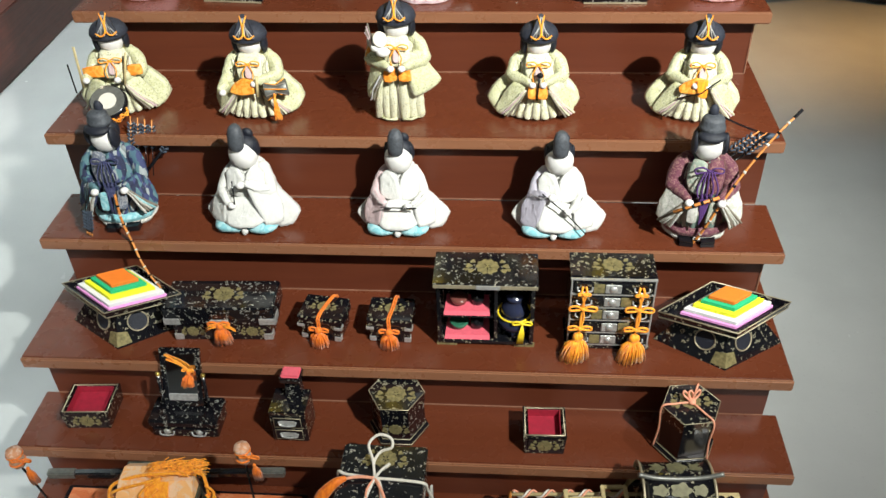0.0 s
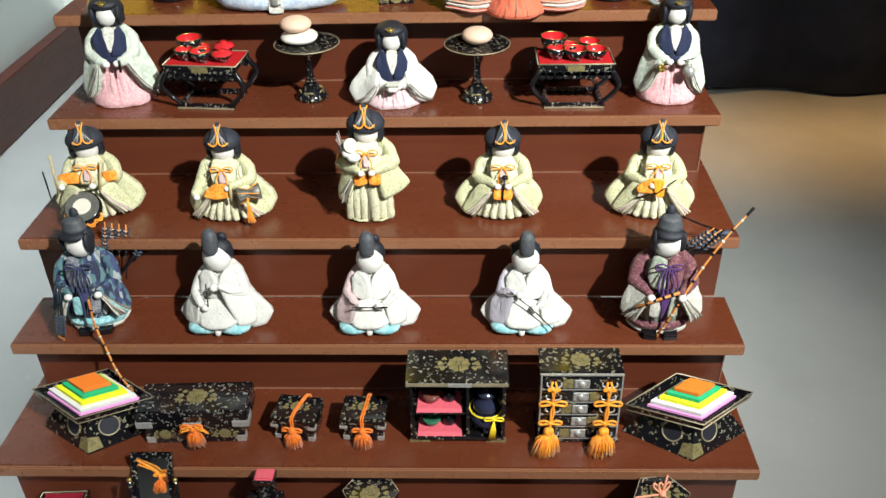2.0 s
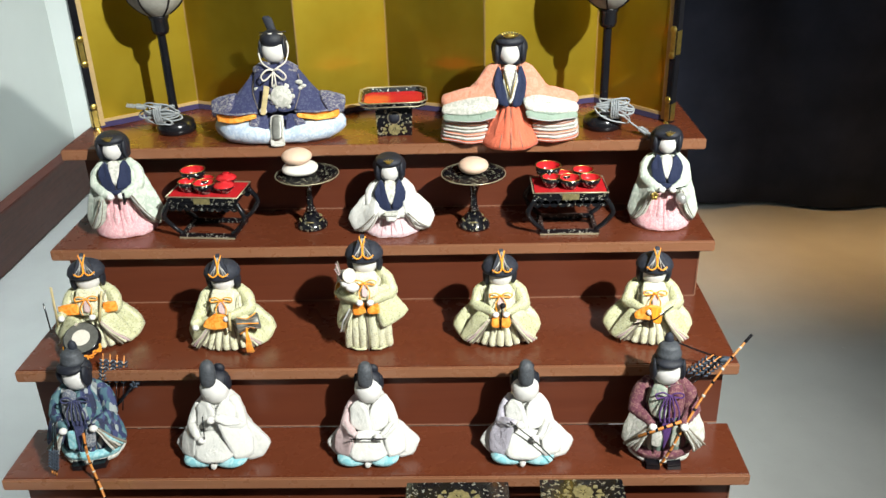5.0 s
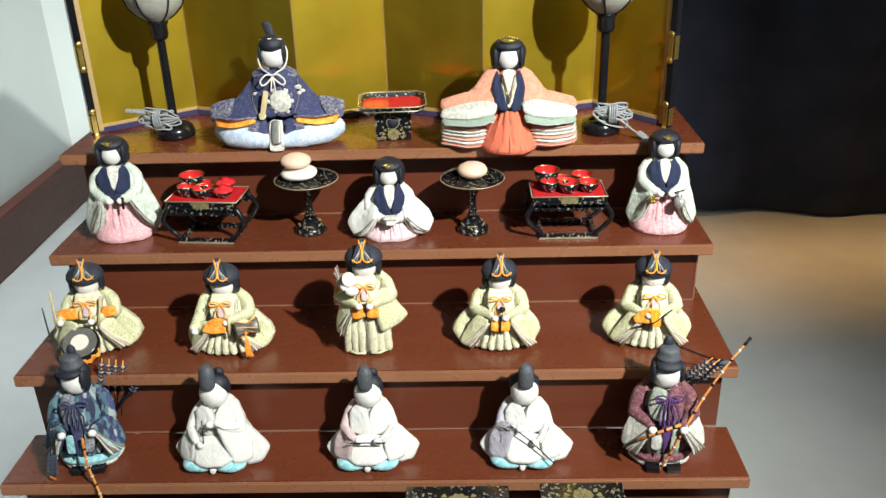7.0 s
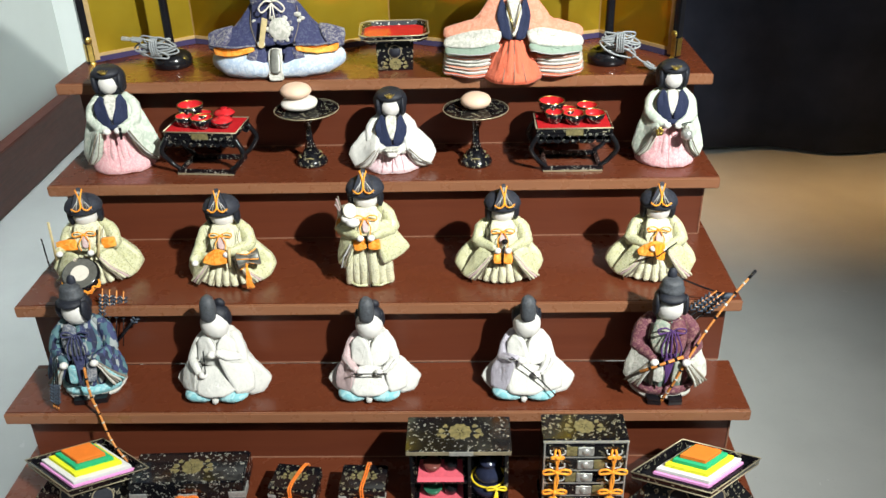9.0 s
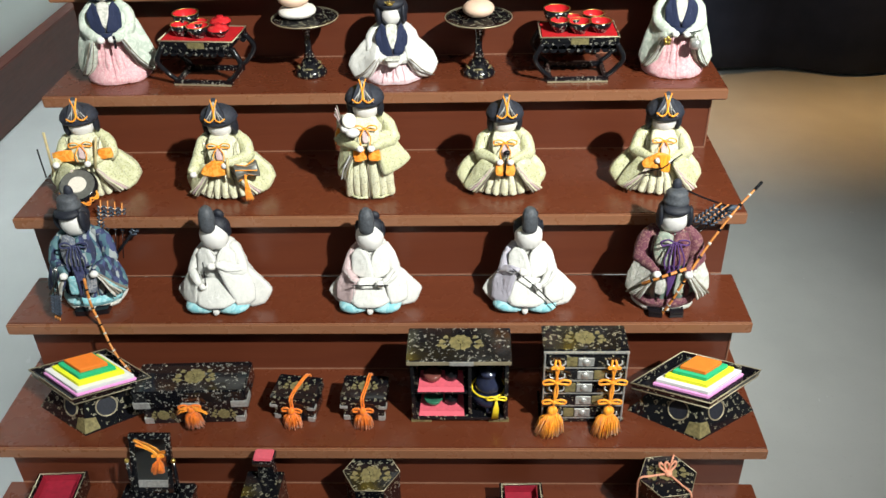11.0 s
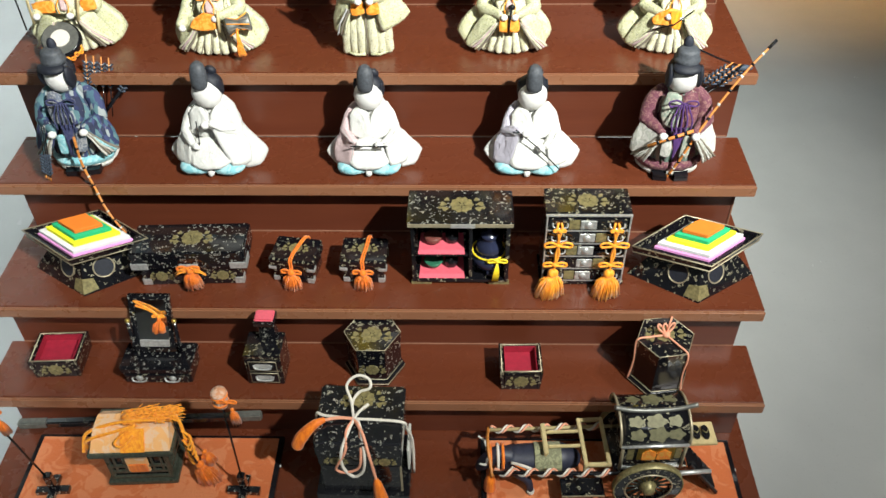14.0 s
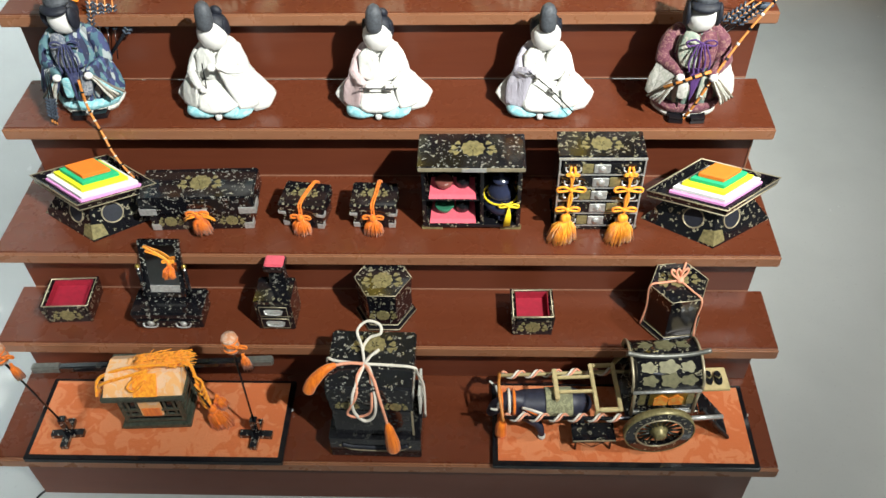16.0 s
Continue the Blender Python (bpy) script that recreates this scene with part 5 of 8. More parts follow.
def toy_bow(name, pts, at, label):
    """A long cane bow with lashings, leaning on its doll."""
    b = thing(name, label, "bow", at)
    bm = bmesh.new()
    path = smooth_path(pts, 8)
    tube(bm, path, 0.0022, 0, 8, 0.8)
    part("stave", bm, M_BOW, b)
    part("nock", solid(tube, [path[-3], path[-1] + (path[-1] - path[-3]) * 0.25], 0.0024, 0, 8), M_BLACK, b)
    for k in range(3, len(path) - 2, 3):
        part("lashing", solid(tube, [path[k].lerp(path[k + 1], 0.1), path[k].lerp(path[k + 1], 0.6)], 0.0027, 0, 8), M_BLACK if k % 2 else M_IVORY, b)
    return b


toy_bow("toy_bow", [(0.0, -0.066, 0.085), (0.002, -0.073, 0.04), (0.014, -0.083, 0.002), (0.03, -0.1, -0.032), (0.056, -0.118, -0.06), (0.083, -0.13, -0.072)], (-0.452, 0.078, TOP[4]), "orange cane bow hanging over the shelf edge")
toy_bow("toy_bow", [(-0.012, -0.052, 0.003), (0.0, -0.058, 0.035), (0.016, -0.057, 0.075), (0.05, -0.034, 0.125), (0.09, -0.01, 0.173), (0.128, 0.014, 0.205)], (0.47, 0.07, TOP[4]), "orange cane bow held upright by its doll")

# ---- top step: folding screen, lamps, tray ----


def folding_screen():
    """Six gilt leaves standing in a zigzag, with dark lacquer outer posts."""
    s = thing("folding_screen", "six-panel gilt folding screen with dark lacquer frame", "folding screen", (0, 0, TOP[1] + 0.0005))
    folds = [(-0.575, 0.573), (-0.408, 0.7), (-0.168, 0.6), (0.0, 0.69), (0.198, 0.6), (0.428, 0.69), (0.548, 0.545)]
    high = 0.52
    for i, (a, b) in enumerate(zip(folds, folds[1:])):
        a, b = Vector((*a, 0)), Vector((*b, 0))
        d = b - a
        length = d.length - 0.0004
        m = Matrix.Translation((a + b) / 2) @ Matrix.Rotation(math.atan2(d.y, d.x), 4, "Z")
        bm = bmesh.new()
        box(bm, (0, 0.004, high / 2), (length, 0.008, high), 0, 0.0008)
        leaf = part("panel", bm, M_LEAF, s, "glossy gold leaf panel")
        leaf.matrix_local = m
        bm = bmesh.new()
        box(bm, (0, -0.0012, 0.006), (length, 0.0024, 0.011), 0)
        part("lower_border", bm, M_PURPLEBORDER, leaf, "dark purple brocade border")
        bm = bmesh.new()
        box(bm, (0, -0.0009, 0.0145), (length - 0.002, 0.0022, 0.006), 0)
        part("tan_strip", bm, M_TANBORDER, leaf, "tan border strip")
        for side in (-1, 1):
            outer = (i == 0 and side < 0) or (i == 5 and side > 0)
            if outer:
                bm = bmesh.new()
                box(bm, (side * (length / 2 - 0.007), -0.0015, high / 2 + 0.002), (0.009, 0.003, high - 0.006), 0)
                part("tan_strip", bm, M_TANBORDER, leaf, "tan border strip")
                bm = bmesh.new()
                box(bm, (side * (length / 2 + 0.005), 0.002, high / 2), (0.0135, 0.016, high), 0, 0.0015)
                post = part("post", bm, M_BLACK, leaf, "black lacquer outer post")
                for z in (0.022, 0.155, 0.34, 0.49):
                    bm = bmesh.new()
                    box(bm, (side * (length / 2 + 0.005), 0.0015, z), (0.0152, 0.018, 0.05 if z > 0.1 else 0.04), 0, 0.003)
                    for k in (-1, 1):
                        lathe(bm, [(0.007, -0.0005), (0.006, 0.0015), (0.002, 0.002)], 0, 14, (0, 0, 0), Matrix.Translation((side * (length / 2 + 0.004), -0.007, z + k * 0.024)) @ pose(0, 0, 0, 90, 0, 0))
                    part("fitting", bm, M_GILT, leaf, "embossed gilt metal fitting")
            else:
                bm = bmesh.new()
                box(bm, (side * (length / 2 - 0.0007), -0.0004, high / 2 + 0.008), (0.0012, 0.001, high - 0.02), 0)
                part("edge_line", bm, M_EDGELINE, leaf, "thin tan edge")


folding_screen()


def lantern(at, turn, coil_side):
    """A black paper lantern on a pole, with its cord bundled round the base."""
    s = thing("paper_lantern", "unlit paper lantern on black lacquer pole, cord bundled", "lantern", at, turn, "lanterns")
    bm = bmesh.new()
    lathe(bm, [(0.034, 0.0), (0.037, 0.003), (0.0375, 0.012), (0.034, 0.022), (0.024, 0.029), (0.011, 0.033), (0.008, 0.04)], 0, 36)
    part("base", bm, M_BLACK, s, "glossy black round foot")
    part("pole", solid(lathe, [(0.009, 0.036), (0.0082, 0.06), (0.008, 0.19), (0.0095, 0.196)], 0, 18), M_BLACK, s)
    bm = bmesh.new()
    lathe(bm, [(0.008, 0.188), (0.014, 0.192), (0.0165, 0.2), (0.016, 0.216), (0.019, 0.221), (0.019, 0.225), (0.012, 0.226)], 0, 24)
    part("cup", bm, M_BLACK, s)
    prof = [(0.02, 0.226), (0.034, 0.236), (0.048, 0.252), (0.056, 0.275), (0.057, 0.3), (0.052, 0.325), (0.044, 0.345)]
    shade = part("shade", solid(lathe, prof + [(r - 0.0015, z) for r, z in prof[::-1]], 0, 36, (0, 0, 0), ID, True, 1.0, False), M_SHADE, s, "greyish white paper shade")
    for i in range(6):
        a = radians(60 * i + 15)
        part("rib", solid(tube, smooth_path([((r + 0.001) * math.cos(a), (r + 0.001) * math.sin(a), z) for r, z in prof], 3), 0.0018, 0, 6), M_BLACK, shade)
    part("top_ring", solid(lathe, [(0.042, 0.345), (0.046, 0.346), (0.046, 0.352), (0.042, 0.353), (0.042, 0.345)], 0, 32, (0, 0, 0), ID, True, 1.0, False), M_BLACK, shade)
    rnd = random.Random(5 + coil_side)
    bm = bmesh.new()
    c = Vector((coil_side * 0.016, -0.028, 0.046))
    for k in range(7):
        lift = 0.0035 * (k - 3)
        w, hgt = 0.024 + 0.012 * rnd.random(), 0.006 + 0.007 * rnd.random()
        turn_k, shift_k, slant_k = rnd.uniform(-0.5, 0.5), rnd.uniform(-0.008, 0.008), rnd.uniform(-0.012, 0.008)
        pts = []
        for j in range(13):
            a = 2 * math.pi * j / 12
            pts.append(c + Vector((w * math.cos(a + turn_k) + shift_k, -0.004 - 0.006 * abs(math.sin(a)) + 0.002 * (k % 3), hgt * math.sin(a) + lift + slant_k * math.cos(a) + rnd.uniform(-0.002, 0.002))))
        tube(bm, smooth_path(pts, 3), 0.0017, 0, 7)
    for k in range(4):
        pts = [c + Vector((0.004 * k - 0.006 + 0.002 * math.cos(a), -0.006 + 0.012 * math.cos(a), 0.018 * math.sin(a))) for a in (0, 0.8, 1.6, 2.4, 3.1, 3.9, 4.7, 5.5, 6.28)]
        tube(bm, smooth_path(pts, 3), 0.0017, 0, 7)
    cord = part("cord", bm, M_CABLE, s, "grey electric cord bundle")
    bm = bmesh.new()
    if coil_side > 0:
        tube(bm, smooth_path([(0.0, -0.04, 0.044), (0.03, -0.042, 0.034), (0.048, -0.045, 0.02), (0.06, -0.05, 0.012)]), 0.0018, 0, 7)
        px = Matrix.Translation((0.068, -0.055, 0.009)) @ pose(0, 0, 0, 0, 25, -32)
    else:
        tube(bm, smooth_path([(-0.01, -0.04, 0.055), (-0.03, -0.045, 0.064), (-0.04, -0.045, 0.066)]), 0.0018, 0, 7)
        px = Matrix.Translation((-0.046, -0.046, 0.064)) @ pose(0, 0, 0, 0, 190, 10)
    box(bm, (0, 0, 0), (0.022, 0.013, 0.009), 0, 0.003, px)
    part("plug", bm, M_CABLE, cord)
    for q in (-1, 1):
        part("prong", solid(box, (0.018, q * 0.0042, 0), (0.016, 0.0015, 0.005), 0, 0.0004, px), M_SILVER, cord)
    return s


lantern((-0.41, 0.548, TOP[1]), 0, -1)
lantern((0.421, 0.524, TOP[1]), 0, 1)


def offering_stand():
    s = thing("offering_tray_stand", "black lacquer offering stand with vermilion tray top", "tray stand", (0.022, 0.526, TOP[1]), 4)
    bm = bmesh.new()
    low = ngon(0.046, 4, math.pi / 4)
    prism(bm, low, 0.0, 0.058, 0, ID, [(x * 1.08, y * 1.08) for x, y in low])
    body = part("pedestal", bm, M_LACQUER, s, "black pedestal with gold blossoms")
    part("opening", solid(lathe, [(0.0115, 0.0), (0.0115, 0.0012), (0.002, 0.0012)], 0, 24, (0, 0, 0), Matrix.Translation((0, -0.0336, 0.036)) @ pose(0, 0, 0, 86, 0, 0)), M_HAIR, body)
    part("opening_rim", solid(tube, [(0.0118 * math.cos(a * 0.3142), -0.0343, 0.036 + 0.0118 * math.sin(a * 0.3142)) for a in range(21)], 0.001, 0, 6), M_GOLDLINE, body)
    crest("crest", body, (0, -0.0335, 0.013), 0.024, "-y")
    cut = 0.014
    w, d = 0.06, 0.054
    octo = [(-w + cut, -d), (w - cut, -d), (w, -d + cut), (w, d - cut), (w - cut, d), (-w + cut, d), (-w, d - cut), (-w, -d + cut)]
    inner = [(x * 0.92, y * 0.9) for x, y in octo]
    bm = bmesh.new()
    prism(bm, octo, 0.0585, 0.0625)
    tray = part("tray", bm, M_LACQUER_FINE, s)
    part("tray_lining", solid(prism, inner, 0.0625, 0.0632), M_RED, tray, "vermilion lacquer inside")
    bm = bmesh.new()
    for (x0, y0), (x1, y1), (u0, v0), (u1, v1) in zip(octo, octo[1:] + octo[:1], inner, inner[1:] + inner[:1]):
        prism(bm, [(x0, y0), (x1, y1), (u1, v1), (u0, v0)], 0.0625, 0.0705, 0, ID, [(x0 * 1.06, y0 * 1.06), (x1 * 1.06, y1 * 1.06), (u1 * 1.07, v1 * 1.07), (u0 * 1.07, v0 * 1.07)])
    part("tray_rim", bm, M_LACQUER_FINE, tray)
    for k, z in ((1.062, 0.0708), (1.004, 0.0622)):
        part("gold_line", solid(tube, [(x * k, y * k, z) for x, y in octo + octo[:1]], 0.0011, 0, 6), M_GOLDLINE, tray)


offering_stand()

# ---- second step: low tables with bowls, rice-cake stands ----


def bowl(at, r, h, lidded):
    b = thing("lacquer_bowl", "small black and gold lacquer bowl, red inside" if not lidded else "small vermilion lacquer bowl with lid", "bowl", at, 0, "bowls on low tables")
    if lidded:
        part("body", solid(lathe, [(r * 0.5, 0), (r * 0.55, h * 0.15), (r * 0.9, h * 0.5), (r, h * 0.7)], 0, 24), M_LACQUER_FINE, b)
        part("lid", solid(lathe, [(r * 1.0, h * 0.7), (r * 0.98, h * 0.78), (r * 0.7, h * 1.0), (r * 0.3, h * 1.08), (r * 0.32, h * 1.2), (r * 0.25, h * 1.2)], 0, 24), M_RED, b, "vermilion lid")
    else:
        part("body", solid(lathe, [(r * 0.55, 0), (r * 0.6, h * 0.12), (r * 0.9, h * 0.5), (r, h), (r * 0.93, h)], 0, 26, (0, 0, 0), ID, True, 1, False), M_LACQUER_FINE, b)
        part("inside", solid(lathe, [(r * 0.93, h), (r * 0.86, h * 0.6), (r * 0.7, h * 0.4), (r * 0.3, h * 0.36), (0.0004, h * 0.36)], 0, 26, (0, 0, 0), ID, True, 1, False), M_RED, b, "vermilion lacquer inside")
        part("rim", solid(lathe, [(r * 0.95, h - 0.0003), (r * 1.02, h - 0.0002), (r * 1.02, h + 0.0006), (r * 0.95, h + 0.0006), (r * 0.95, h - 0.0003)], 0, 26, (0, 0, 0), ID, True, 1, False), M_GILT, b)
    return b


def low_table(at, turn, mirrored):
    s = thing("low_table", "black lacquer low table with red top and curved legs", "table", at, turn, "low tables")
    w, d, h = 0.067, 0.04, 0.083
    top = part("tabletop", solid(box, (0, 0, h - 0.0055), (2 * w, 2 * d, 0.009), 0, 0.0015), M_LACQUER, s)
    part("red_panel", solid(box, (0, 0, h - 0.0004), (2 * w - 0.006, 2 * d - 0.006, 0.0018), 0), M_RED, top, "vermilion lacquer panel")
    bm = bmesh.new()
    tube(bm, [(-w, -d, h), (w, -d, h), (w, d, h), (-w, d, h), (-w, -d, h)], 0.0014, 0, 6)
    part("gold_edge", bm, M_GOLDLINE, top)
    for y in (-1, 1):
        bm = bmesh.new()
        box(bm, (0, y * (d - 0.002), h - 0.016), (2 * w - 0.002, 0.004, 0.012), 0, 0.001)
        for i in range(9):
            lathe(bm, [(0.007, -0.002), (0.007, 0.002)], 0, 14, (0, 0, 0), Matrix.Translation((-w + 0.008 + i * (2 * w - 0.016) / 8, y * (d - 0.002), h - 0.021)) @ pose(0, 0, 0, 90, 0, 0))
        part("apron", bm, M_LACQUER_FINE, s, "scalloped black apron")
    part("crest_panel", solid(box, (0, -d - 0.0006, h - 0.0075), (0.03, 0.0012, 0.011), 0), M_GOLD, top, "gold blossom panel")
    for x in (-1, 1):
        for y in (-1, 1):
            pts = [(x * (w - 0.004), y * (d - 0.003), h - 0.012), (x * (w + 0.009), y * (d + 0.001), h * 0.55), (x * (w - 0.003), y * (d - 0.004), h * 0.28), (x * (w - 0.02), y * (d - 0.004), 0.009)]
            part("leg", solid(tube, smooth_path(pts), 0.0052, 0, 8, 0.8), M_BLACK, s, "curved black lacquer leg")
            part("silver_tip", solid(tube, [pts[0], Vector(pts[0]).lerp(Vector(pts[1]), 0.35)], 0.0045, 0, 8), M_SILVER, s)
    for y in (-1, 1):
        part("foot_rail", solid(box, (0, y * (d - 0.004), 0.005), (2 * w - 0.026, 0.008, 0.01), 0, 0.002), M_LACQUER_FINE, s)
    for x in (-1, 1):
        part("foot_rail", solid(box, (x * (w - 0.018), 0, 0.0052), (0.008, 2 * d - 0.018, 0.0096), 0, 0.002), M_LACQUER_FINE, s)
    part("gold_foot_line", solid(box, (0, -d - 0.0004, 0.0022), (2 * w - 0.028, 0.001, 0.003), 0), M_GOLDLINE, s)
    base = Matrix.Translation(at) @ pose(0, 0, 0, 0, 0, turn)
    k = -1 if mirrored else 1
    for x, y, r, hh, lid in ((-0.036, 0.024, 0.0205, 0.02, False), (-0.008, 0.012, 0.0145, 0.012, False), (0.028, 0.022, 0.017, 0.014, mirrored), (-0.034, -0.012, 0.0145, 0.014, False), (0.0, -0.018, 0.0175, 0.014, False), (0.036, -0.014, 0.017, 0.013, mirrored)):
        p = base @ Vector((x, y, h + 0.0006))
        bowl(p, r * 1.14, hh * 1.45, lid)
    return s


low_table((-0.318, 0.4, TOP[2]), -5, True)
low_table((0.345, 0.394, TOP[2]), 0, False)


def cake_stand(at, cakes):
    s = thing("rice_cake_stand", "black and gold lacquer pedestal plate", "cake stand", at, 0, "rice cake stands")
    part("foot", solid(lathe, [(0.0295, 0), (0.03, 0.004), (0.027, 0.01), (0.016, 0.02), (0.011, 0.03)], 0, 32), M_LACQUER, s)
    for i in range(5):
        a = radians(72 * i - 90)
        part("gold_leaf_mark", solid(ellipsoid, (0, 0, 0), (0.0085, 0.002, 0.005), 0, 12, 8, Matrix.Translation((0.0195 * math.cos(a), 0.0195 * math.sin(a), 0.0145)) @ pose(0, 0, 0, 0, 0, math.degrees(a) + 90) @ pose(0, 0, 0, 48, 0, 0)), M_GOLD, s)
    part("stem", solid(lathe, [(0.011, 0.03), (0.0065, 0.045), (0.006, 0.07), (0.009, 0.092), (0.014, 0.1)], 0, 24), M_LACQUER_FINE, s)
    plate = part("plate", solid(lathe, [(0.012, 0.099), (0.04, 0.1), (0.058, 0.103), (0.0585, 0.106), (0.05, 0.1055), (0.002, 0.104)], 0, 44), M_LACQUER, s)
    part("plate_rim", solid(tube, [(0.0585 * math.cos(a * 0.1571), 0.0585 * math.sin(a * 0.1571), 0.1052) for a in range(41)], 0.001, 0, 6), M_GOLDLINE, plate)
    x, y, z = at
    low = thing("rice_cake", "round white rice cake on a black plate" if cakes == 2 else "round cream rice cake on a black plate", "rice cake", (x - (0.012 if cakes == 2 else 0.0), y, z + 0.1058), 0, "rice cakes", "",
                solid(ellipsoid, (0, 0, 0.0115), (0.033 if cakes == 2 else 0.0275, 0.033 if cakes == 2 else 0.0275, 0.0115 if cakes == 2 else 0.0145), 0, 32, 14, ID, 2.3 if cakes == 2 else 2.0), M_MOCHI if cakes == 2 else M_MOCHI_PEACH)
    if cakes == 1:
        low.location.z += 0.003
    if cakes == 2:
        thing("rice_cake", "peach rice cake stacked on a white one", "rice cake", (x - 0.016, y, z + 0.1275), 0, "rice cakes", "", solid(ellipsoid, (0, 0, 0.0125), (0.028, 0.028, 0.014), 0, 32, 14), M_MOCHI_PEACH)


cake_stand((-0.135, 0.413, TOP[2]), 2)
cake_stand((0.172, 0.402, TOP[2]), 1)

# ---- fifth step ----


def diamond(w, d):
    return [(-w, 0), (0, -d), (w, 0), (0, d)]


def diamond_cake_stand(at, turn, tray_turn, w, d, share, shift):
    s = thing("diamond_cake_stand", "black lacquer rhombic stand with five-coloured cake layers", "cake stand", at, turn, "diamond cake stands")
    bw, bd, tw, td = 0.1, 0.066, 0.054, 0.036
    body = part("pedestal", solid(prism, diamond(bw, bd), 0.0, 0.058, 0, ID, diamond(tw, td)), M_LACQUER, s, "tapered black and gold pedestal")
    # a round opening with a gold rim in each face
    for sx in (-1, 1):
        a, b = Vector((sx * bw, 0, 0)), Vector((0, -bd, 0))
        c, e = Vector((sx * tw, 0, 0.058)), Vector((0, -td, 0.058))
        u = (b - a).normalized() * -sx
        nrm = (b - a).cross(c - a)
        nrm = nrm.normalized() if nrm.y < 0 else -nrm.normalized()
        mid = (a.lerp(b, 0.62)).lerp(c.lerp(e, 0.62), 0.54)
        v = nrm.cross(u).normalized()
        circ = lambda r, off: [mid + nrm * off + r * (math.cos(i * 0.2618) * u + math.sin(i * 0.2618) * v) for i in range(25)]
        bm = bmesh.new()
        vs = [bm.verts.new(p) for p in circ(0.0155, 0.0006)[:-1]]
        bm.faces.new(vs)
        vs2 = [bm.verts.new(p) for p in circ(0.0155, -0.006)[:-1]]
        for i in range(24):
            face(bm, (vs[i], vs[(i + 1) % 24], vs2[(i + 1) % 24], vs2[i]), 0, False)
        part("opening", bm, M_HAIR, body, "dark round opening")
        part("opening_rim", solid(tube, circ(0.016, 0.0008), 0.0012, 0, 6), M_GOLDLINE, body)
    for sx in (-1, 1):
        bm = bmesh.new()
        p0, p1 = Vector((0, -bd + 0.0006, 0.003)), Vector((sx * 0.02, -bd + 0.0142, 0.003))
        q0, q1 = Vector((0, -bd + 0.0118, 0.025)), Vector((sx * 0.014, -bd + 0.0195, 0.021))
        vs = [bm.verts.new(p) for p in (p0, p1, q1, q0)]
        bm.faces.new(vs)
        back = [bm.verts.new(p + Vector((0, 0.003, 0))) for p in (p0, p1, q1, q0)]
        for i in range(4):
            face(bm, (vs[i], vs[(i + 1) % 4], back[(i + 1) % 4], back[i]), 0, False)
        part("corner_crest", bm, M_GOLD, body, "dull gold leaf at the corner")
    tm = pose(0, 0, 0.058, 0, 0, tray_turn)
    tray = part("tray", solid(prism, diamond(w, d), 0.0005, 0.004, 0, tm), M_BLACK, s, "black rhombic tray")
    bm = bmesh.new()
    outer, inner = diamond(w, d), diamond(w - 0.006, d - 0.0038)
    for i in range(4):
        j = (i + 1) % 4
        prism(bm, [outer[i], outer[j], inner[j], inner[i]], 0.004, 0.014, 0, tm, [tuple(q * 1.03 for q in outer[i]), tuple(q * 1.03 for q in outer[j]), tuple(q * 1.03 for q in inner[j]), tuple(q * 1.03 for q in inner[i])])
    part("tray_rim", bm, M_LACQUER, tray)
    for z, k in ((0.0142, 1.03), (0.0025, 1.004)):
        part("gold_line", solid(tube, [(x * k, y * k, z) for x, y in outer + outer[:1]], 0.0011, 0, 6, 1.0, tm), M_GOLDLINE, tray)
    z = 0.0045
    sizes = [(w * k * share, d * k * share) for k in (0.84, 0.79, 0.64, 0.51, 0.385)]
    cakes = tm @ Matrix.Translation((shift, 0, 0))
    heights = (0.006, 0.0075, 0.0075, 0.0075, 0.0075)
    for mat, (lw, ld), hh, colour in zip(M_FELT, sizes, heights, ("pink", "white", "yellow", "green", "orange")):
        t = bmesh.new()
        prism(t, diamond(lw, ld), z + 0.0002, z + hh, 0, cakes)
        bmesh.ops.bevel(t, geom=t.edges[:], offset=0.0008, segments=1, affect="EDGES")
        part("cake_layer", t, mat, s, colour + " felt cake layer")
        z += hh
    return s


diamond_cake_stand((-0.452, -0.058, TOP[5]), 0, -5, 0.1, 0.058, 0.95, 0.0)
diamond_cake_stand((0.504, -0.066, TOP[5]), 0, 8, 0.101, 0.058, 0.86, 0.004)


def corner_fittings(parent, w, d, z0, z1, size=0.014):
    for x in (-1, 1):
        bm = bmesh.new()
        box(bm, (x * (w / 2 - size / 2 + 0.0004), -d / 2 - 0.0003, (z0 + z1) / 2), (size, 0.0016, z1 - z0), 0, 0.0006)
        box(bm, (x * (w / 2 + 0.0003), -d / 2 + size / 2 - 0.001, (z0 + z1) / 2), (0.0016, size, z1 - z0), 0, 0.0006)
        part("corner_fitting", bm, M_SILVER, parent, "chased silver corner fitting")


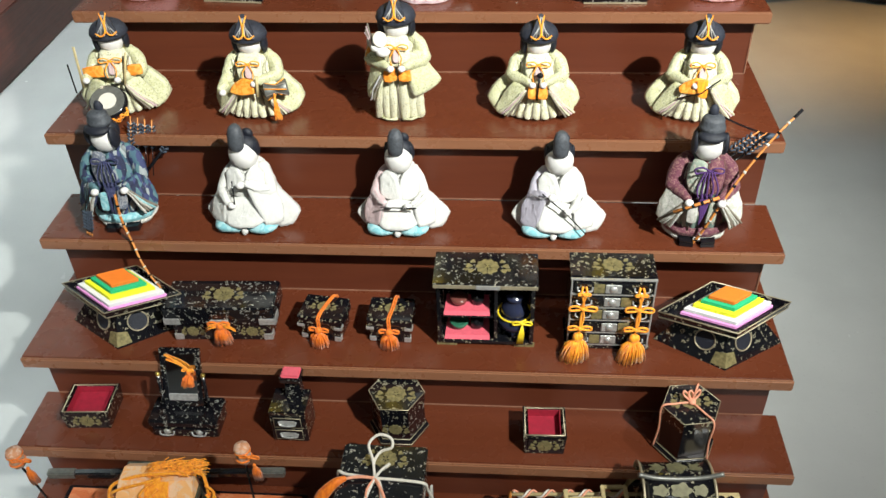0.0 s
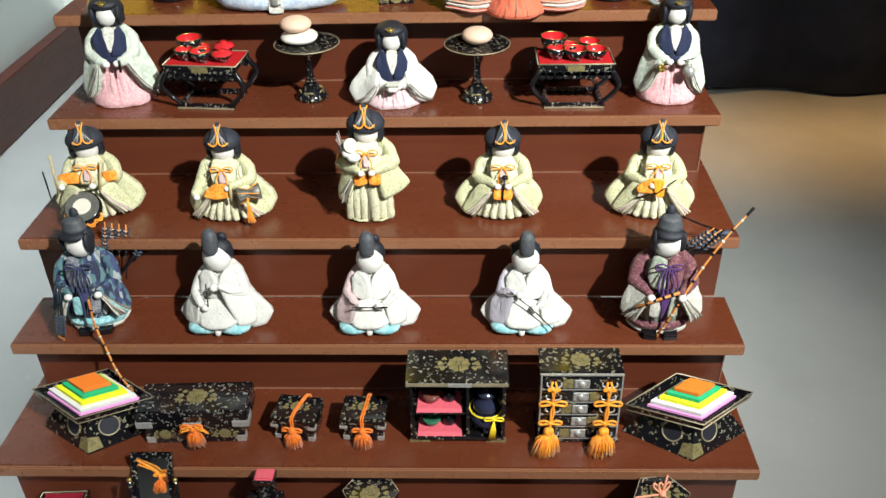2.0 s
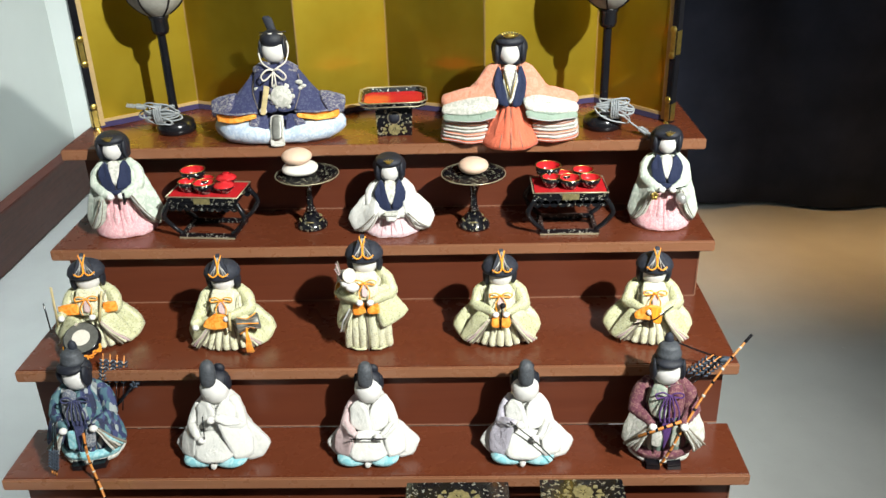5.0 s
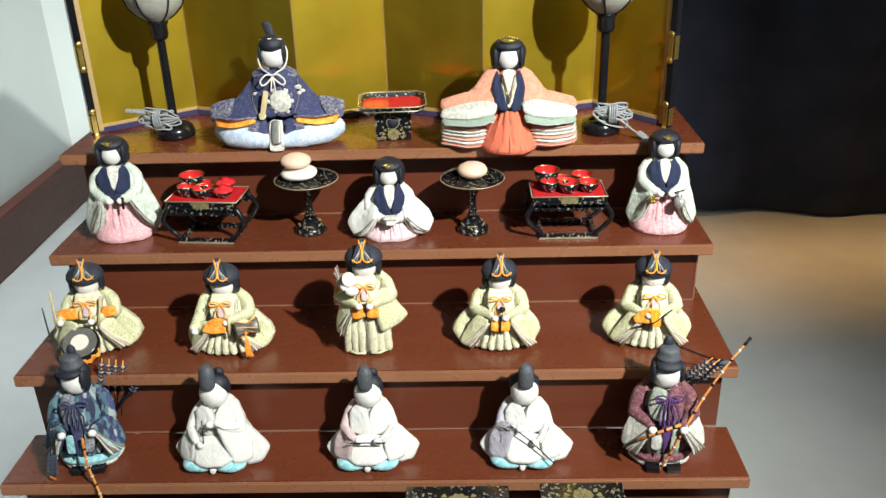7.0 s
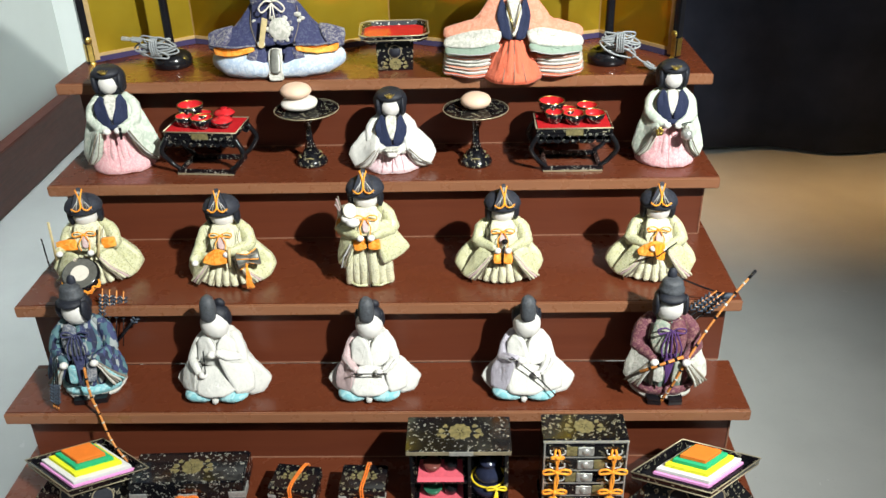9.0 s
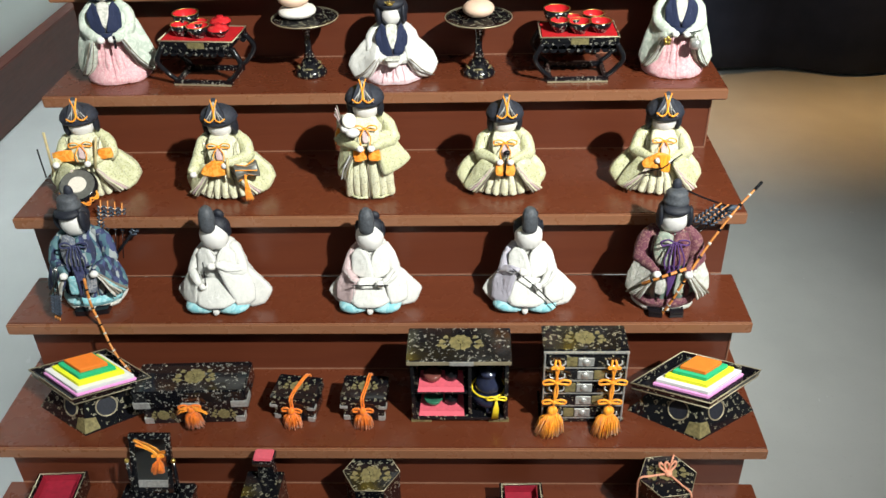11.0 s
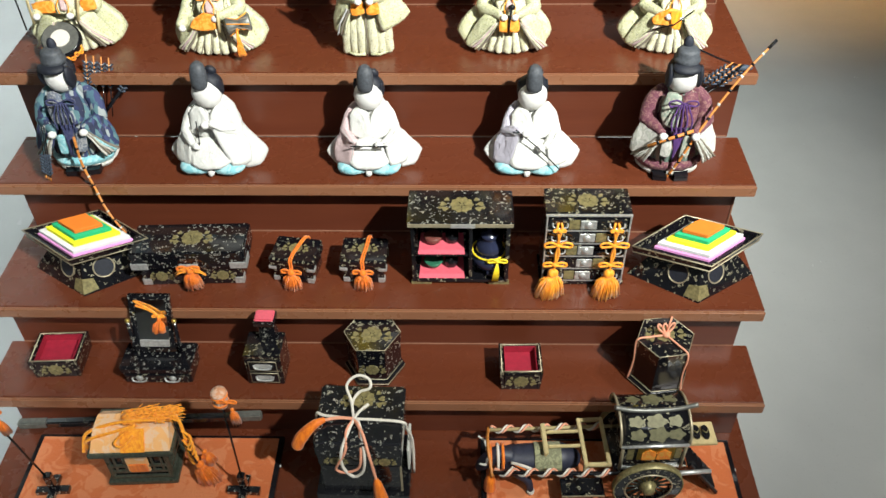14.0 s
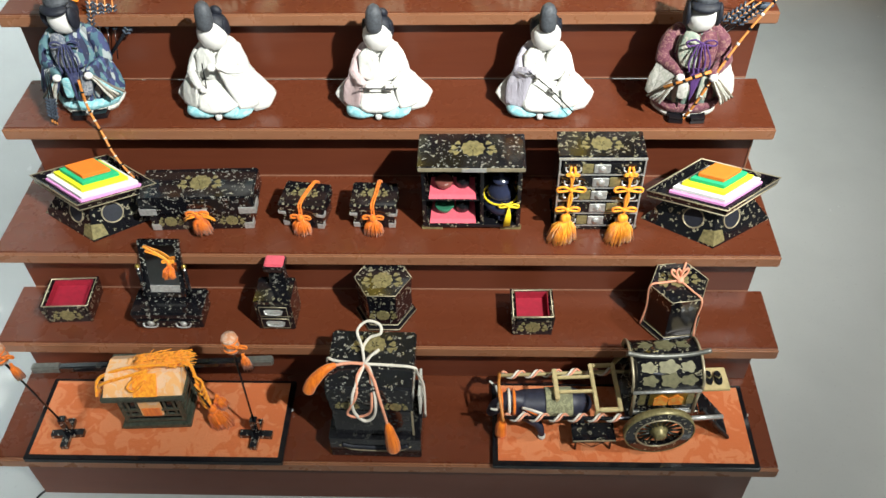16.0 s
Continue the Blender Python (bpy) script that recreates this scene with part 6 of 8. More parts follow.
def long_chest():
    s = thing("long_chest", "long black and gold lacquer chest with orange tassel", "chest", (-0.285, -0.064, TOP[5]), 2)
    w, d = 0.158, 0.062
    body = part("body", solid(box, (0, 0, 0.018), (w, d, 0.036), 0, 0.001), M_LACQUER, s)
    corner_fittings(body, w, d, 0.001, 0.014)
    lid = part("lid", solid(box, (0, 0, 0.0535), (w + 0.02, d + 0.008, 0.035), 0, 0.0025), M_LACQUER_FINE, s, "black lid strewn with small gold curls")
    corner_fittings(lid, w + 0.02, d + 0.008, 0.037, 0.05, 0.026)
    crest("crest", lid, (0.004, 0.0, 0.0712), 0.034)
    for x in (-0.048, 0.048):
        crest("crest", body, (x, -d / 2 - 0.0004, 0.019), 0.02, "-y")
    part("lock_plate", solid(box, (0, -d / 2 - 0.005, 0.041), (0.03, 0.002, 0.014), 0, 0.0008), M_SILVER, s, "silver lock plate")
    bm = bmesh.new()
    bow_knot(bm, (0, -d / 2 - 0.01, 0.043), 0.017, 0.002)
    part("knot", bm, M_ORANGE, s)
    tassel("tassel", s, (0.002, -d / 2 - 0.011, 0.04), 0.032, 0.03, M_ORANGE, (0.002, -0.002), 3, "orange silk tassel")
    rnd = random.Random(2)
    bm = bmesh.new()
    for i in range(24):
        a = rnd.uniform(-0.4, 3.5)
        tube(bm, [(0.002, -d / 2 - 0.012, 0.04), (0.002 + 0.017 * math.cos(a), -d / 2 - 0.014, 0.04 + 0.009 * math.sin(a)), (0.002 + 0.025 * math.cos(a), -d / 2 - 0.013, 0.033 + 0.01 * math.sin(a))], 0.0008, 0, 4)
    part("loose_threads", bm, M_AMBER, s)


long_chest()


def casket(at, turn, lean):
    s = thing("small_casket", "small black and gold lacquer casket tied with orange tassel", "box", at, turn, "small caskets")
    w, d = 0.064, 0.05
    body = part("body", solid(box, (0, 0, 0.0135), (w, d, 0.027), 0, 0.001), M_LACQUER, s)
    corner_fittings(body, w, d, 0.001, 0.011, 0.01)
    lid = part("lid", solid(box, (0, 0, 0.038), (w + 0.008, d + 0.006, 0.0215), 0, 0.002), M_LACQUER, s)
    corner_fittings(lid, w + 0.008, d + 0.006, 0.028, 0.034, 0.012)
    crest("crest", lid, (0, 0.002, 0.0489), 0.022)
    bm = bmesh.new()
    y0 = -d / 2 - 0.0045
    for o in (-0.0018, 0.0018):
        tube(bm, smooth_path([(0.006 + o + lean, d / 2 + 0.004, 0.02), (0.006 + o + lean, d / 2 + 0.004, 0.051), (0.003 + o, 0.0, 0.0512), (o, y0 + 0.003, 0.0505), (o, y0, 0.038), (o, y0 - 0.001, 0.028)]), 0.0015, 0, 7)
    bow_knot(bm, (0, y0 - 0.003, 0.028), 0.016, 0.0018)
    part("cord", bm, M_ORANGE, s, "orange silk cord")
    tassel("tassel", s, (0, y0 - 0.004, 0.028), 0.03, 0.03, M_ORANGE, (0, -0.004), 7 + int(at[0] * 100), "orange silk tassel")


casket((-0.122, -0.064, TOP[5]), -8, 0.006)
casket((-0.013, -0.064, TOP[5]), -2, 0.0)


def pot(name, at, profile, mat, label, squash=1.0):
    return thing(name, label, "pot", at, 0, "tea things", "", solid(lathe, profile, 0, 24, (0, 0, 0), ID, True, squash), mat)


def cabinet():
    at = Vector((0.138, -0.062, TOP[5]))
    s = thing("shelf_cabinet", "open black lacquer shelf cabinet with gold-flecked roof board", "cabinet", at)
    w, d, h = 0.15, 0.064, 0.128
    roof = part("roof_board", solid(box, (0, -0.003, h + 0.005), (w + 0.008, d + 0.014, 0.009), 0, 0.0012), M_LACQUER_FINE, s)
    part("front_line", solid(box, (0, -d / 2 - 0.0105, h + 0.0045), (w + 0.006, 0.0012, 0.006), 0), M_GOLDLINE, roof, "grey-gold front line")
    part("silver_clasp", solid(box, (0.004, -d / 2 - 0.0112, h + 0.0045), (0.036, 0.0016, 0.0065), 0), M_SILVER, roof)
    crest("crest", roof, (0.002, 0.0, h + 0.0097), 0.036)
    for x in (-1, 1):
        part("side", solid(box, (x * (w / 2 - 0.003), 0, h / 2 + 0.003), (0.006, d, h - 0.008), 0, 0.0008), M_LACQUER, s)
    part("back", solid(box, (0, d / 2 - 0.002, h / 2 + 0.003), (w - 0.013, 0.003, h - 0.01), 0), M_BLACK, s)
    part("bottom", solid(box, (0, 0, 0.0085), (w - 0.0125, d - 0.001, 0.006), 0, 0.0006), M_LACQUER, s)
    part("divider", solid(box, (0.016, 0.0, 0.068), (0.005, d - 0.008, 0.112), 0, 0.0006), M_LACQUER, s)
    part("shelf", solid(box, (-0.028, 0.0, 0.06), (0.08, d - 0.008, 0.005), 0, 0.0006), M_LACQUER, s)
    for x in (-1, 1):
        part("foot", solid(prism, [(-0.016, -0.002), (0.016, -0.002), (0.016, 0.002), (-0.016, 0.002)], 0, 0.006, 0, Matrix.Translation((x * (w / 2 - 0.014), -d / 2 + 0.004, 0.0))), M_GOLD, s)
        part("foot", solid(box, (x * (w / 2 - 0.006), d / 2 - 0.01, 0.003), (0.01, 0.012, 0.006), 0), M_GOLD, s)
    for z, tall in ((0.063, 0.016), (0.012, 0.016)):
        thing("display_pad", "pink cloth pad on a black shelf", "pad", at + Vector((-0.029, -0.003, z)), 0, "pink pads", "",
              solid(prism, [(-0.036, -0.026), (0.036, -0.026), (0.034, 0.02), (-0.034, 0.02)], 0.0, 0.004, 0, ID, [(-0.035, -0.02), (0.035, -0.02), (0.033, 0.02), (-0.033, 0.02)]), M_PINKPAD)
    z1, z0 = TOP[5] + 0.0672, TOP[5] + 0.0162
    pot("tea_bowl", (at.x - 0.042, at.y - 0.004, z1), [(0.007, 0), (0.012, 0.004), (0.0145, 0.012), (0.0125, 0.014), (0.003, 0.015)], plain("brown_glaze", (0.16, 0.05, 0.04), 0.2), "small brown tea bowl on pink pad")
    pot("tea_caddy", (at.x - 0.013, at.y - 0.002, z1), [(0.008, 0), (0.01, 0.004), (0.01, 0.014), (0.006, 0.018), (0.002, 0.019)], M_BLACK, "small black lacquer tea caddy on pink pad")
    pot("tea_bowl", (at.x - 0.042, at.y - 0.004, z0), [(0.006, 0), (0.01, 0.003), (0.0155, 0.013), (0.014, 0.014), (0.004, 0.009)], plain("green_glaze", (0.03, 0.14, 0.08), 0.2), "small green tea bowl on pink pad")
    pot("tea_caddy", (at.x - 0.014, at.y - 0.002, z0), [(0.008, 0), (0.0105, 0.004), (0.0105, 0.014), (0.006, 0.02), (0.002, 0.021)], M_BLACK, "small black lacquer tea caddy on pink pad")
    k = thing("water_kettle", "dark indigo kettle with yellow cord on a brazier", "kettle", at + Vector((0.045, -0.004, 0.0117)), 0)
    part("brazier", solid(lathe, [(0.014, 0.0), (0.016, 0.006), (0.027, 0.02), (0.0285, 0.03), (0.026, 0.036), (0.02, 0.038)], 0, 28), M_JARBLUE, k)
    part("pot", solid(lathe, [(0.019, 0.037), (0.0215, 0.046), (0.019, 0.056), (0.013, 0.063), (0.0125, 0.068), (0.015, 0.07), (0.013, 0.074), (0.004, 0.077), (0.004, 0.082), (0.001, 0.083)], 0, 28), M_JARBLUE, k)
    for a in (-90, 30, 150):
        part("leg", solid(lathe, [(0.003, 0.0), (0.005, 0.008), (0.003, 0.012)], 0, 10, (0.02 * math.cos(radians(a)), 0.02 * math.sin(radians(a)), 0.0)), M_JARBLUE, k)
    bm = bmesh.new()
    tube(bm, smooth_path([(0.026 * math.cos(i * 0.5236), 0.026 * math.sin(i * 0.5236), 0.04) for i in range(13)], 3), 0.0016, 0, 7)
    bow_knot(bm, (0.012, -0.03, 0.041), 0.015, 0.0016)
    for i in range(7):
        tube(bm, [(0.012, -0.031, 0.04), (0.011 + 0.0012 * (i - 3), -0.0335, 0.022), (0.009 + 0.0014 * (i - 3), -0.034, 0.003)], 0.0012, 0, 5)
    part("cord", bm, M_YELLOWCORD, k, "yellow silk cord")


cabinet()


def drawer_chest():
    s = thing("drawer_chest", "tall black lacquer drawer chest with silver fittings and tassels", "chest", (0.328, -0.06, TOP[5]), 0)
    w, d, h = 0.127, 0.06, 0.145
    body = part("body", solid(box, (0, 0.001, h / 2), (w, d - 0.002, h), 0, 0.0012), M_LACQUER, s)
    crest("crest", body, (0, 0, h + 0.0003), 0.032)
    rows = 5
    dh = (h - 0.016) / rows
    for i in range(rows):
        z = 0.01 + dh * (i + 0.5)
        dr = part("drawer", solid(box, (0, -d / 2 - 0.0012, z), (w - 0.012, 0.0045, dh - 0.0035), 0, 0.0008), M_LACQUER, s)
        bm = bmesh.new()
        box(bm, (0, -d / 2 - 0.0042, z), (0.024, 0.002, dh - 0.009), 0, 0.002)
        lathe(bm, [(0.0065, 0), (0.005, 0.002), (0.001, 0.003)], 0, 14, (0, 0, 0), Matrix.Translation((0, -d / 2 - 0.005, z)) @ pose(0, 0, 0, 90, 0, 0))
        part("lock_plate", bm, M_SILVER, dr, "chased silver lock plate")
        part("gold_panel", solid(box, ((0.021 if i % 2 else -0.021), -d / 2 - 0.0038, z), (0.016, 0.0014, dh - 0.008), 0, 0.0005), M_GOLD, dr, "dull gold panel")
        for x in (-0.042, 0.042):
            part("handle", solid(tube, smooth_path([(x - 0.011, -d / 2 - 0.0042, z + 0.003), (x - 0.01, -d / 2 - 0.007, z - 0.002), (x, -d / 2 - 0.0078, z - 0.004), (x + 0.01, -d / 2 - 0.007, z - 0.002), (x + 0.011, -d / 2 - 0.0042, z + 0.003)]), 0.0013, 0, 6), M_SILVER, dr, "silver drop handle")
        part("rail", solid(box, (0, -d / 2 - 0.001, 0.01 + dh * i), (w - 0.004, 0.0032, 0.0026), 0), M_SILVER, body, "silver edge strip")
    part("rail", solid(box, (0, -d / 2 - 0.001, h - 0.003), (w, 0.0034, 0.0026), 0), M_SILVER, body, "silver edge strip")
    for x in (-1, 1):
        part("post", solid(box, (x * (w / 2 - 0.002), -d / 2 - 0.0012, h / 2), (0.0026, 0.0038, h - 0.008), 0, 0.0006), M_SILVER, body, "silver corner strip")
    part("plinth", solid(box, (0, 0.0, 0.004), (w + 0.004, d + 0.004, 0.008), 0, 0.001), M_LACQUER, body, "black lacquer plinth")
    for x, sway, seed in ((-0.043, -0.006, 21), (0.041, -0.004, 22)):
        bm = bmesh.new()
        y = -d / 2 - 0.0105
        for o in (-0.0022, 0.0022):
            tube(bm, smooth_path([(x + o, -d / 2 - 0.005, h - 0.014), (x + o * 1.6, y, h - 0.022), (x - o * 0.4, y - 0.001, h - 0.048), (x + o, y - 0.001, h - 0.07), (x + sway * 0.4, y - 0.002, h - 0.095), (x + sway, y - 0.003, 0.03)]), 0.002, 0, 7)
        bow_knot(bm, (x, y - 0.002, h - 0.024), 0.009, 0.0017)
        bow_knot(bm, (x, y - 0.002, h - 0.053), 0.021, 0.0019)
        bow_knot(bm, (x + sway * 0.4, y - 0.003, h - 0.092), 0.018, 0.0019)
        part("cord", bm, M_AMBER, s, "orange silk cord with bows")
        tassel("tassel", s, (x + sway, y - 0.004, 0.036), 0.036, 0.036, M_AMBER, (sway * 1.6, -0.012), seed, "orange silk tassel")
        tassel("tassel", s, (x + sway + 0.004, y - 0.004, 0.037), 0.035, 0.032, M_AMBER, (sway * 0.2, -0.01), seed + 9, "orange silk tassel")


drawer_chest()

# ---- sixth step ----


def open_box(at, turn, w, d, h):
    s = thing("open_box", "square black and gold lacquer box lined in crimson", "box", at, turn, "open lacquer boxes")
    for x in (-1, 1):
        part("side", solid(prism, [(x * w / 2 * 0.9, -d / 2), (x * w / 2 * 0.9, d / 2), (x * (w / 2 * 0.9 - 0.004), d / 2), (x * (w / 2 * 0.9 - 0.004), -d / 2)], 0, h, 0, ID, [(x * w / 2, -d / 2), (x * w / 2, d / 2), (x * (w / 2 - 0.006), d / 2), (x * (w / 2 - 0.006), -d / 2)]), M_LACQUER, s)
    for y in (-1, 1):
        side = part("side", solid(box, (0, y * (d / 2 - 0.0025), h / 2), (w * 0.9 - 0.009, 0.005, h - 0.001), 0, 0.0004), M_LACQUER, s)
        if y < 0:
            crest("crest", side, (0, -d / 2 - 0.0004, h * 0.48), 0.024, "-y")
    part("base", solid(box, (0, 0, 0.003), (w * 0.88, d - 0.011, 0.006), 0), M_BLACK, s)
    part("lining", boxes(((0, 0, h * 0.62), (w * 0.9 - 0.012, d - 0.011, 0.0012)), ((0, d / 2 - 0.0058, h * 0.8), (w * 0.9 - 0.01, 0.001, h * 0.36)), ((-w * 0.45 + 0.0055, 0, h * 0.8), (0.001, d - 0.012, h * 0.36)), ((w * 0.45 - 0.0055, 0, h * 0.8), (0.001, d - 0.012, h * 0.36))), M_CRIMSON, s, "crimson lining")
    bm = bmesh.new()
    q = 0.003
    tube(bm, [(-w / 2 + q, -d / 2 + q, h), (w / 2 - q, -d / 2 + q, h), (w / 2 - q, d / 2 - q, h), (-w / 2 + q, d / 2 - q, h), (-w / 2 + q, -d / 2 + q, h)], 0.0013, 0, 6)
    part("gold_rim", bm, M_GOLDLINE, s, "gold-grey rim")
    for x in (-1, 1):
        for y in (-1, 1):
            part("foot", solid(box, (x * w * 0.36, y * (d / 2 - 0.008), 0.0012), (0.012, 0.01, 0.0024), 0), M_LACQUER, s)


open_box((-0.5, -0.168, TOP[6]), 3, 0.078, 0.064, 0.036)
open_box((0.232, -0.188, TOP[6]), 1, 0.066, 0.06, 0.04)


def mirror_stand():
    s = thing("mirror_stand", "black lacquer dressing mirror tilted on a drawer base", "mirror", (-0.335, -0.184, TOP[6]), 0)
    w, d = 0.112, 0.056
    base = part("base", solid(box, (0, 0, 0.011), (w - 0.006, d - 0.006, 0.022), 0, 0.001), M_LACQUER, s)
    part("top_board", solid(box, (0, 0, 0.0295), (w, d, 0.0145), 0, 0.003), M_LACQUER_FINE, s)
    part("drawer", solid(box, (0, -d / 2 + 0.002, 0.011), (w - 0.014, 0.003, 0.015), 0), M_LACQUER, base)
    for x in (-0.028, 0.024):
        part("handle", solid(tube, smooth_path([(x - 0.012, -d / 2 + 0.0, 0.014), (x - 0.008, -d / 2 - 0.003, 0.009), (x + 0.008, -d / 2 - 0.003, 0.009), (x + 0.012, -d / 2, 0.014)]), 0.0014, 0, 6), M_SILVER, base)
        part("rosette", solid(lathe, [(0.006, 0), (0.004, 0.002), (0.001, 0.003)], 0, 12, (0, 0, 0), Matrix.Translation((x, -d / 2 + 0.0006, 0.0125)) @ pose(0, 0, 0, 90, 0, 0)), M_SILVER, base)
    for x in (-1, 1):
        part("arm", solid(tube, [(x * 0.036, 0.002, 0.034), (x * 0.036, 0.012, 0.1)], 0.003, 0, 8), M_LACQUER_FINE, s)
        part("arm_knob", solid(ellipsoid, (x * 0.036, 0.012, 0.102), (0.004, 0.004, 0.004), 0, 10, 8), M_GILT, s)
        part("arm_foot", solid(box, (x * 0.036, -0.004, 0.0385), (0.008, 0.034, 0.005), 0, 0.0015), M_LACQUER_FINE, s)
    tilt = pose(-0.003, 0.005, 0.041, -20, 0, 0)
    frame_part = part("mirror_frame", boxes(((0, 0, 0.004), (0.064, 0.007, 0.008)), ((0, 0, 0.094), (0.064, 0.007, 0.008)), ((-0.028, 0, 0.049), (0.008, 0.007, 0.0815)), ((0.028, 0, 0.049), (0.008, 0.007, 0.0815))), M_LACQUER_FINE, s, "black and gold mirror frame")
    frame_part.matrix_local = tilt
    part("glass", boxes(((0, -0.001, 0.049), (0.0478, 0.002, 0.0815))), M_MIRROR, frame_part, "mirror glass")
    part("backing", boxes(((0, 0.0025, 0.049), (0.0478, 0.003, 0.0815))), M_BLACK, frame_part)
    bm = bmesh.new()
    tube(bm, smooth_path([(-0.024, -0.0035, 0.088), (-0.004, -0.006, 0.078), (0.008, -0.007, 0.07), (0.014, -0.007, 0.062)]), 0.0016, 0, 7)
    tube(bm, smooth_path([(-0.022, -0.0035, 0.08), (-0.002, -0.006, 0.074), (0.012, -0.007, 0.066)]), 0.0016, 0, 7)
    bow_knot(bm, (0.013, -0.008, 0.064), 0.009, 0.0015)
    part("cord", bm, M_AMBER, frame_part, "orange silk cord")
    # pale strip added for the bright reflection along the bottom of the glass
    part("glass_reflection", boxes(((0, -0.0028, 0.0145), (0.046, 0.0016, 0.011))), M_SILVER, frame_part, "pale strip in place of a reflection in the glass")
    tassel("tassel", frame_part, (0.014, -0.008, 0.06), 0.02, 0.019, M_ORANGE, (0, -0.006), 31, "orange silk tassel")


mirror_stand()


def pillow_box():
    s = thing("sewing_box", "small black lacquer drawer box with raised pink pad", "box", (-0.164, -0.185, TOP[6]), -1)
    w, d, h = 0.057, 0.052, 0.066
    body = part("body", solid(box, (0, 0, h / 2), (w, d, h), 0, 0.0015), M_LACQUER, s)
    for i in range(2):
        z = 0.018 + 0.027 * i
        dr = part("drawer", solid(box, (0, -d / 2 - 0.0008, z), (w - 0.012, 0.003, 0.022), 0, 0.0008), M_BLACK, s)
        part("drawer_line", solid(tube, [(-w / 2 + 0.007, -d / 2 - 0.0022, z - 0.0105), (w / 2 - 0.007, -d / 2 - 0.0022, z - 0.0105), (w / 2 - 0.007, -d / 2 - 0.0022, z + 0.0105), (-w / 2 + 0.007, -d / 2 - 0.0022, z + 0.0105), (-w / 2 + 0.007, -d / 2 - 0.0022, z - 0.0105)], 0.0008, 0, 5), M_GOLDLINE, dr)
        part("handle", solid(tube, smooth_path([(-0.014, -d / 2 - 0.002, z + 0.003), (-0.01, -d / 2 - 0.005, z - 0.003), (0.01, -d / 2 - 0.005, z - 0.003), (0.014, -d / 2 - 0.002, z + 0.003)]), 0.0015, 0, 6), M_SILVER, dr)
        part("handle_plate", solid(box, (0, -d / 2 - 0.0028, z + 0.001), (0.024, 0.0012, 0.009), 0, 0.0005), M_SILVER, dr)
    part("column", solid(prism, [(-0.014, -0.007), (0.014, -0.007), (0.014, 0.007), (-0.014, 0.007)], h - 0.0005, 0.104, 0, Matrix.Translation((0.006, 0.014, 0)), [(-0.011, -0.006), (0.011, -0.006), (0.011, 0.006), (-0.011, 0.006)]), M_LACQUER_FINE, s)
    part("pad_box", solid(box, (0.006, 0.012, 0.109), (0.032, 0.026, 0.01), 0, 0.001), M_LACQUER_FINE, s)
    part("pad", solid(box, (0.006, 0.012, 0.116), (0.029, 0.023, 0.005), 0, 0.002), M_PINKPAD, s, "pink cloth pad")


pillow_box()


def hex_bucket(at, turn, tied):
    s = thing("hexagonal_box", "black and gold hexagonal lacquer box" + (" tied with salmon cord" if tied else " with lid"), "box", at, turn, "hexagonal boxes")
    r, h = (0.043, 0.093) if tied else (0.043, 0.08)
    hexa = ngon(r, 6)
    part("plinth", solid(prism, ngon(r * 1.1, 6), 0.0, 0.007), M_BLACK, s)
    body = part("body", solid(prism, ngon(r * 0.98, 6), 0.0072, h * 0.74), M_LACQUER_FINE if not tied else M_BLACK, s)
    lid = part("lid", solid(prism, hexa, h * 0.74 + 0.0004, h, 0, ID, [(x * 1.02, y * 1.02) for x, y in hexa]), M_LACQUER, s)
    for z, k in ((0.004, 1.105), (0.011, 1.0), (h, 1.02)):
        part("gold_line", solid(tube, [(x * k, y * k, z) for x, y in hexa + hexa[:1]], 0.0007, 0, 5), M_GOLDLINE, s)
    crest("crest", lid, (0.0, -0.006 if not tied else 0.006, h + 0.0003), 0.032)
    if not tied:
        crest("crest", body, (0, -r * 0.98 * 0.866 - 0.0003, h * 0.42), 0.022, "-y")
    if tied:
        bm = bmesh.new()
        for a in (-60, 60, 180):
            c, q = math.cos(radians(a)), math.sin(radians(a))
            tube(bm, smooth_path([(0, 0, h + 0.004), (c * r * 0.6, q * r * 0.6, h + 0.003), (c * r * 1.03, q * r * 1.03, h - 0.002), (c * r * 1.0, q * r * 1.0, h * 0.5), (c * r * 1.1, q * r * 1.1, 0.004)]), 0.0017, 0, 7)
        for a in (40, 100, 150):
            c, q = math.cos(radians(a)) * 0.5, 0.4
            tube(bm, smooth_path([(0, 0, h + 0.004), (c * 0.02 - 0.004, q * 0.01, h + 0.016), (c * 0.028, q * 0.016, h + 0.022), (c * 0.02 + 0.004, q * 0.014, h + 0.014), (0, 0, h + 0.004)]), 0.0017, 0, 7)
        ellipsoid(bm, (0, 0, h + 0.005), (0.006, 0.006, 0.005), 0, 12, 8)
        part("cord", bm, M_PINKCORD, s, "salmon cord tied in a bow")


hex_bucket((0.003, -0.172, TOP[6]), 0, False)
hex_bucket((0.447, -0.19, TOP[6]), 8, True)

# ---- seventh step ----


def display_mat(x0, x1, group):
    s = thing("display_board", "black lacquer board covered in orange cloth", "display board", ((x0 + x1) / 2, -0.309, TOP[7]), 0, group)
    w, d = x1 - x0, 0.136
    part("board", solid(box, (0, -0.001, 0.005), (w + 0.016, d + 0.014, 0.01), 0, 0.0012), M_BLACK, s)
    part("cloth", solid(box, (0, 0, 0.011), (w, d, 0.002), 0, 0.0006), M_MAT, s, "orange brocade cloth")
    for x in (-1, 1):
        part("stud", solid(ellipsoid, (x * (w / 2 + 0.0085), 0.02, 0.006), (0.002, 0.003, 0.003), 0, 10, 6), M_SILVER, s)


display_mat(-0.54, -0.155, "display boards")
display_mat(0.18, 0.562, "display boards")
BOARD = TOP[7] + 0.012


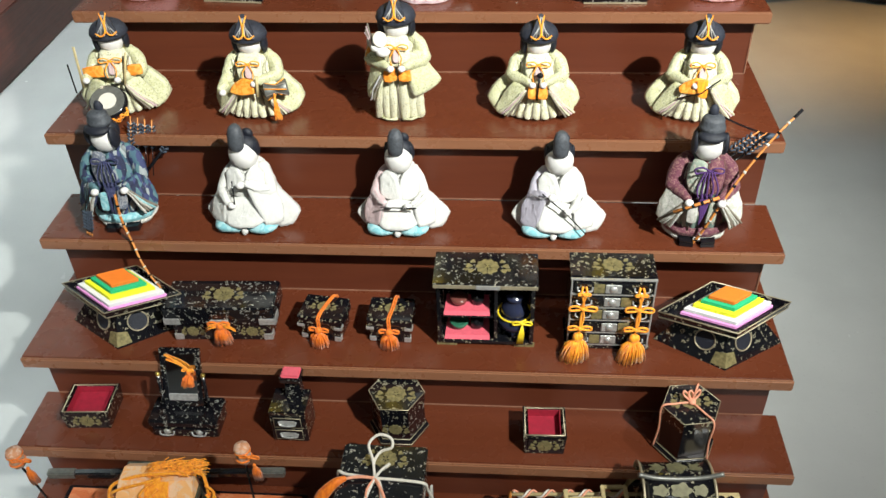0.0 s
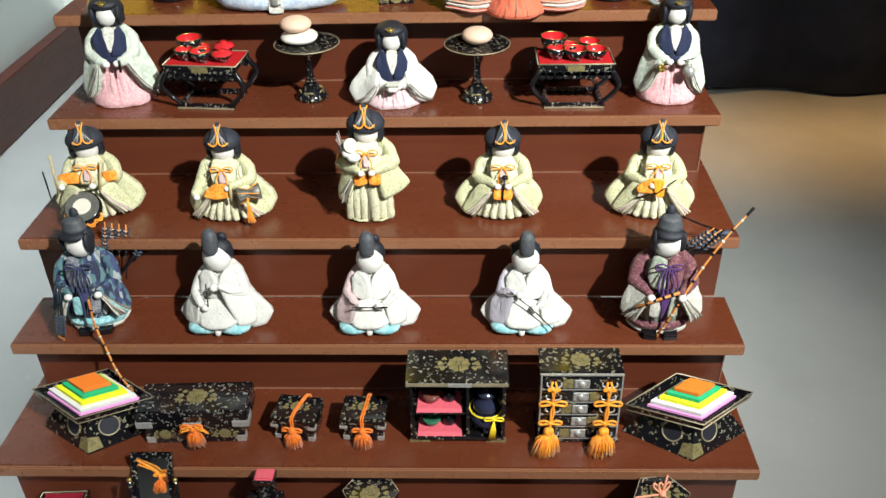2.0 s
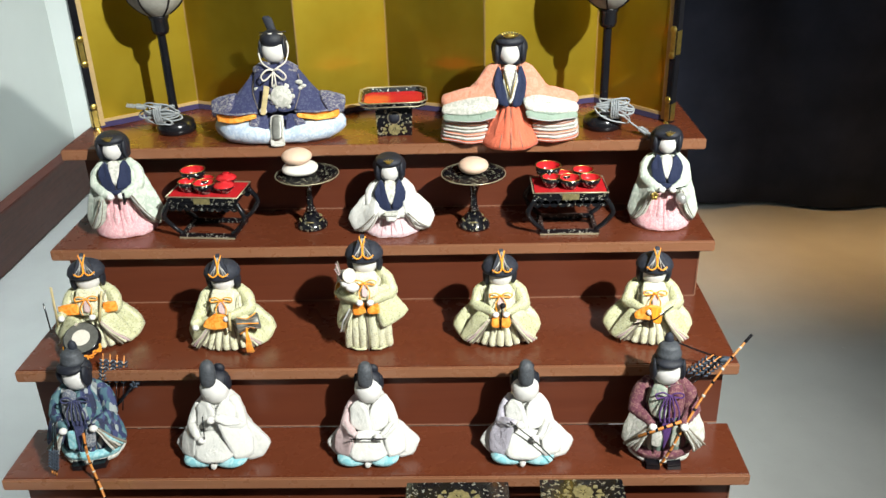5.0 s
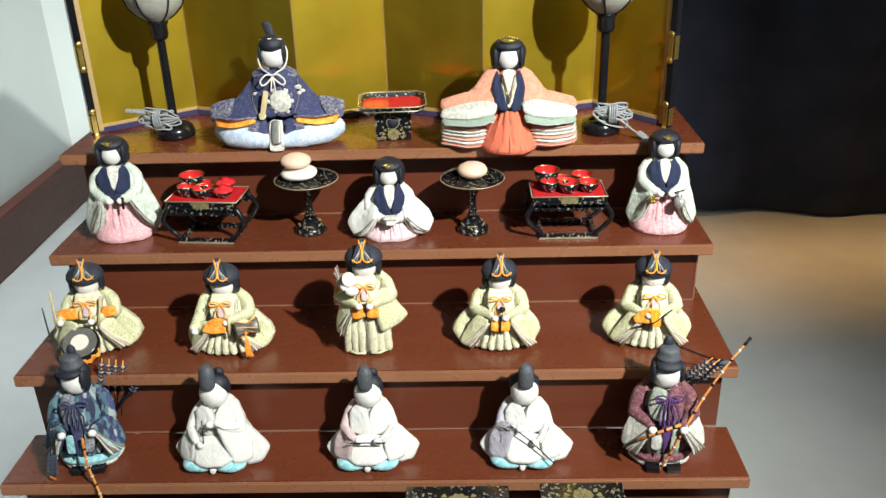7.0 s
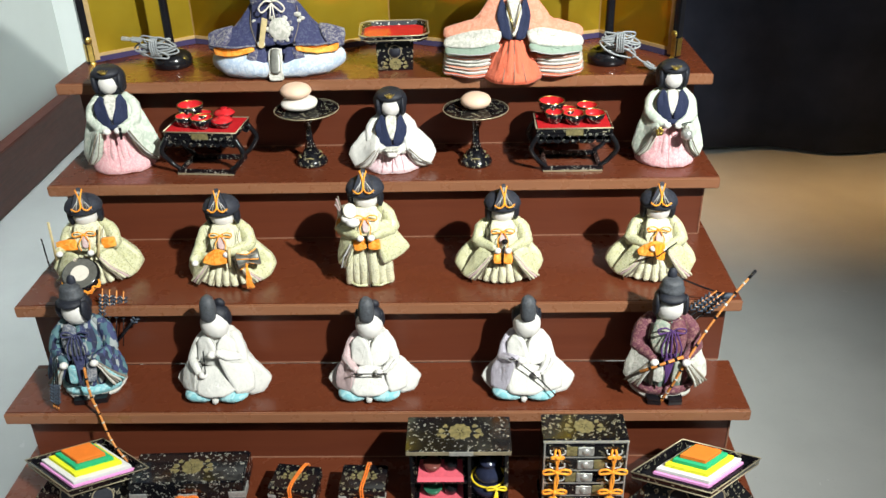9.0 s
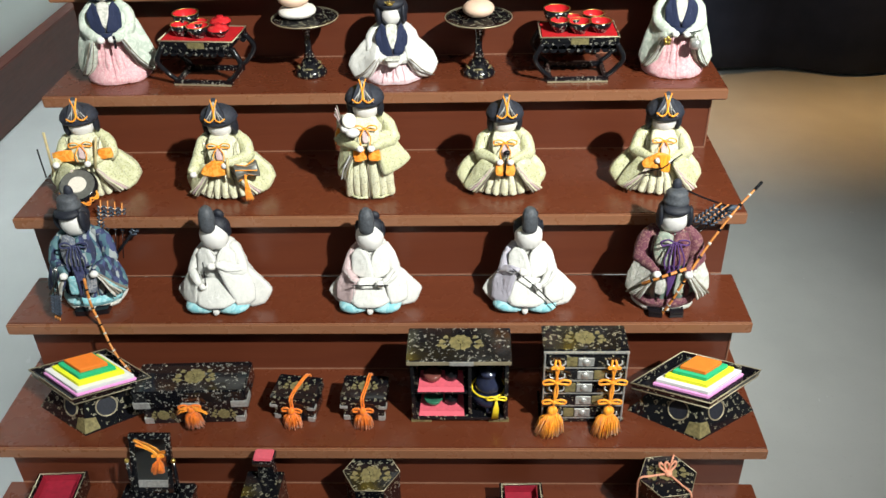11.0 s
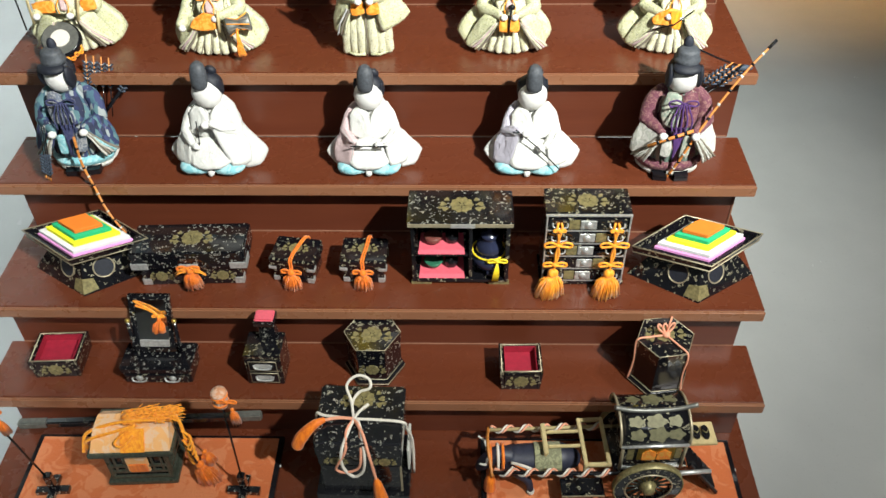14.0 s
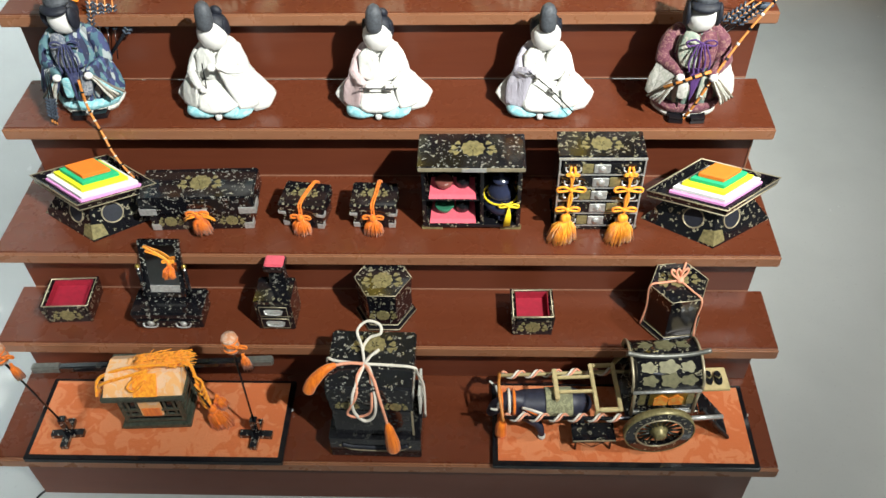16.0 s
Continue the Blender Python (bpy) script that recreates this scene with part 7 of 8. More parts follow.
def palanquin():
    s = thing("palanquin", "black lacquer palanquin with peach cloth roof and pole", "palanquin", (-0.35, -0.297, BOARD), 3)
    w, d, h = 0.092, 0.062, 0.07
    part("floor_frame", solid(box, (0, 0, 0.012), (w + 0.014, d + 0.012, 0.008), 0, 0.001), M_RAIL, s)
    for x in (-1, 1):
        for y in (-1, 1):
            part("foot", solid(box, (x * (w / 2 - 0.01), y * (d / 2 - 0.006), 0.004), (0.026, 0.01, 0.008), 0, 0.001), M_RAIL, s)
            part("post", solid(box, (x * (w / 2 - 0.002), y * (d / 2 - 0.002), h / 2 + 0.016), (0.006, 0.006, h), 0, 0.0008), M_RAIL, s)
    body = part("cabin", solid(box, (0, 0, h / 2 + 0.016), (w - 0.006, d - 0.006, h - 0.001), 0), M_BLACK, s, "black cabin walls")
    for z in (0.022, 0.036, 0.05, 0.082):
        part("rail", solid(box, (0, -d / 2 + 0.0005, z), (w, 0.004, 0.005), 0, 0.0006), M_RAIL, s, "grey-green rail")
        for x in (-1, 1):
            part("rail", solid(box, (x * (w / 2 - 0.0005), 0, z), (0.004, d - 0.008, 0.005), 0, 0.0006), M_RAIL, s, "grey-green rail")
    for x in (-0.034, -0.02, 0.022, 0.036):
        part("lattice_bar", solid(box, (x, -d / 2 + 0.0006, 0.058), (0.0026, 0.003, 0.05), 0), M_RAIL, s)
    part("door_cloth", solid(box, (0, -d / 2 - 0.0002, 0.054), (0.034, 0.003, 0.036), 0, 0.001), M_PEACHPAPER, s, "orange brocade door curtain")
    part("door_tassel_cloth", solid(box, (0, -d / 2 - 0.002, 0.047), (0.028, 0.002, 0.02), 0, 0.0008), M_ORANGE, s)
    # roof: a lacquer rim with a sloping brocade cover
    part("roof_rim", solid(box, (0, 0, 0.092), (w + 0.034, d + 0.024, 0.009), 0, 0.0012), M_RAIL, s)
    hw, hd = w / 2 + 0.013, d / 2 + 0.008
    roof = part("roof", solid(prism, [(-hw, -hd), (hw, -hd), (hw, hd), (-hw, hd)], 0.0962, 0.118, 0, ID, [(-hw * 0.95, -hd * 0.3), (hw * 0.95, -hd * 0.3), (hw * 0.93, hd * 0.42), (-hw * 0.93, hd * 0.42)]), M_PEACHPAPER, s, "peach brocade roof cover")
    part("roof_sash", solid(box, (0.004, 0, 0), (0.036, 0.036, 0.0025), 0, 0.0008, Matrix.Translation((0, -hd * 0.7, 0.1085)) @ pose(0, 0, 0, 46, 0, 0)), M_AMBER, roof, "orange silk sash")
    pole = part("pole", solid(box, (0, 0.026, 0.088), (0.37, 0.011, 0.012), 0, 0.002), M_LACQUER_DARK, s, "long black carrying pole")
    for x in (-1, 1):
        part("pole_cap", solid(box, (x * 0.163, 0.026, 0.0885), (0.045, 0.0125, 0.0135), 0, 0.002), M_PEWTER, pole, "pewter pole sleeve")
    rnd = random.Random(11)
    bm = bmesh.new()
    tube(bm, smooth_path([(-0.072, -0.03, 0.088), (-0.068, -0.012, 0.108), (-0.03, -0.006, 0.122), (0.01, -0.006, 0.128), (0.04, -0.004, 0.127), (0.064, 0.004, 0.118), (0.072, -0.004, 0.1), (0.074, -0.012, 0.08)]), 0.0028, 0, 7)
    tube(bm, smooth_path([(-0.07, -0.02, 0.082), (-0.064, -0.022, 0.106), (-0.02, -0.018, 0.12), (0.01, -0.012, 0.126)]), 0.0025, 0, 7)
    tube(bm, smooth_path([(0.01, -0.012, 0.125), (-0.012, -0.024, 0.117), (-0.02, -0.032, 0.11), (-0.01, -0.036, 0.107), (0.006, -0.024, 0.116)]), 0.0022, 0, 7)
    for k in range(5):
        tube(bm, smooth_path([(0.07, -0.006, 0.1 - 0.012 * k), (0.084, -0.014, 0.094 - 0.013 * k), (0.08, -0.02, 0.082 - 0.012 * k), (0.07, -0.012, 0.086 - 0.012 * k)]), 0.0022, 0, 6)
    part("cord", bm, M_AMBER, s, "knotted orange silk cord")
    bm = bmesh.new()
    for i in range(240):
        t = rnd.random()
        p = Vector((-0.02 + 0.08 * t, 0.004 + rnd.uniform(-0.012, 0.012), 0.122 + 0.006 * t))
        e = p + Vector((rnd.uniform(0.002, 0.03), rnd.uniform(-0.008, 0.01), rnd.uniform(-0.003, 0.006)))
        tube(bm, [p, p.lerp(e, 0.5) + Vector((0, 0, 0.0025)), e], 0.0008, 0, 4)
    tagged(part("silk_fringe", bm, M_AMBER, s, "loose orange silk fringe on the roof"), kind="stuff")
    part("roof_tassel_cord", solid(tube, smooth_path([(0.06, 0.0, 0.118), (0.076, -0.018, 0.07), (0.09, -0.026, 0.03), (0.098, -0.03, 0.012)]), 0.0014, 0, 6), M_BLACK, s)
    tassel("tassel", s, (0.088, -0.022, 0.034), 0.03, 0.036, M_ORANGE, (0.012, -0.008), 12, "orange silk tassel")
    tassel("tassel", s, (0.096, -0.01, 0.05), 0.022, 0.022, M_ORANGE, (0.006, -0.004), 13, "orange silk tassel")


palanquin()


def pole_stand(at, turn, top, label, arm=True):
    """A cross foot with a socket and a slender leaning pole that carries a bundle."""
    s = thing("procession_pole", label, "pole stand", at, turn, "procession poles")
    part("cross_foot", boxes(((0, 0, 0.004), (0.05, 0.011, 0.008)), ((0, 0.0155, 0.004), (0.011, 0.02, 0.008)), ((0, -0.0155, 0.004), (0.011, 0.02, 0.008))), M_LACQUER_FINE, s, "black cross-shaped foot")
    part("socket", solid(box, (0, 0.004, 0.024), (0.011, 0.011, 0.033), 0, 0.001), M_LACQUER_FINE, s)
    t = Vector(top)
    base = Vector((0, 0.004, 0.02))
    part("shaft", solid(tube, [base, base.lerp(t, 0.5), t], 0.0016, 0, 7), M_BLACK, s)
    b = base.lerp(t, 0.86)
    bundle = part("wrapped_pouch", solid(lathe, [(0.003, -0.003), (0.0085, 0.0), (0.0105, 0.01), (0.0095, 0.022), (0.0115, 0.026), (0.0105, 0.03), (0.003, 0.032)], 0, 20, (b.x, b.y, b.z)), M_BUNDLE, s, "peach silk wrapped pouch")
    bm = bmesh.new()
    for z in (0.008, 0.023):
        tube(bm, smooth_path([(b.x + 0.0105 * math.cos(i * 0.5236), b.y + 0.0105 * math.sin(i * 0.5236), b.z + z) for i in range(13)], 2), 0.0016, 0, 6)
    bow_knot(bm, (b.x + 0.012, b.y - 0.01, b.z + 0.02), 0.014, 0.0015)
    part("cord", bm, M_ORANGE, bundle)
    tassel("tassel", bundle, (b.x + 0.018, b.y - 0.012, b.z + 0.006), 0.03, 0.014, M_ORANGE, (0.002, 0), int(abs(at[0]) * 100), "orange silk tassel")


pole_stand((-0.488, -0.343, BOARD), 4, (-0.034, 0.0, 0.222), "slender black pole on cross foot with peach bundle")
pole_stand((-0.193, -0.34, BOARD), -2, (0.002, 0.008, 0.238), "upright black pole on cross foot with peach bundle")


def tiered_box():
    s = thing("tiered_box", "tall black lacquer tiered box tied with white and orange cord", "box", (-0.004, -0.312, TOP[7]), -1)
    part("base_tier", solid(box, (0, 0, 0.0255), (0.138, 0.11, 0.05), 0, 0.0015), M_LACQUER_DARK, s, "black base with cut-out handle")
    part("cut_out", solid(tube, smooth_path([(-0.05, -0.0545, 0.034), (-0.03, -0.0545, 0.028), (0.03, -0.0545, 0.028), (0.05, -0.0545, 0.034)]), 0.0042, 0, 8), M_HAIR, s, "dark shaped cut-out")
    part("cut_out_line", solid(tube, smooth_path([(-0.054, -0.0555, 0.032), (-0.03, -0.057, 0.0225), (0.03, -0.057, 0.0225), (0.054, -0.0555, 0.032)]), 0.0012, 0, 6), M_GOLDLINE, s)
    low = part("lower_tier", solid(box, (0, 0.002, 0.083), (0.116, 0.098, 0.064), 0, 0.0015), M_LACQUER_DARK, s)
    up_tier = part("upper_tier", solid(box, (0, 0.002, 0.1265), (0.12, 0.1, 0.022), 0, 0.0015), M_LACQUER_DARK, s)
    lid = part("lid", solid(box, (0, 0.001, 0.156), (0.124, 0.104, 0.036), 0, 0.003), M_LACQUER_FINE, s, "black lid strewn with gold curls")
    crest("crest", lid, (0.002, 0.026, 0.1742), 0.034)
    for x in (-0.034, 0.036):
        crest("crest", up_tier, (x, -0.0485, 0.127), 0.018, "-y")
    part("side_panel", solid(box, (0.066, 0.012, 0.08), (0.0035, 0.05, 0.05), 0, 0.001), M_IVORY, low, "pale side panel")
    part("edge_strip", solid(box, (0.0585, -0.047, 0.083), (0.003, 0.003, 0.06), 0), M_GOLDLINE, low)
    white = bmesh.new()
    orange = bmesh.new()
    knot = Vector((-0.008, -0.012, 0.179))
    tube(white, smooth_path([knot, (-0.05, -0.006, 0.1765), (-0.0635, 0.0, 0.172), (-0.0645, 0.004, 0.12), (-0.069, 0.004, 0.04)]), 0.0022, 0, 8)
    tube(white, smooth_path([knot, (0.03, -0.012, 0.1772), (0.062, -0.014, 0.1755), (0.066, -0.006, 0.15), (0.072, 0.006, 0.1), (0.0715, 0.006, 0.02)]), 0.0022, 0, 8)
    tube(white, smooth_path([knot, (-0.014, 0.014, 0.186), (-0.022, 0.034, 0.196), (-0.008, 0.044, 0.206), (0.01, 0.04, 0.204), (0.012, 0.03, 0.196), (-0.004, 0.028, 0.188), (-0.012, 0.012, 0.184), knot]), 0.0022, 0, 8)
    tube(white, smooth_path([knot, (-0.014, -0.036, 0.178), (-0.022, -0.056, 0.162), (-0.022, -0.06, 0.13), (-0.008, -0.062, 0.11), (0.006, -0.061, 0.122), (0.01, -0.058, 0.152), (0.006, -0.04, 0.177), (0.0, -0.02, 0.18), knot]), 0.0024, 0, 8)
    tube(white, smooth_path([knot, (0.0, -0.004, 0.186), (0.012, 0.006, 0.19), (0.006, 0.0, 0.188)]), 0.0022, 0, 8)
    tube(orange, smooth_path([knot, (-0.016, -0.034, 0.18), (-0.016, -0.055, 0.164), (-0.026, -0.06, 0.142), (-0.032, -0.06, 0.124), (-0.02, -0.061, 0.118), (0.0, -0.06, 0.128), (0.005, -0.056, 0.156), (0.002, -0.03, 0.181), knot]), 0.002, 0, 8)
    tube(orange, smooth_path([knot, (0.008, -0.04, 0.18), (0.016, -0.057, 0.16), (0.022, -0.062, 0.12), (0.024, -0.064, 0.108)]), 0.0024, 0, 8)
    tube(orange, smooth_path([knot, (-0.03, -0.012, 0.18), (-0.052, -0.016, 0.179)]), 0.0024, 0, 8)
    part("white_cord", white, M_WHITECORD, s, "cream white silk cord in loops")
    part("orange_cord", orange, M_PINKCORD, s, "salmon silk cord")

    def soft_tassel(pts, radii, seed):
        bm = bmesh.new()
        limb(bm, pts, radii, 0, 18)
        part("tassel", bm, M_ORANGE, s, "plump orange silk tassel")
    soft_tassel([(0.024, -0.064, 0.108), (0.026, -0.066, 0.095), (0.029, -0.068, 0.065), (0.03, -0.068, 0.048)], [0.003, 0.007, 0.0105, 0.0105], 1)
    soft_tassel([(-0.05, -0.016, 0.18), (-0.064, -0.022, 0.176), (-0.082, -0.03, 0.158), (-0.09, -0.034, 0.142)], [0.004, 0.007, 0.0095, 0.009], 2)


tiered_box()


def wheel_parts(parent, c, r, side):
    """A spoked wheel facing along y."""
    xf = Matrix.Translation(c) @ pose(0, 0, 0, 90, 0, 0)
    prof = [(r, -0.005), (r, 0.005), (r * 0.7, 0.005), (r * 0.68, 0.003), (r * 0.68, -0.003), (r * 0.7, -0.005), (r, -0.005)]
    w = part("wheel", solid(lathe, prof, 0, 48, (0, 0, 0), xf, False, 1.0, False), M_LACQUER, parent, "black and gold spoked wheel")
    part("tyre", solid(lathe, [(r * 1.0, -0.0058), (r * 1.035, -0.005), (r * 1.035, 0.005), (r * 1.0, 0.0058), (r * 0.99, 0.0), (r * 1.0, -0.0058)], 0, 48, (0, 0, 0), xf, True, 1.0, False), M_GOLD, w, "gold tread band")
    for i in range(16):
        a = math.pi * i / 8
        part("spoke", solid(tube, [xf @ Vector((0.2 * r * math.cos(a), 0.2 * r * math.sin(a), 0)), xf @ Vector((0.7 * r * math.cos(a), 0.7 * r * math.sin(a), 0))], 0.0018, 0, 6), M_BRONZE, w)
    part("hub", solid(lathe, [(0.004, -0.012), (r * 0.24, -0.008), (r * 0.26, 0.002), (r * 0.2, 0.007), (r * 0.17, 0.012), (r * 0.12, 0.013), (0.002, 0.014)], 0, 24, (0, 0, 0), xf), M_GOLD, w, "turned gold hub")
    ringbm = bmesh.new()
    tube(ringbm, [xf @ Vector((0.69 * r * math.cos(a * 0.1571), 0.69 * r * math.sin(a * 0.1571), 0.0052)) for a in range(41)], 0.0014, 0, 6)
    part("inner_ring", ringbm, M_GOLDLINE, w)


def ox_cart():
    s = thing("ox_cart", "black and gold lacquer ox cart with curved roof", "cart", (0.408, -0.295, BOARD), 3)
    r = 0.05
    for y in (-0.06, 0.056):
        wheel_parts(s, (0.004, y, r * 1.04), r, y)
    part("axle", solid(tube, [(0.004, -0.055, r), (0.004, 0.052, r)], 0.004, 0, 10), M_BLACK, s)
    part("chassis", solid(box, (0.012, 0, 0.056), (0.11, 0.07, 0.01), 0, 0.001), M_LACQUER_FINE, s)
    w, d = 0.086, 0.072
    cabin = part("cabin", solid(box, (0, 0, 0.0935), (w, d, 0.064), 0, 0.001), M_LACQUER, s)
    part("window", solid(box, (0.004, -d / 2 - 0.0006, 0.1), (0.054, 0.002, 0.03), 0), M_GILT, cabin, "golden side window panel")
    for x in (-0.006, 0.016):
        part("window_motif", solid(prism, [(-0.01, -0.0135), (0.01, -0.0135), (0.0105, 0.002), (0.0, 0.0105), (-0.0105, 0.002)], 0, 0.0016, 0, Matrix.Translation((x, -d / 2 - 0.0014, 0.0995)) @ pose(0, 0, 0, 90, 0, 0)), M_SILKORANGE, cabin, "orange silk motif")
    for x in (-0.033, 0.037):
        part("side_crest", solid(box, (x, -d / 2 - 0.0004, 0.1), (0.01, 0.0016, 0.03), 0, 0.0005), M_GOLD, cabin, "dull gold blossom panel")
    for z in (0.066, 0.122):
        part("rail", solid(box, (0, -d / 2 - 0.0012, z), (w + 0.01, 0.004, 0.005), 0, 0.001), M_SILVER, cabin, "bright metal rail")
    for x in (-1, 1):
        part("corner_post", solid(tube, [(x * (w / 2 + 0.002), -d / 2 - 0.002, 0.062), (x * (w / 2 + 0.003), -d / 2 - 0.002, 0.126)], 0.0026, 0, 8), M_GOLDLINE, cabin)
    # barrel roof with upturned ridge ends
    bm = bmesh.new()
    rows = []
    for i in range(15):
        a = math.pi * i / 14
        rows.append((math.cos(a) * (d / 2 + 0.006), 0.126 + 0.036 * math.sin(a) ** 0.8))
    x0, x1 = -w / 2 - 0.008, w / 2 + 0.004
    ring_a = [(x0, y, z) for y, z in rows] + [(x0, y * 0.93, z - 0.004) for y, z in rows[::-1]]
    ring_m = [((x0 + x1) / 2, y, z - 0.003) for y, z in rows] + [((x0 + x1) / 2, y * 0.93, z - 0.007) for y, z in rows[::-1]]
    ring_b = [(x1, y, z) for y, z in rows] + [(x1, y * 0.93, z - 0.004) for y, z in rows[::-1]]
    loft(bm, [ring_a, ring_m, ring_b], 0, True)
    roof = part("roof", bm, M_LACQUER, s, "curved black and gold roof")
    for x in (x0 - 0.001, x1 + 0.001):
        part("roof_edge", solid(tube, [(x, y, z + 0.001) for y, z in rows], 0.0022, 0, 7), M_GOLDLINE, roof)
    part("ridge", solid(tube, smooth_path([(x0 - 0.008, -0.006, 0.171), (x0 + 0.018, -0.006, 0.163), (0, -0.006, 0.1605), (x1 - 0.014, -0.006, 0.163), (x1 + 0.014, -0.006, 0.171)]), 0.0036, 0, 10), M_PEWTER, roof, "pewter ridge pole")
    part("eave", solid(tube, [(x0, -d / 2 - 0.007, 0.126), (x1, -d / 2 - 0.007, 0.126)], 0.0026, 0, 8), M_SILVER, roof, "polished eave strip")
    for row, tilt, xs in (((-0.022, 0.157), 24, (-0.029, 0.0, 0.028)), ((-0.0365, 0.146), 54, (-0.028, 0.002, 0.028)), ((0.016, 0.159), -18, (-0.029, 0.0, 0.028))):
        for k, x in enumerate(xs):
            r0 = 0.0165 if k == 1 else 0.0125
            pts = [((0.74 + 0.26 * math.cos(2.5 * t) ** 2) * r0 * math.cos(t), (0.74 + 0.26 * math.cos(2.5 * t) ** 2) * r0 * 0.72 * math.sin(t)) for t in [i * 0.157 for i in range(40)]]
            part("roof_crest", solid(prism, pts, -0.002, 0.0012, 0, Matrix.Translation((x, row[0], row[1] - 0.0015)) @ pose(0, 0, 0, tilt, 0, 0)), M_OLIVE, roof, "dull olive gold blossom")
    cabin.location.x += 0.01
    roof.location.x += 0.01
    # shafts with a two-coloured spiral cord
    for y in (-0.042, 0.042):
        shaft = part("shaft", solid(tube, [(0.03, y, 0.058), (-0.06, y, 0.06), (-0.225, y * 0.9, 0.066)], 0.003, 0, 8), M_BLACK if y < 0 else M_WOODPALE, s, "long cart shaft")
        for phase, mat, words in ((0.0, M_WHITECORD, "cream cord wound in a spiral"), (1.1, M_PINKCORD, "salmon cord wound in a spiral")):
            pts = []
            for i in range(106):
                t = i / 105
                a = t * 2 * math.pi * 6 + phase
                pts.append((-0.05 - 0.17 * t, y * (1 - 0.09 * t) + 0.0052 * math.cos(a), 0.061 + 0.0055 * t + 0.0052 * math.sin(a)))
            part("spiral_cord", solid(tube, pts, 0.0017, 0, 7), mat, shaft, words)
    part("yoke", solid(tube, smooth_path([(-0.224, -0.044, 0.064), (-0.228, 0.0, 0.084), (-0.224, 0.044, 0.064)]), 0.0026, 0, 8), M_BOW, s, "brown wooden yoke")
    # open front deck of pale bars, all lying flat
    for x in (-0.086, -0.052):
        part("cross_bar", solid(box, (x, 0, 0.08), (0.006, 0.086, 0.006), 0, 0.001), M_WOODPALE, s, "pale wooden cross bar")
    for y in (-0.04, 0.04):
        part("front_rail", solid(box, (-0.069, y, 0.0802), (0.0278, 0.006, 0.0056), 0, 0.001), M_WOODPALE, s)
    part("cross_bar", solid(box, (-0.142, 0.008, 0.08), (0.007, 0.054, 0.006), 0, 0.001), M_WOODPALE, s, "pale wooden cross bar")
    for y in (-0.006, 0.02):
        part("front_rail", solid(box, (-0.1137, y, 0.0802), (0.0492, 0.0045, 0.0045), 0, 0.001), M_WOODPALE, s)
    for x, y in ((-0.086, -0.036), (-0.086, 0.036), (-0.142, 0.03), (-0.142, -0.014)):
        part("strut", solid(box, (x, y, 0.0675), (0.0045, 0.0045, 0.019), 0, 0.0006), M_WOODPALE, s)
    # rear deck with a pair of clogs, and a ladder
    part("rear_deck", solid(box, (0.09, 0.012, 0.074), (0.056, 0.04, 0.006), 0, 0.001), M_WOODPALE, s, "pale wooden rear deck")
    part("rear_shaft", solid(tube, [(0.03, -0.046, 0.058), (0.1, -0.046, 0.062)], 0.0045, 0, 8, 0.7), M_SILVER, s)
    top_l, foot_l = Vector((0.072, -0.03, 0.056)), Vector((0.118, -0.046, 0.002))
    ladder = part("ladder", solid(prism, [(-0.0025, 0), (0.0025, 0), (0.0025, 0.004), (-0.0025, 0.004)], 0, (top_l - foot_l).length, 0, Matrix.Translation(foot_l) @ (top_l - foot_l).to_track_quat("Z", "Y").to_matrix().to_4x4()), M_BLACK, s, "small black slanting steps")
    part("ladder_side", solid(prism, [(-0.0025, 0), (0.0025, 0), (0.0025, 0.004), (-0.0025, 0.004)], 0, (top_l - foot_l).length, 0, Matrix.Translation(foot_l + Vector((0, 0.036, 0))) @ (top_l - foot_l).to_track_quat("Z", "Y").to_matrix().to_4x4()), M_BLACK, ladder)
    for i in range(5):
        q = foot_l.lerp(top_l, 0.14 + 0.18 * i)
        part("rung", solid(box, (q.x, q.y + 0.0195, q.z), (0.012, 0.033, 0.003), 0), M_BLACK, ladder)
    cx, cy, cz = 0.408 + 0.094, -0.295 + 0.016, BOARD + 0.0772
    for dx in (-0.006, 0.008):
        c = thing("clog", "tiny black lacquer clog on the cart's deck", "clog", (cx + dx, cy, cz), 3, "clogs")
        part("sole", solid(loft, [ring(0, 0, z, 0.0055, 0.012, 18, 2.6) for z in (0.0, 0.004)]), M_BLACK, c)
        part("strap", solid(tube, [(-0.005, 0.003, 0.004), (0, -0.004, 0.0065), (0.005, 0.003, 0.004)], 0.0012, 0, 6), M_GOLD, c)


ox_cart()


def bench():
    s = thing("step_bench", "small black and gold lacquer bench on thin legs", "bench", (0.322, -0.345, BOARD), 2)
    part("seat", solid(box, (0, 0, 0.03), (0.064, 0.03, 0.005), 0, 0.001), M_LACQUER, s)
    part("gold_edge", solid(box, (0, -0.0154, 0.0296), (0.064, 0.001, 0.003), 0), M_GOLDLINE, s)
    for x in (-0.026, 0.026):
        for y in (-0.01, 0.01):
            part("leg", solid(box, (x, y, 0.0138), (0.003, 0.003, 0.0275), 0), M_BLACK, s)
    part("brace", solid(tube, [(-0.026, -0.01, 0.026), (0.0, -0.01, 0.004), (0.026, -0.01, 0.026)], 0.0007, 0, 5), M_BLACK, s)


bench()


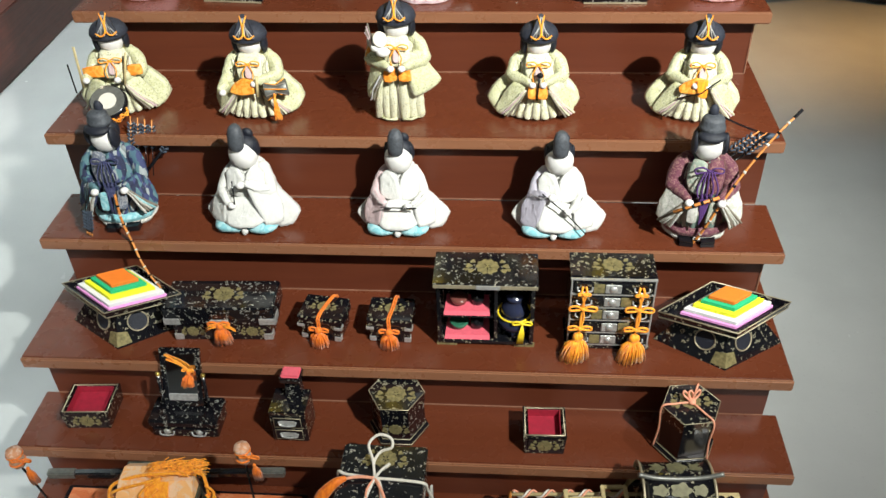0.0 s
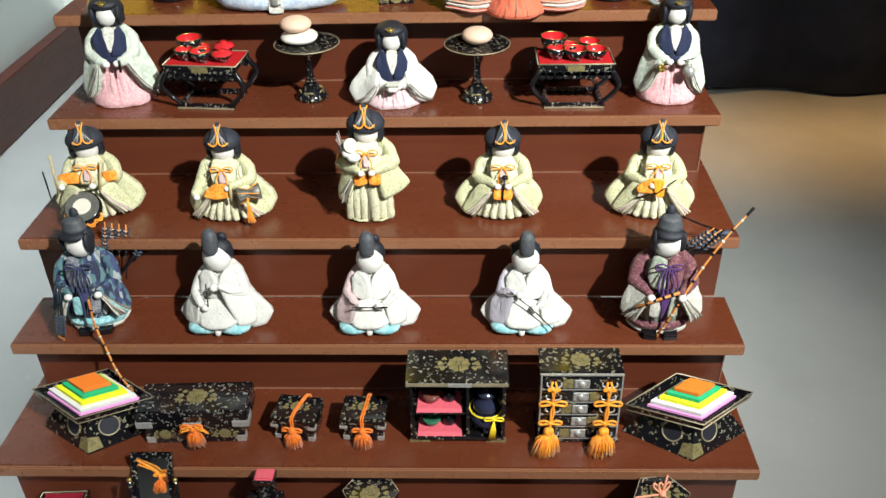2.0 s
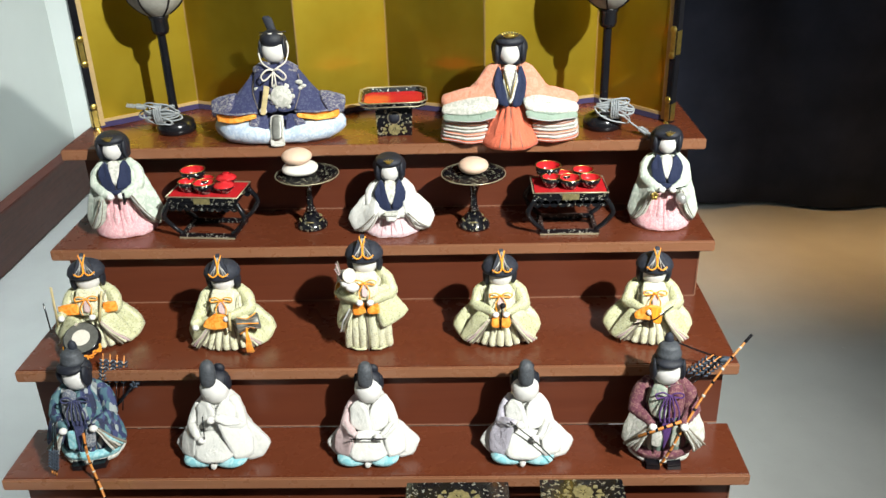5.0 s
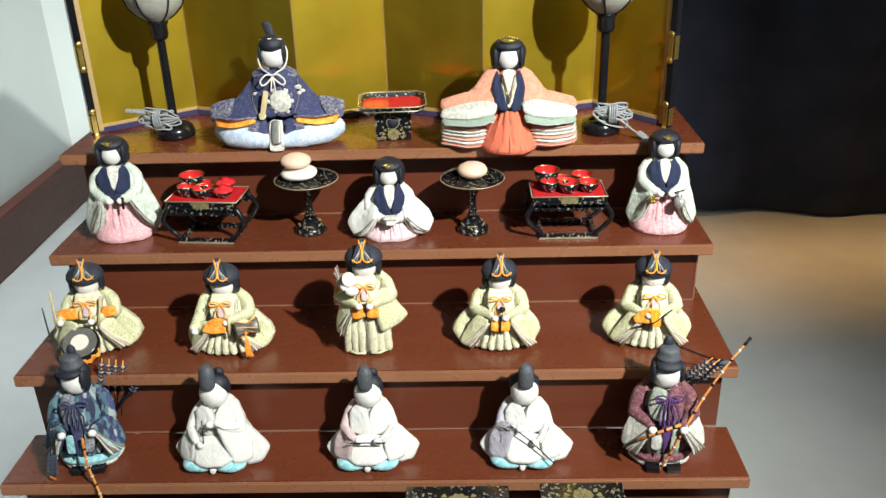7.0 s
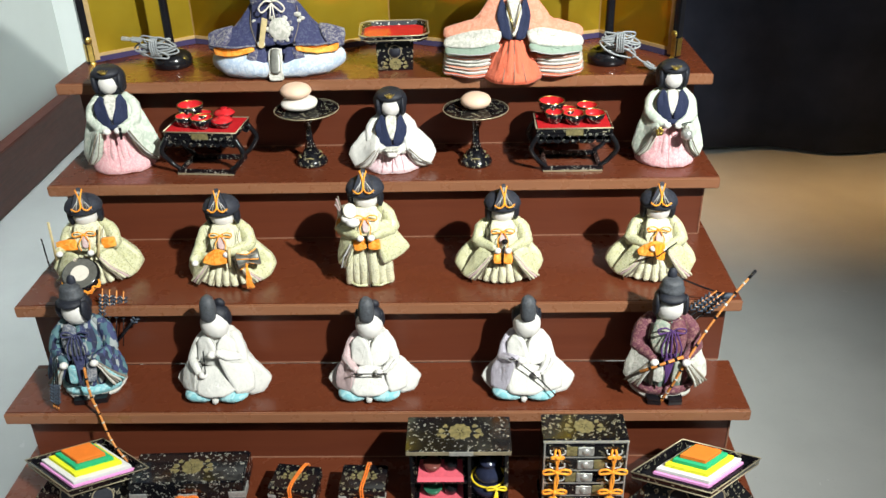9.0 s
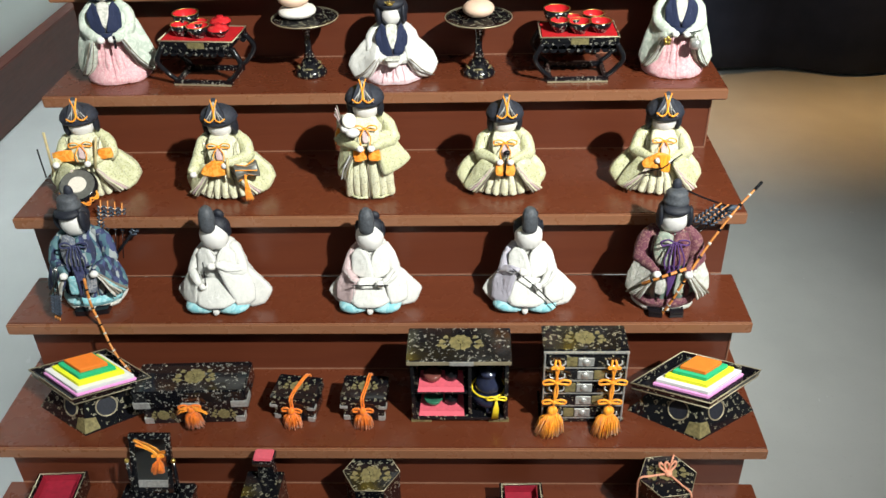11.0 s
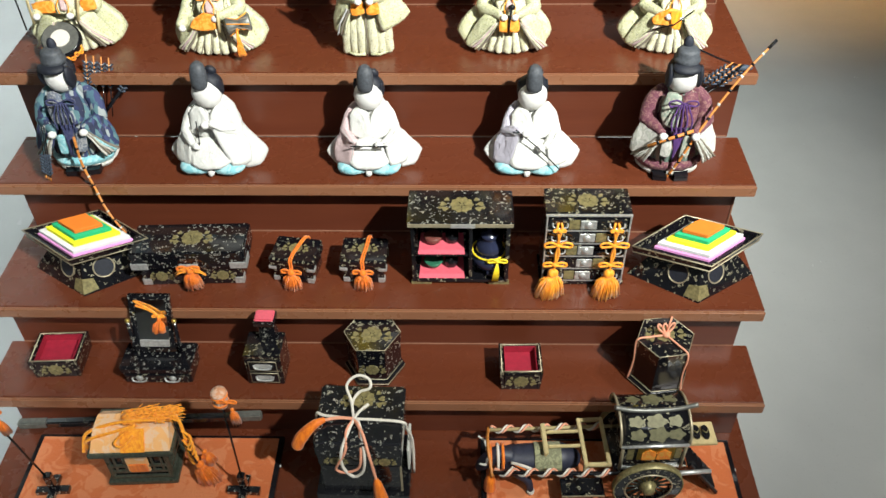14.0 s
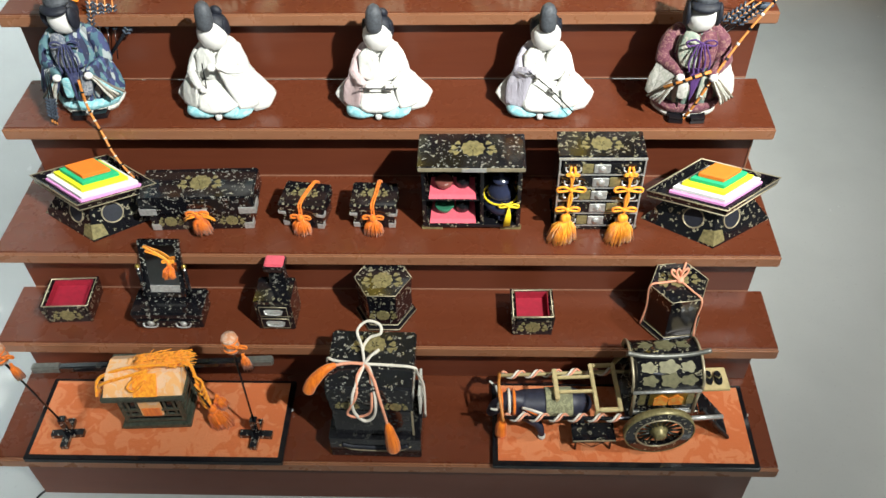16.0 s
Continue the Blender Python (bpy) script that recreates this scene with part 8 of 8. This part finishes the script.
def ox():
    """A plain ox shape with a saddle cloth and harness cords, one mesh."""
    bm = bmesh.new()
    limb(bm, [(0.055, 0, 0.05), (0.03, 0, 0.052), (-0.02, 0, 0.05), (-0.05, 0, 0.052), (-0.066, 0, 0.058)], [0.014, 0.024, 0.024, 0.022, 0.014], 0, 18, 1.05)
    limb(bm, [(-0.05, 0, 0.058), (-0.07, 0, 0.062), (-0.09, -0.004, 0.05), (-0.1, -0.006, 0.038)], [0.017, 0.015, 0.012, 0.007], 0, 14)
    for x, k in ((-0.045, 0.01), (0.04, -0.008)):
        for y in (-0.015, 0.015):
            q = 0.012 if y < 0 else -0.006
            limb(bm, [(x, y, 0.045), (x + k + q, y * 1.5, 0.024), (x + k * 1.6 + q, y * 2.0, 0.008)], [0.011, 0.007, 0.005], 0, 10)
            lathe(bm, [(0.006, 0), (0.0065, 0.003), (0.006, 0.008)], 1, 10, (x + k * 1.6 + q, y * 2.0, 0))
    for s in (-1, 1):
        tube(bm, smooth_path([(-0.085, s * 0.008, 0.066), (-0.09, s * 0.022, 0.07), (-0.1, s * 0.026, 0.078)]), 0.0032, 1, 8, 0.5)
    for i in range(9):
        a = math.pi * i / 8
        if i < 8:
            b = math.pi * (i + 1) / 8
            va = [bm.verts.new((x, 0.027 * math.cos(t), 0.05 + 0.0275 * math.sin(t))) for x in (-0.012, 0.03) for t in (a, b)]
            face(bm, (va[0], va[2], va[3], va[1]), 2, True)
    for x in (-0.062, -0.07, -0.082):
        tube(bm, smooth_path([(x, 0.02 * math.cos(i * 0.5236), 0.058 + 0.019 * math.sin(i * 0.5236)) for i in range(13)], 2), 0.0026, 3 if x != -0.07 else 4, 7)
    tube(bm, smooth_path([(-0.05, -0.02, 0.07), (-0.03, -0.03, 0.074), (-0.015, -0.032, 0.064), (-0.03, -0.032, 0.056), (-0.05, -0.024, 0.064)]), 0.0026, 4, 7)
    tube(bm, smooth_path([(-0.05, -0.02, 0.07), (-0.034, -0.03, 0.07), (-0.024, -0.031, 0.064), (-0.034, -0.031, 0.06), (-0.05, -0.024, 0.064)]), 0.002, 3, 7)
    limb(bm, [(-0.08, -0.016, 0.045), (-0.082, -0.022, 0.025), (-0.082, -0.024, 0.004)], [0.003, 0.009, 0.01], 3, 12)
    for v in bm.verts:
        v.co *= 0.95
    thing("ox_figure", "dark navy ox figure with gold saddle cloth and cords", "figurine", (0.262, -0.307, BOARD), 2, "", "", bm, [M_OX, M_IVORY, M_SADDLE, M_ORANGE, M_WHITECORD])


ox()


def floor_cable():
    thing("floor_cable", "thin black cable lying on the polished floor", "cable", (0, 0, 0.0022), 0, "", "",
          solid(tube, smooth_path([(-0.5, 0.3, 0), (-0.62, 0.05, 0), (-0.585, -0.2, 0), (-0.578, -0.33, 0), (-0.6, -0.4, 0), (-0.6, -0.7, 0)]), 0.002, 0, 6), M_BLACK)


floor_cable()
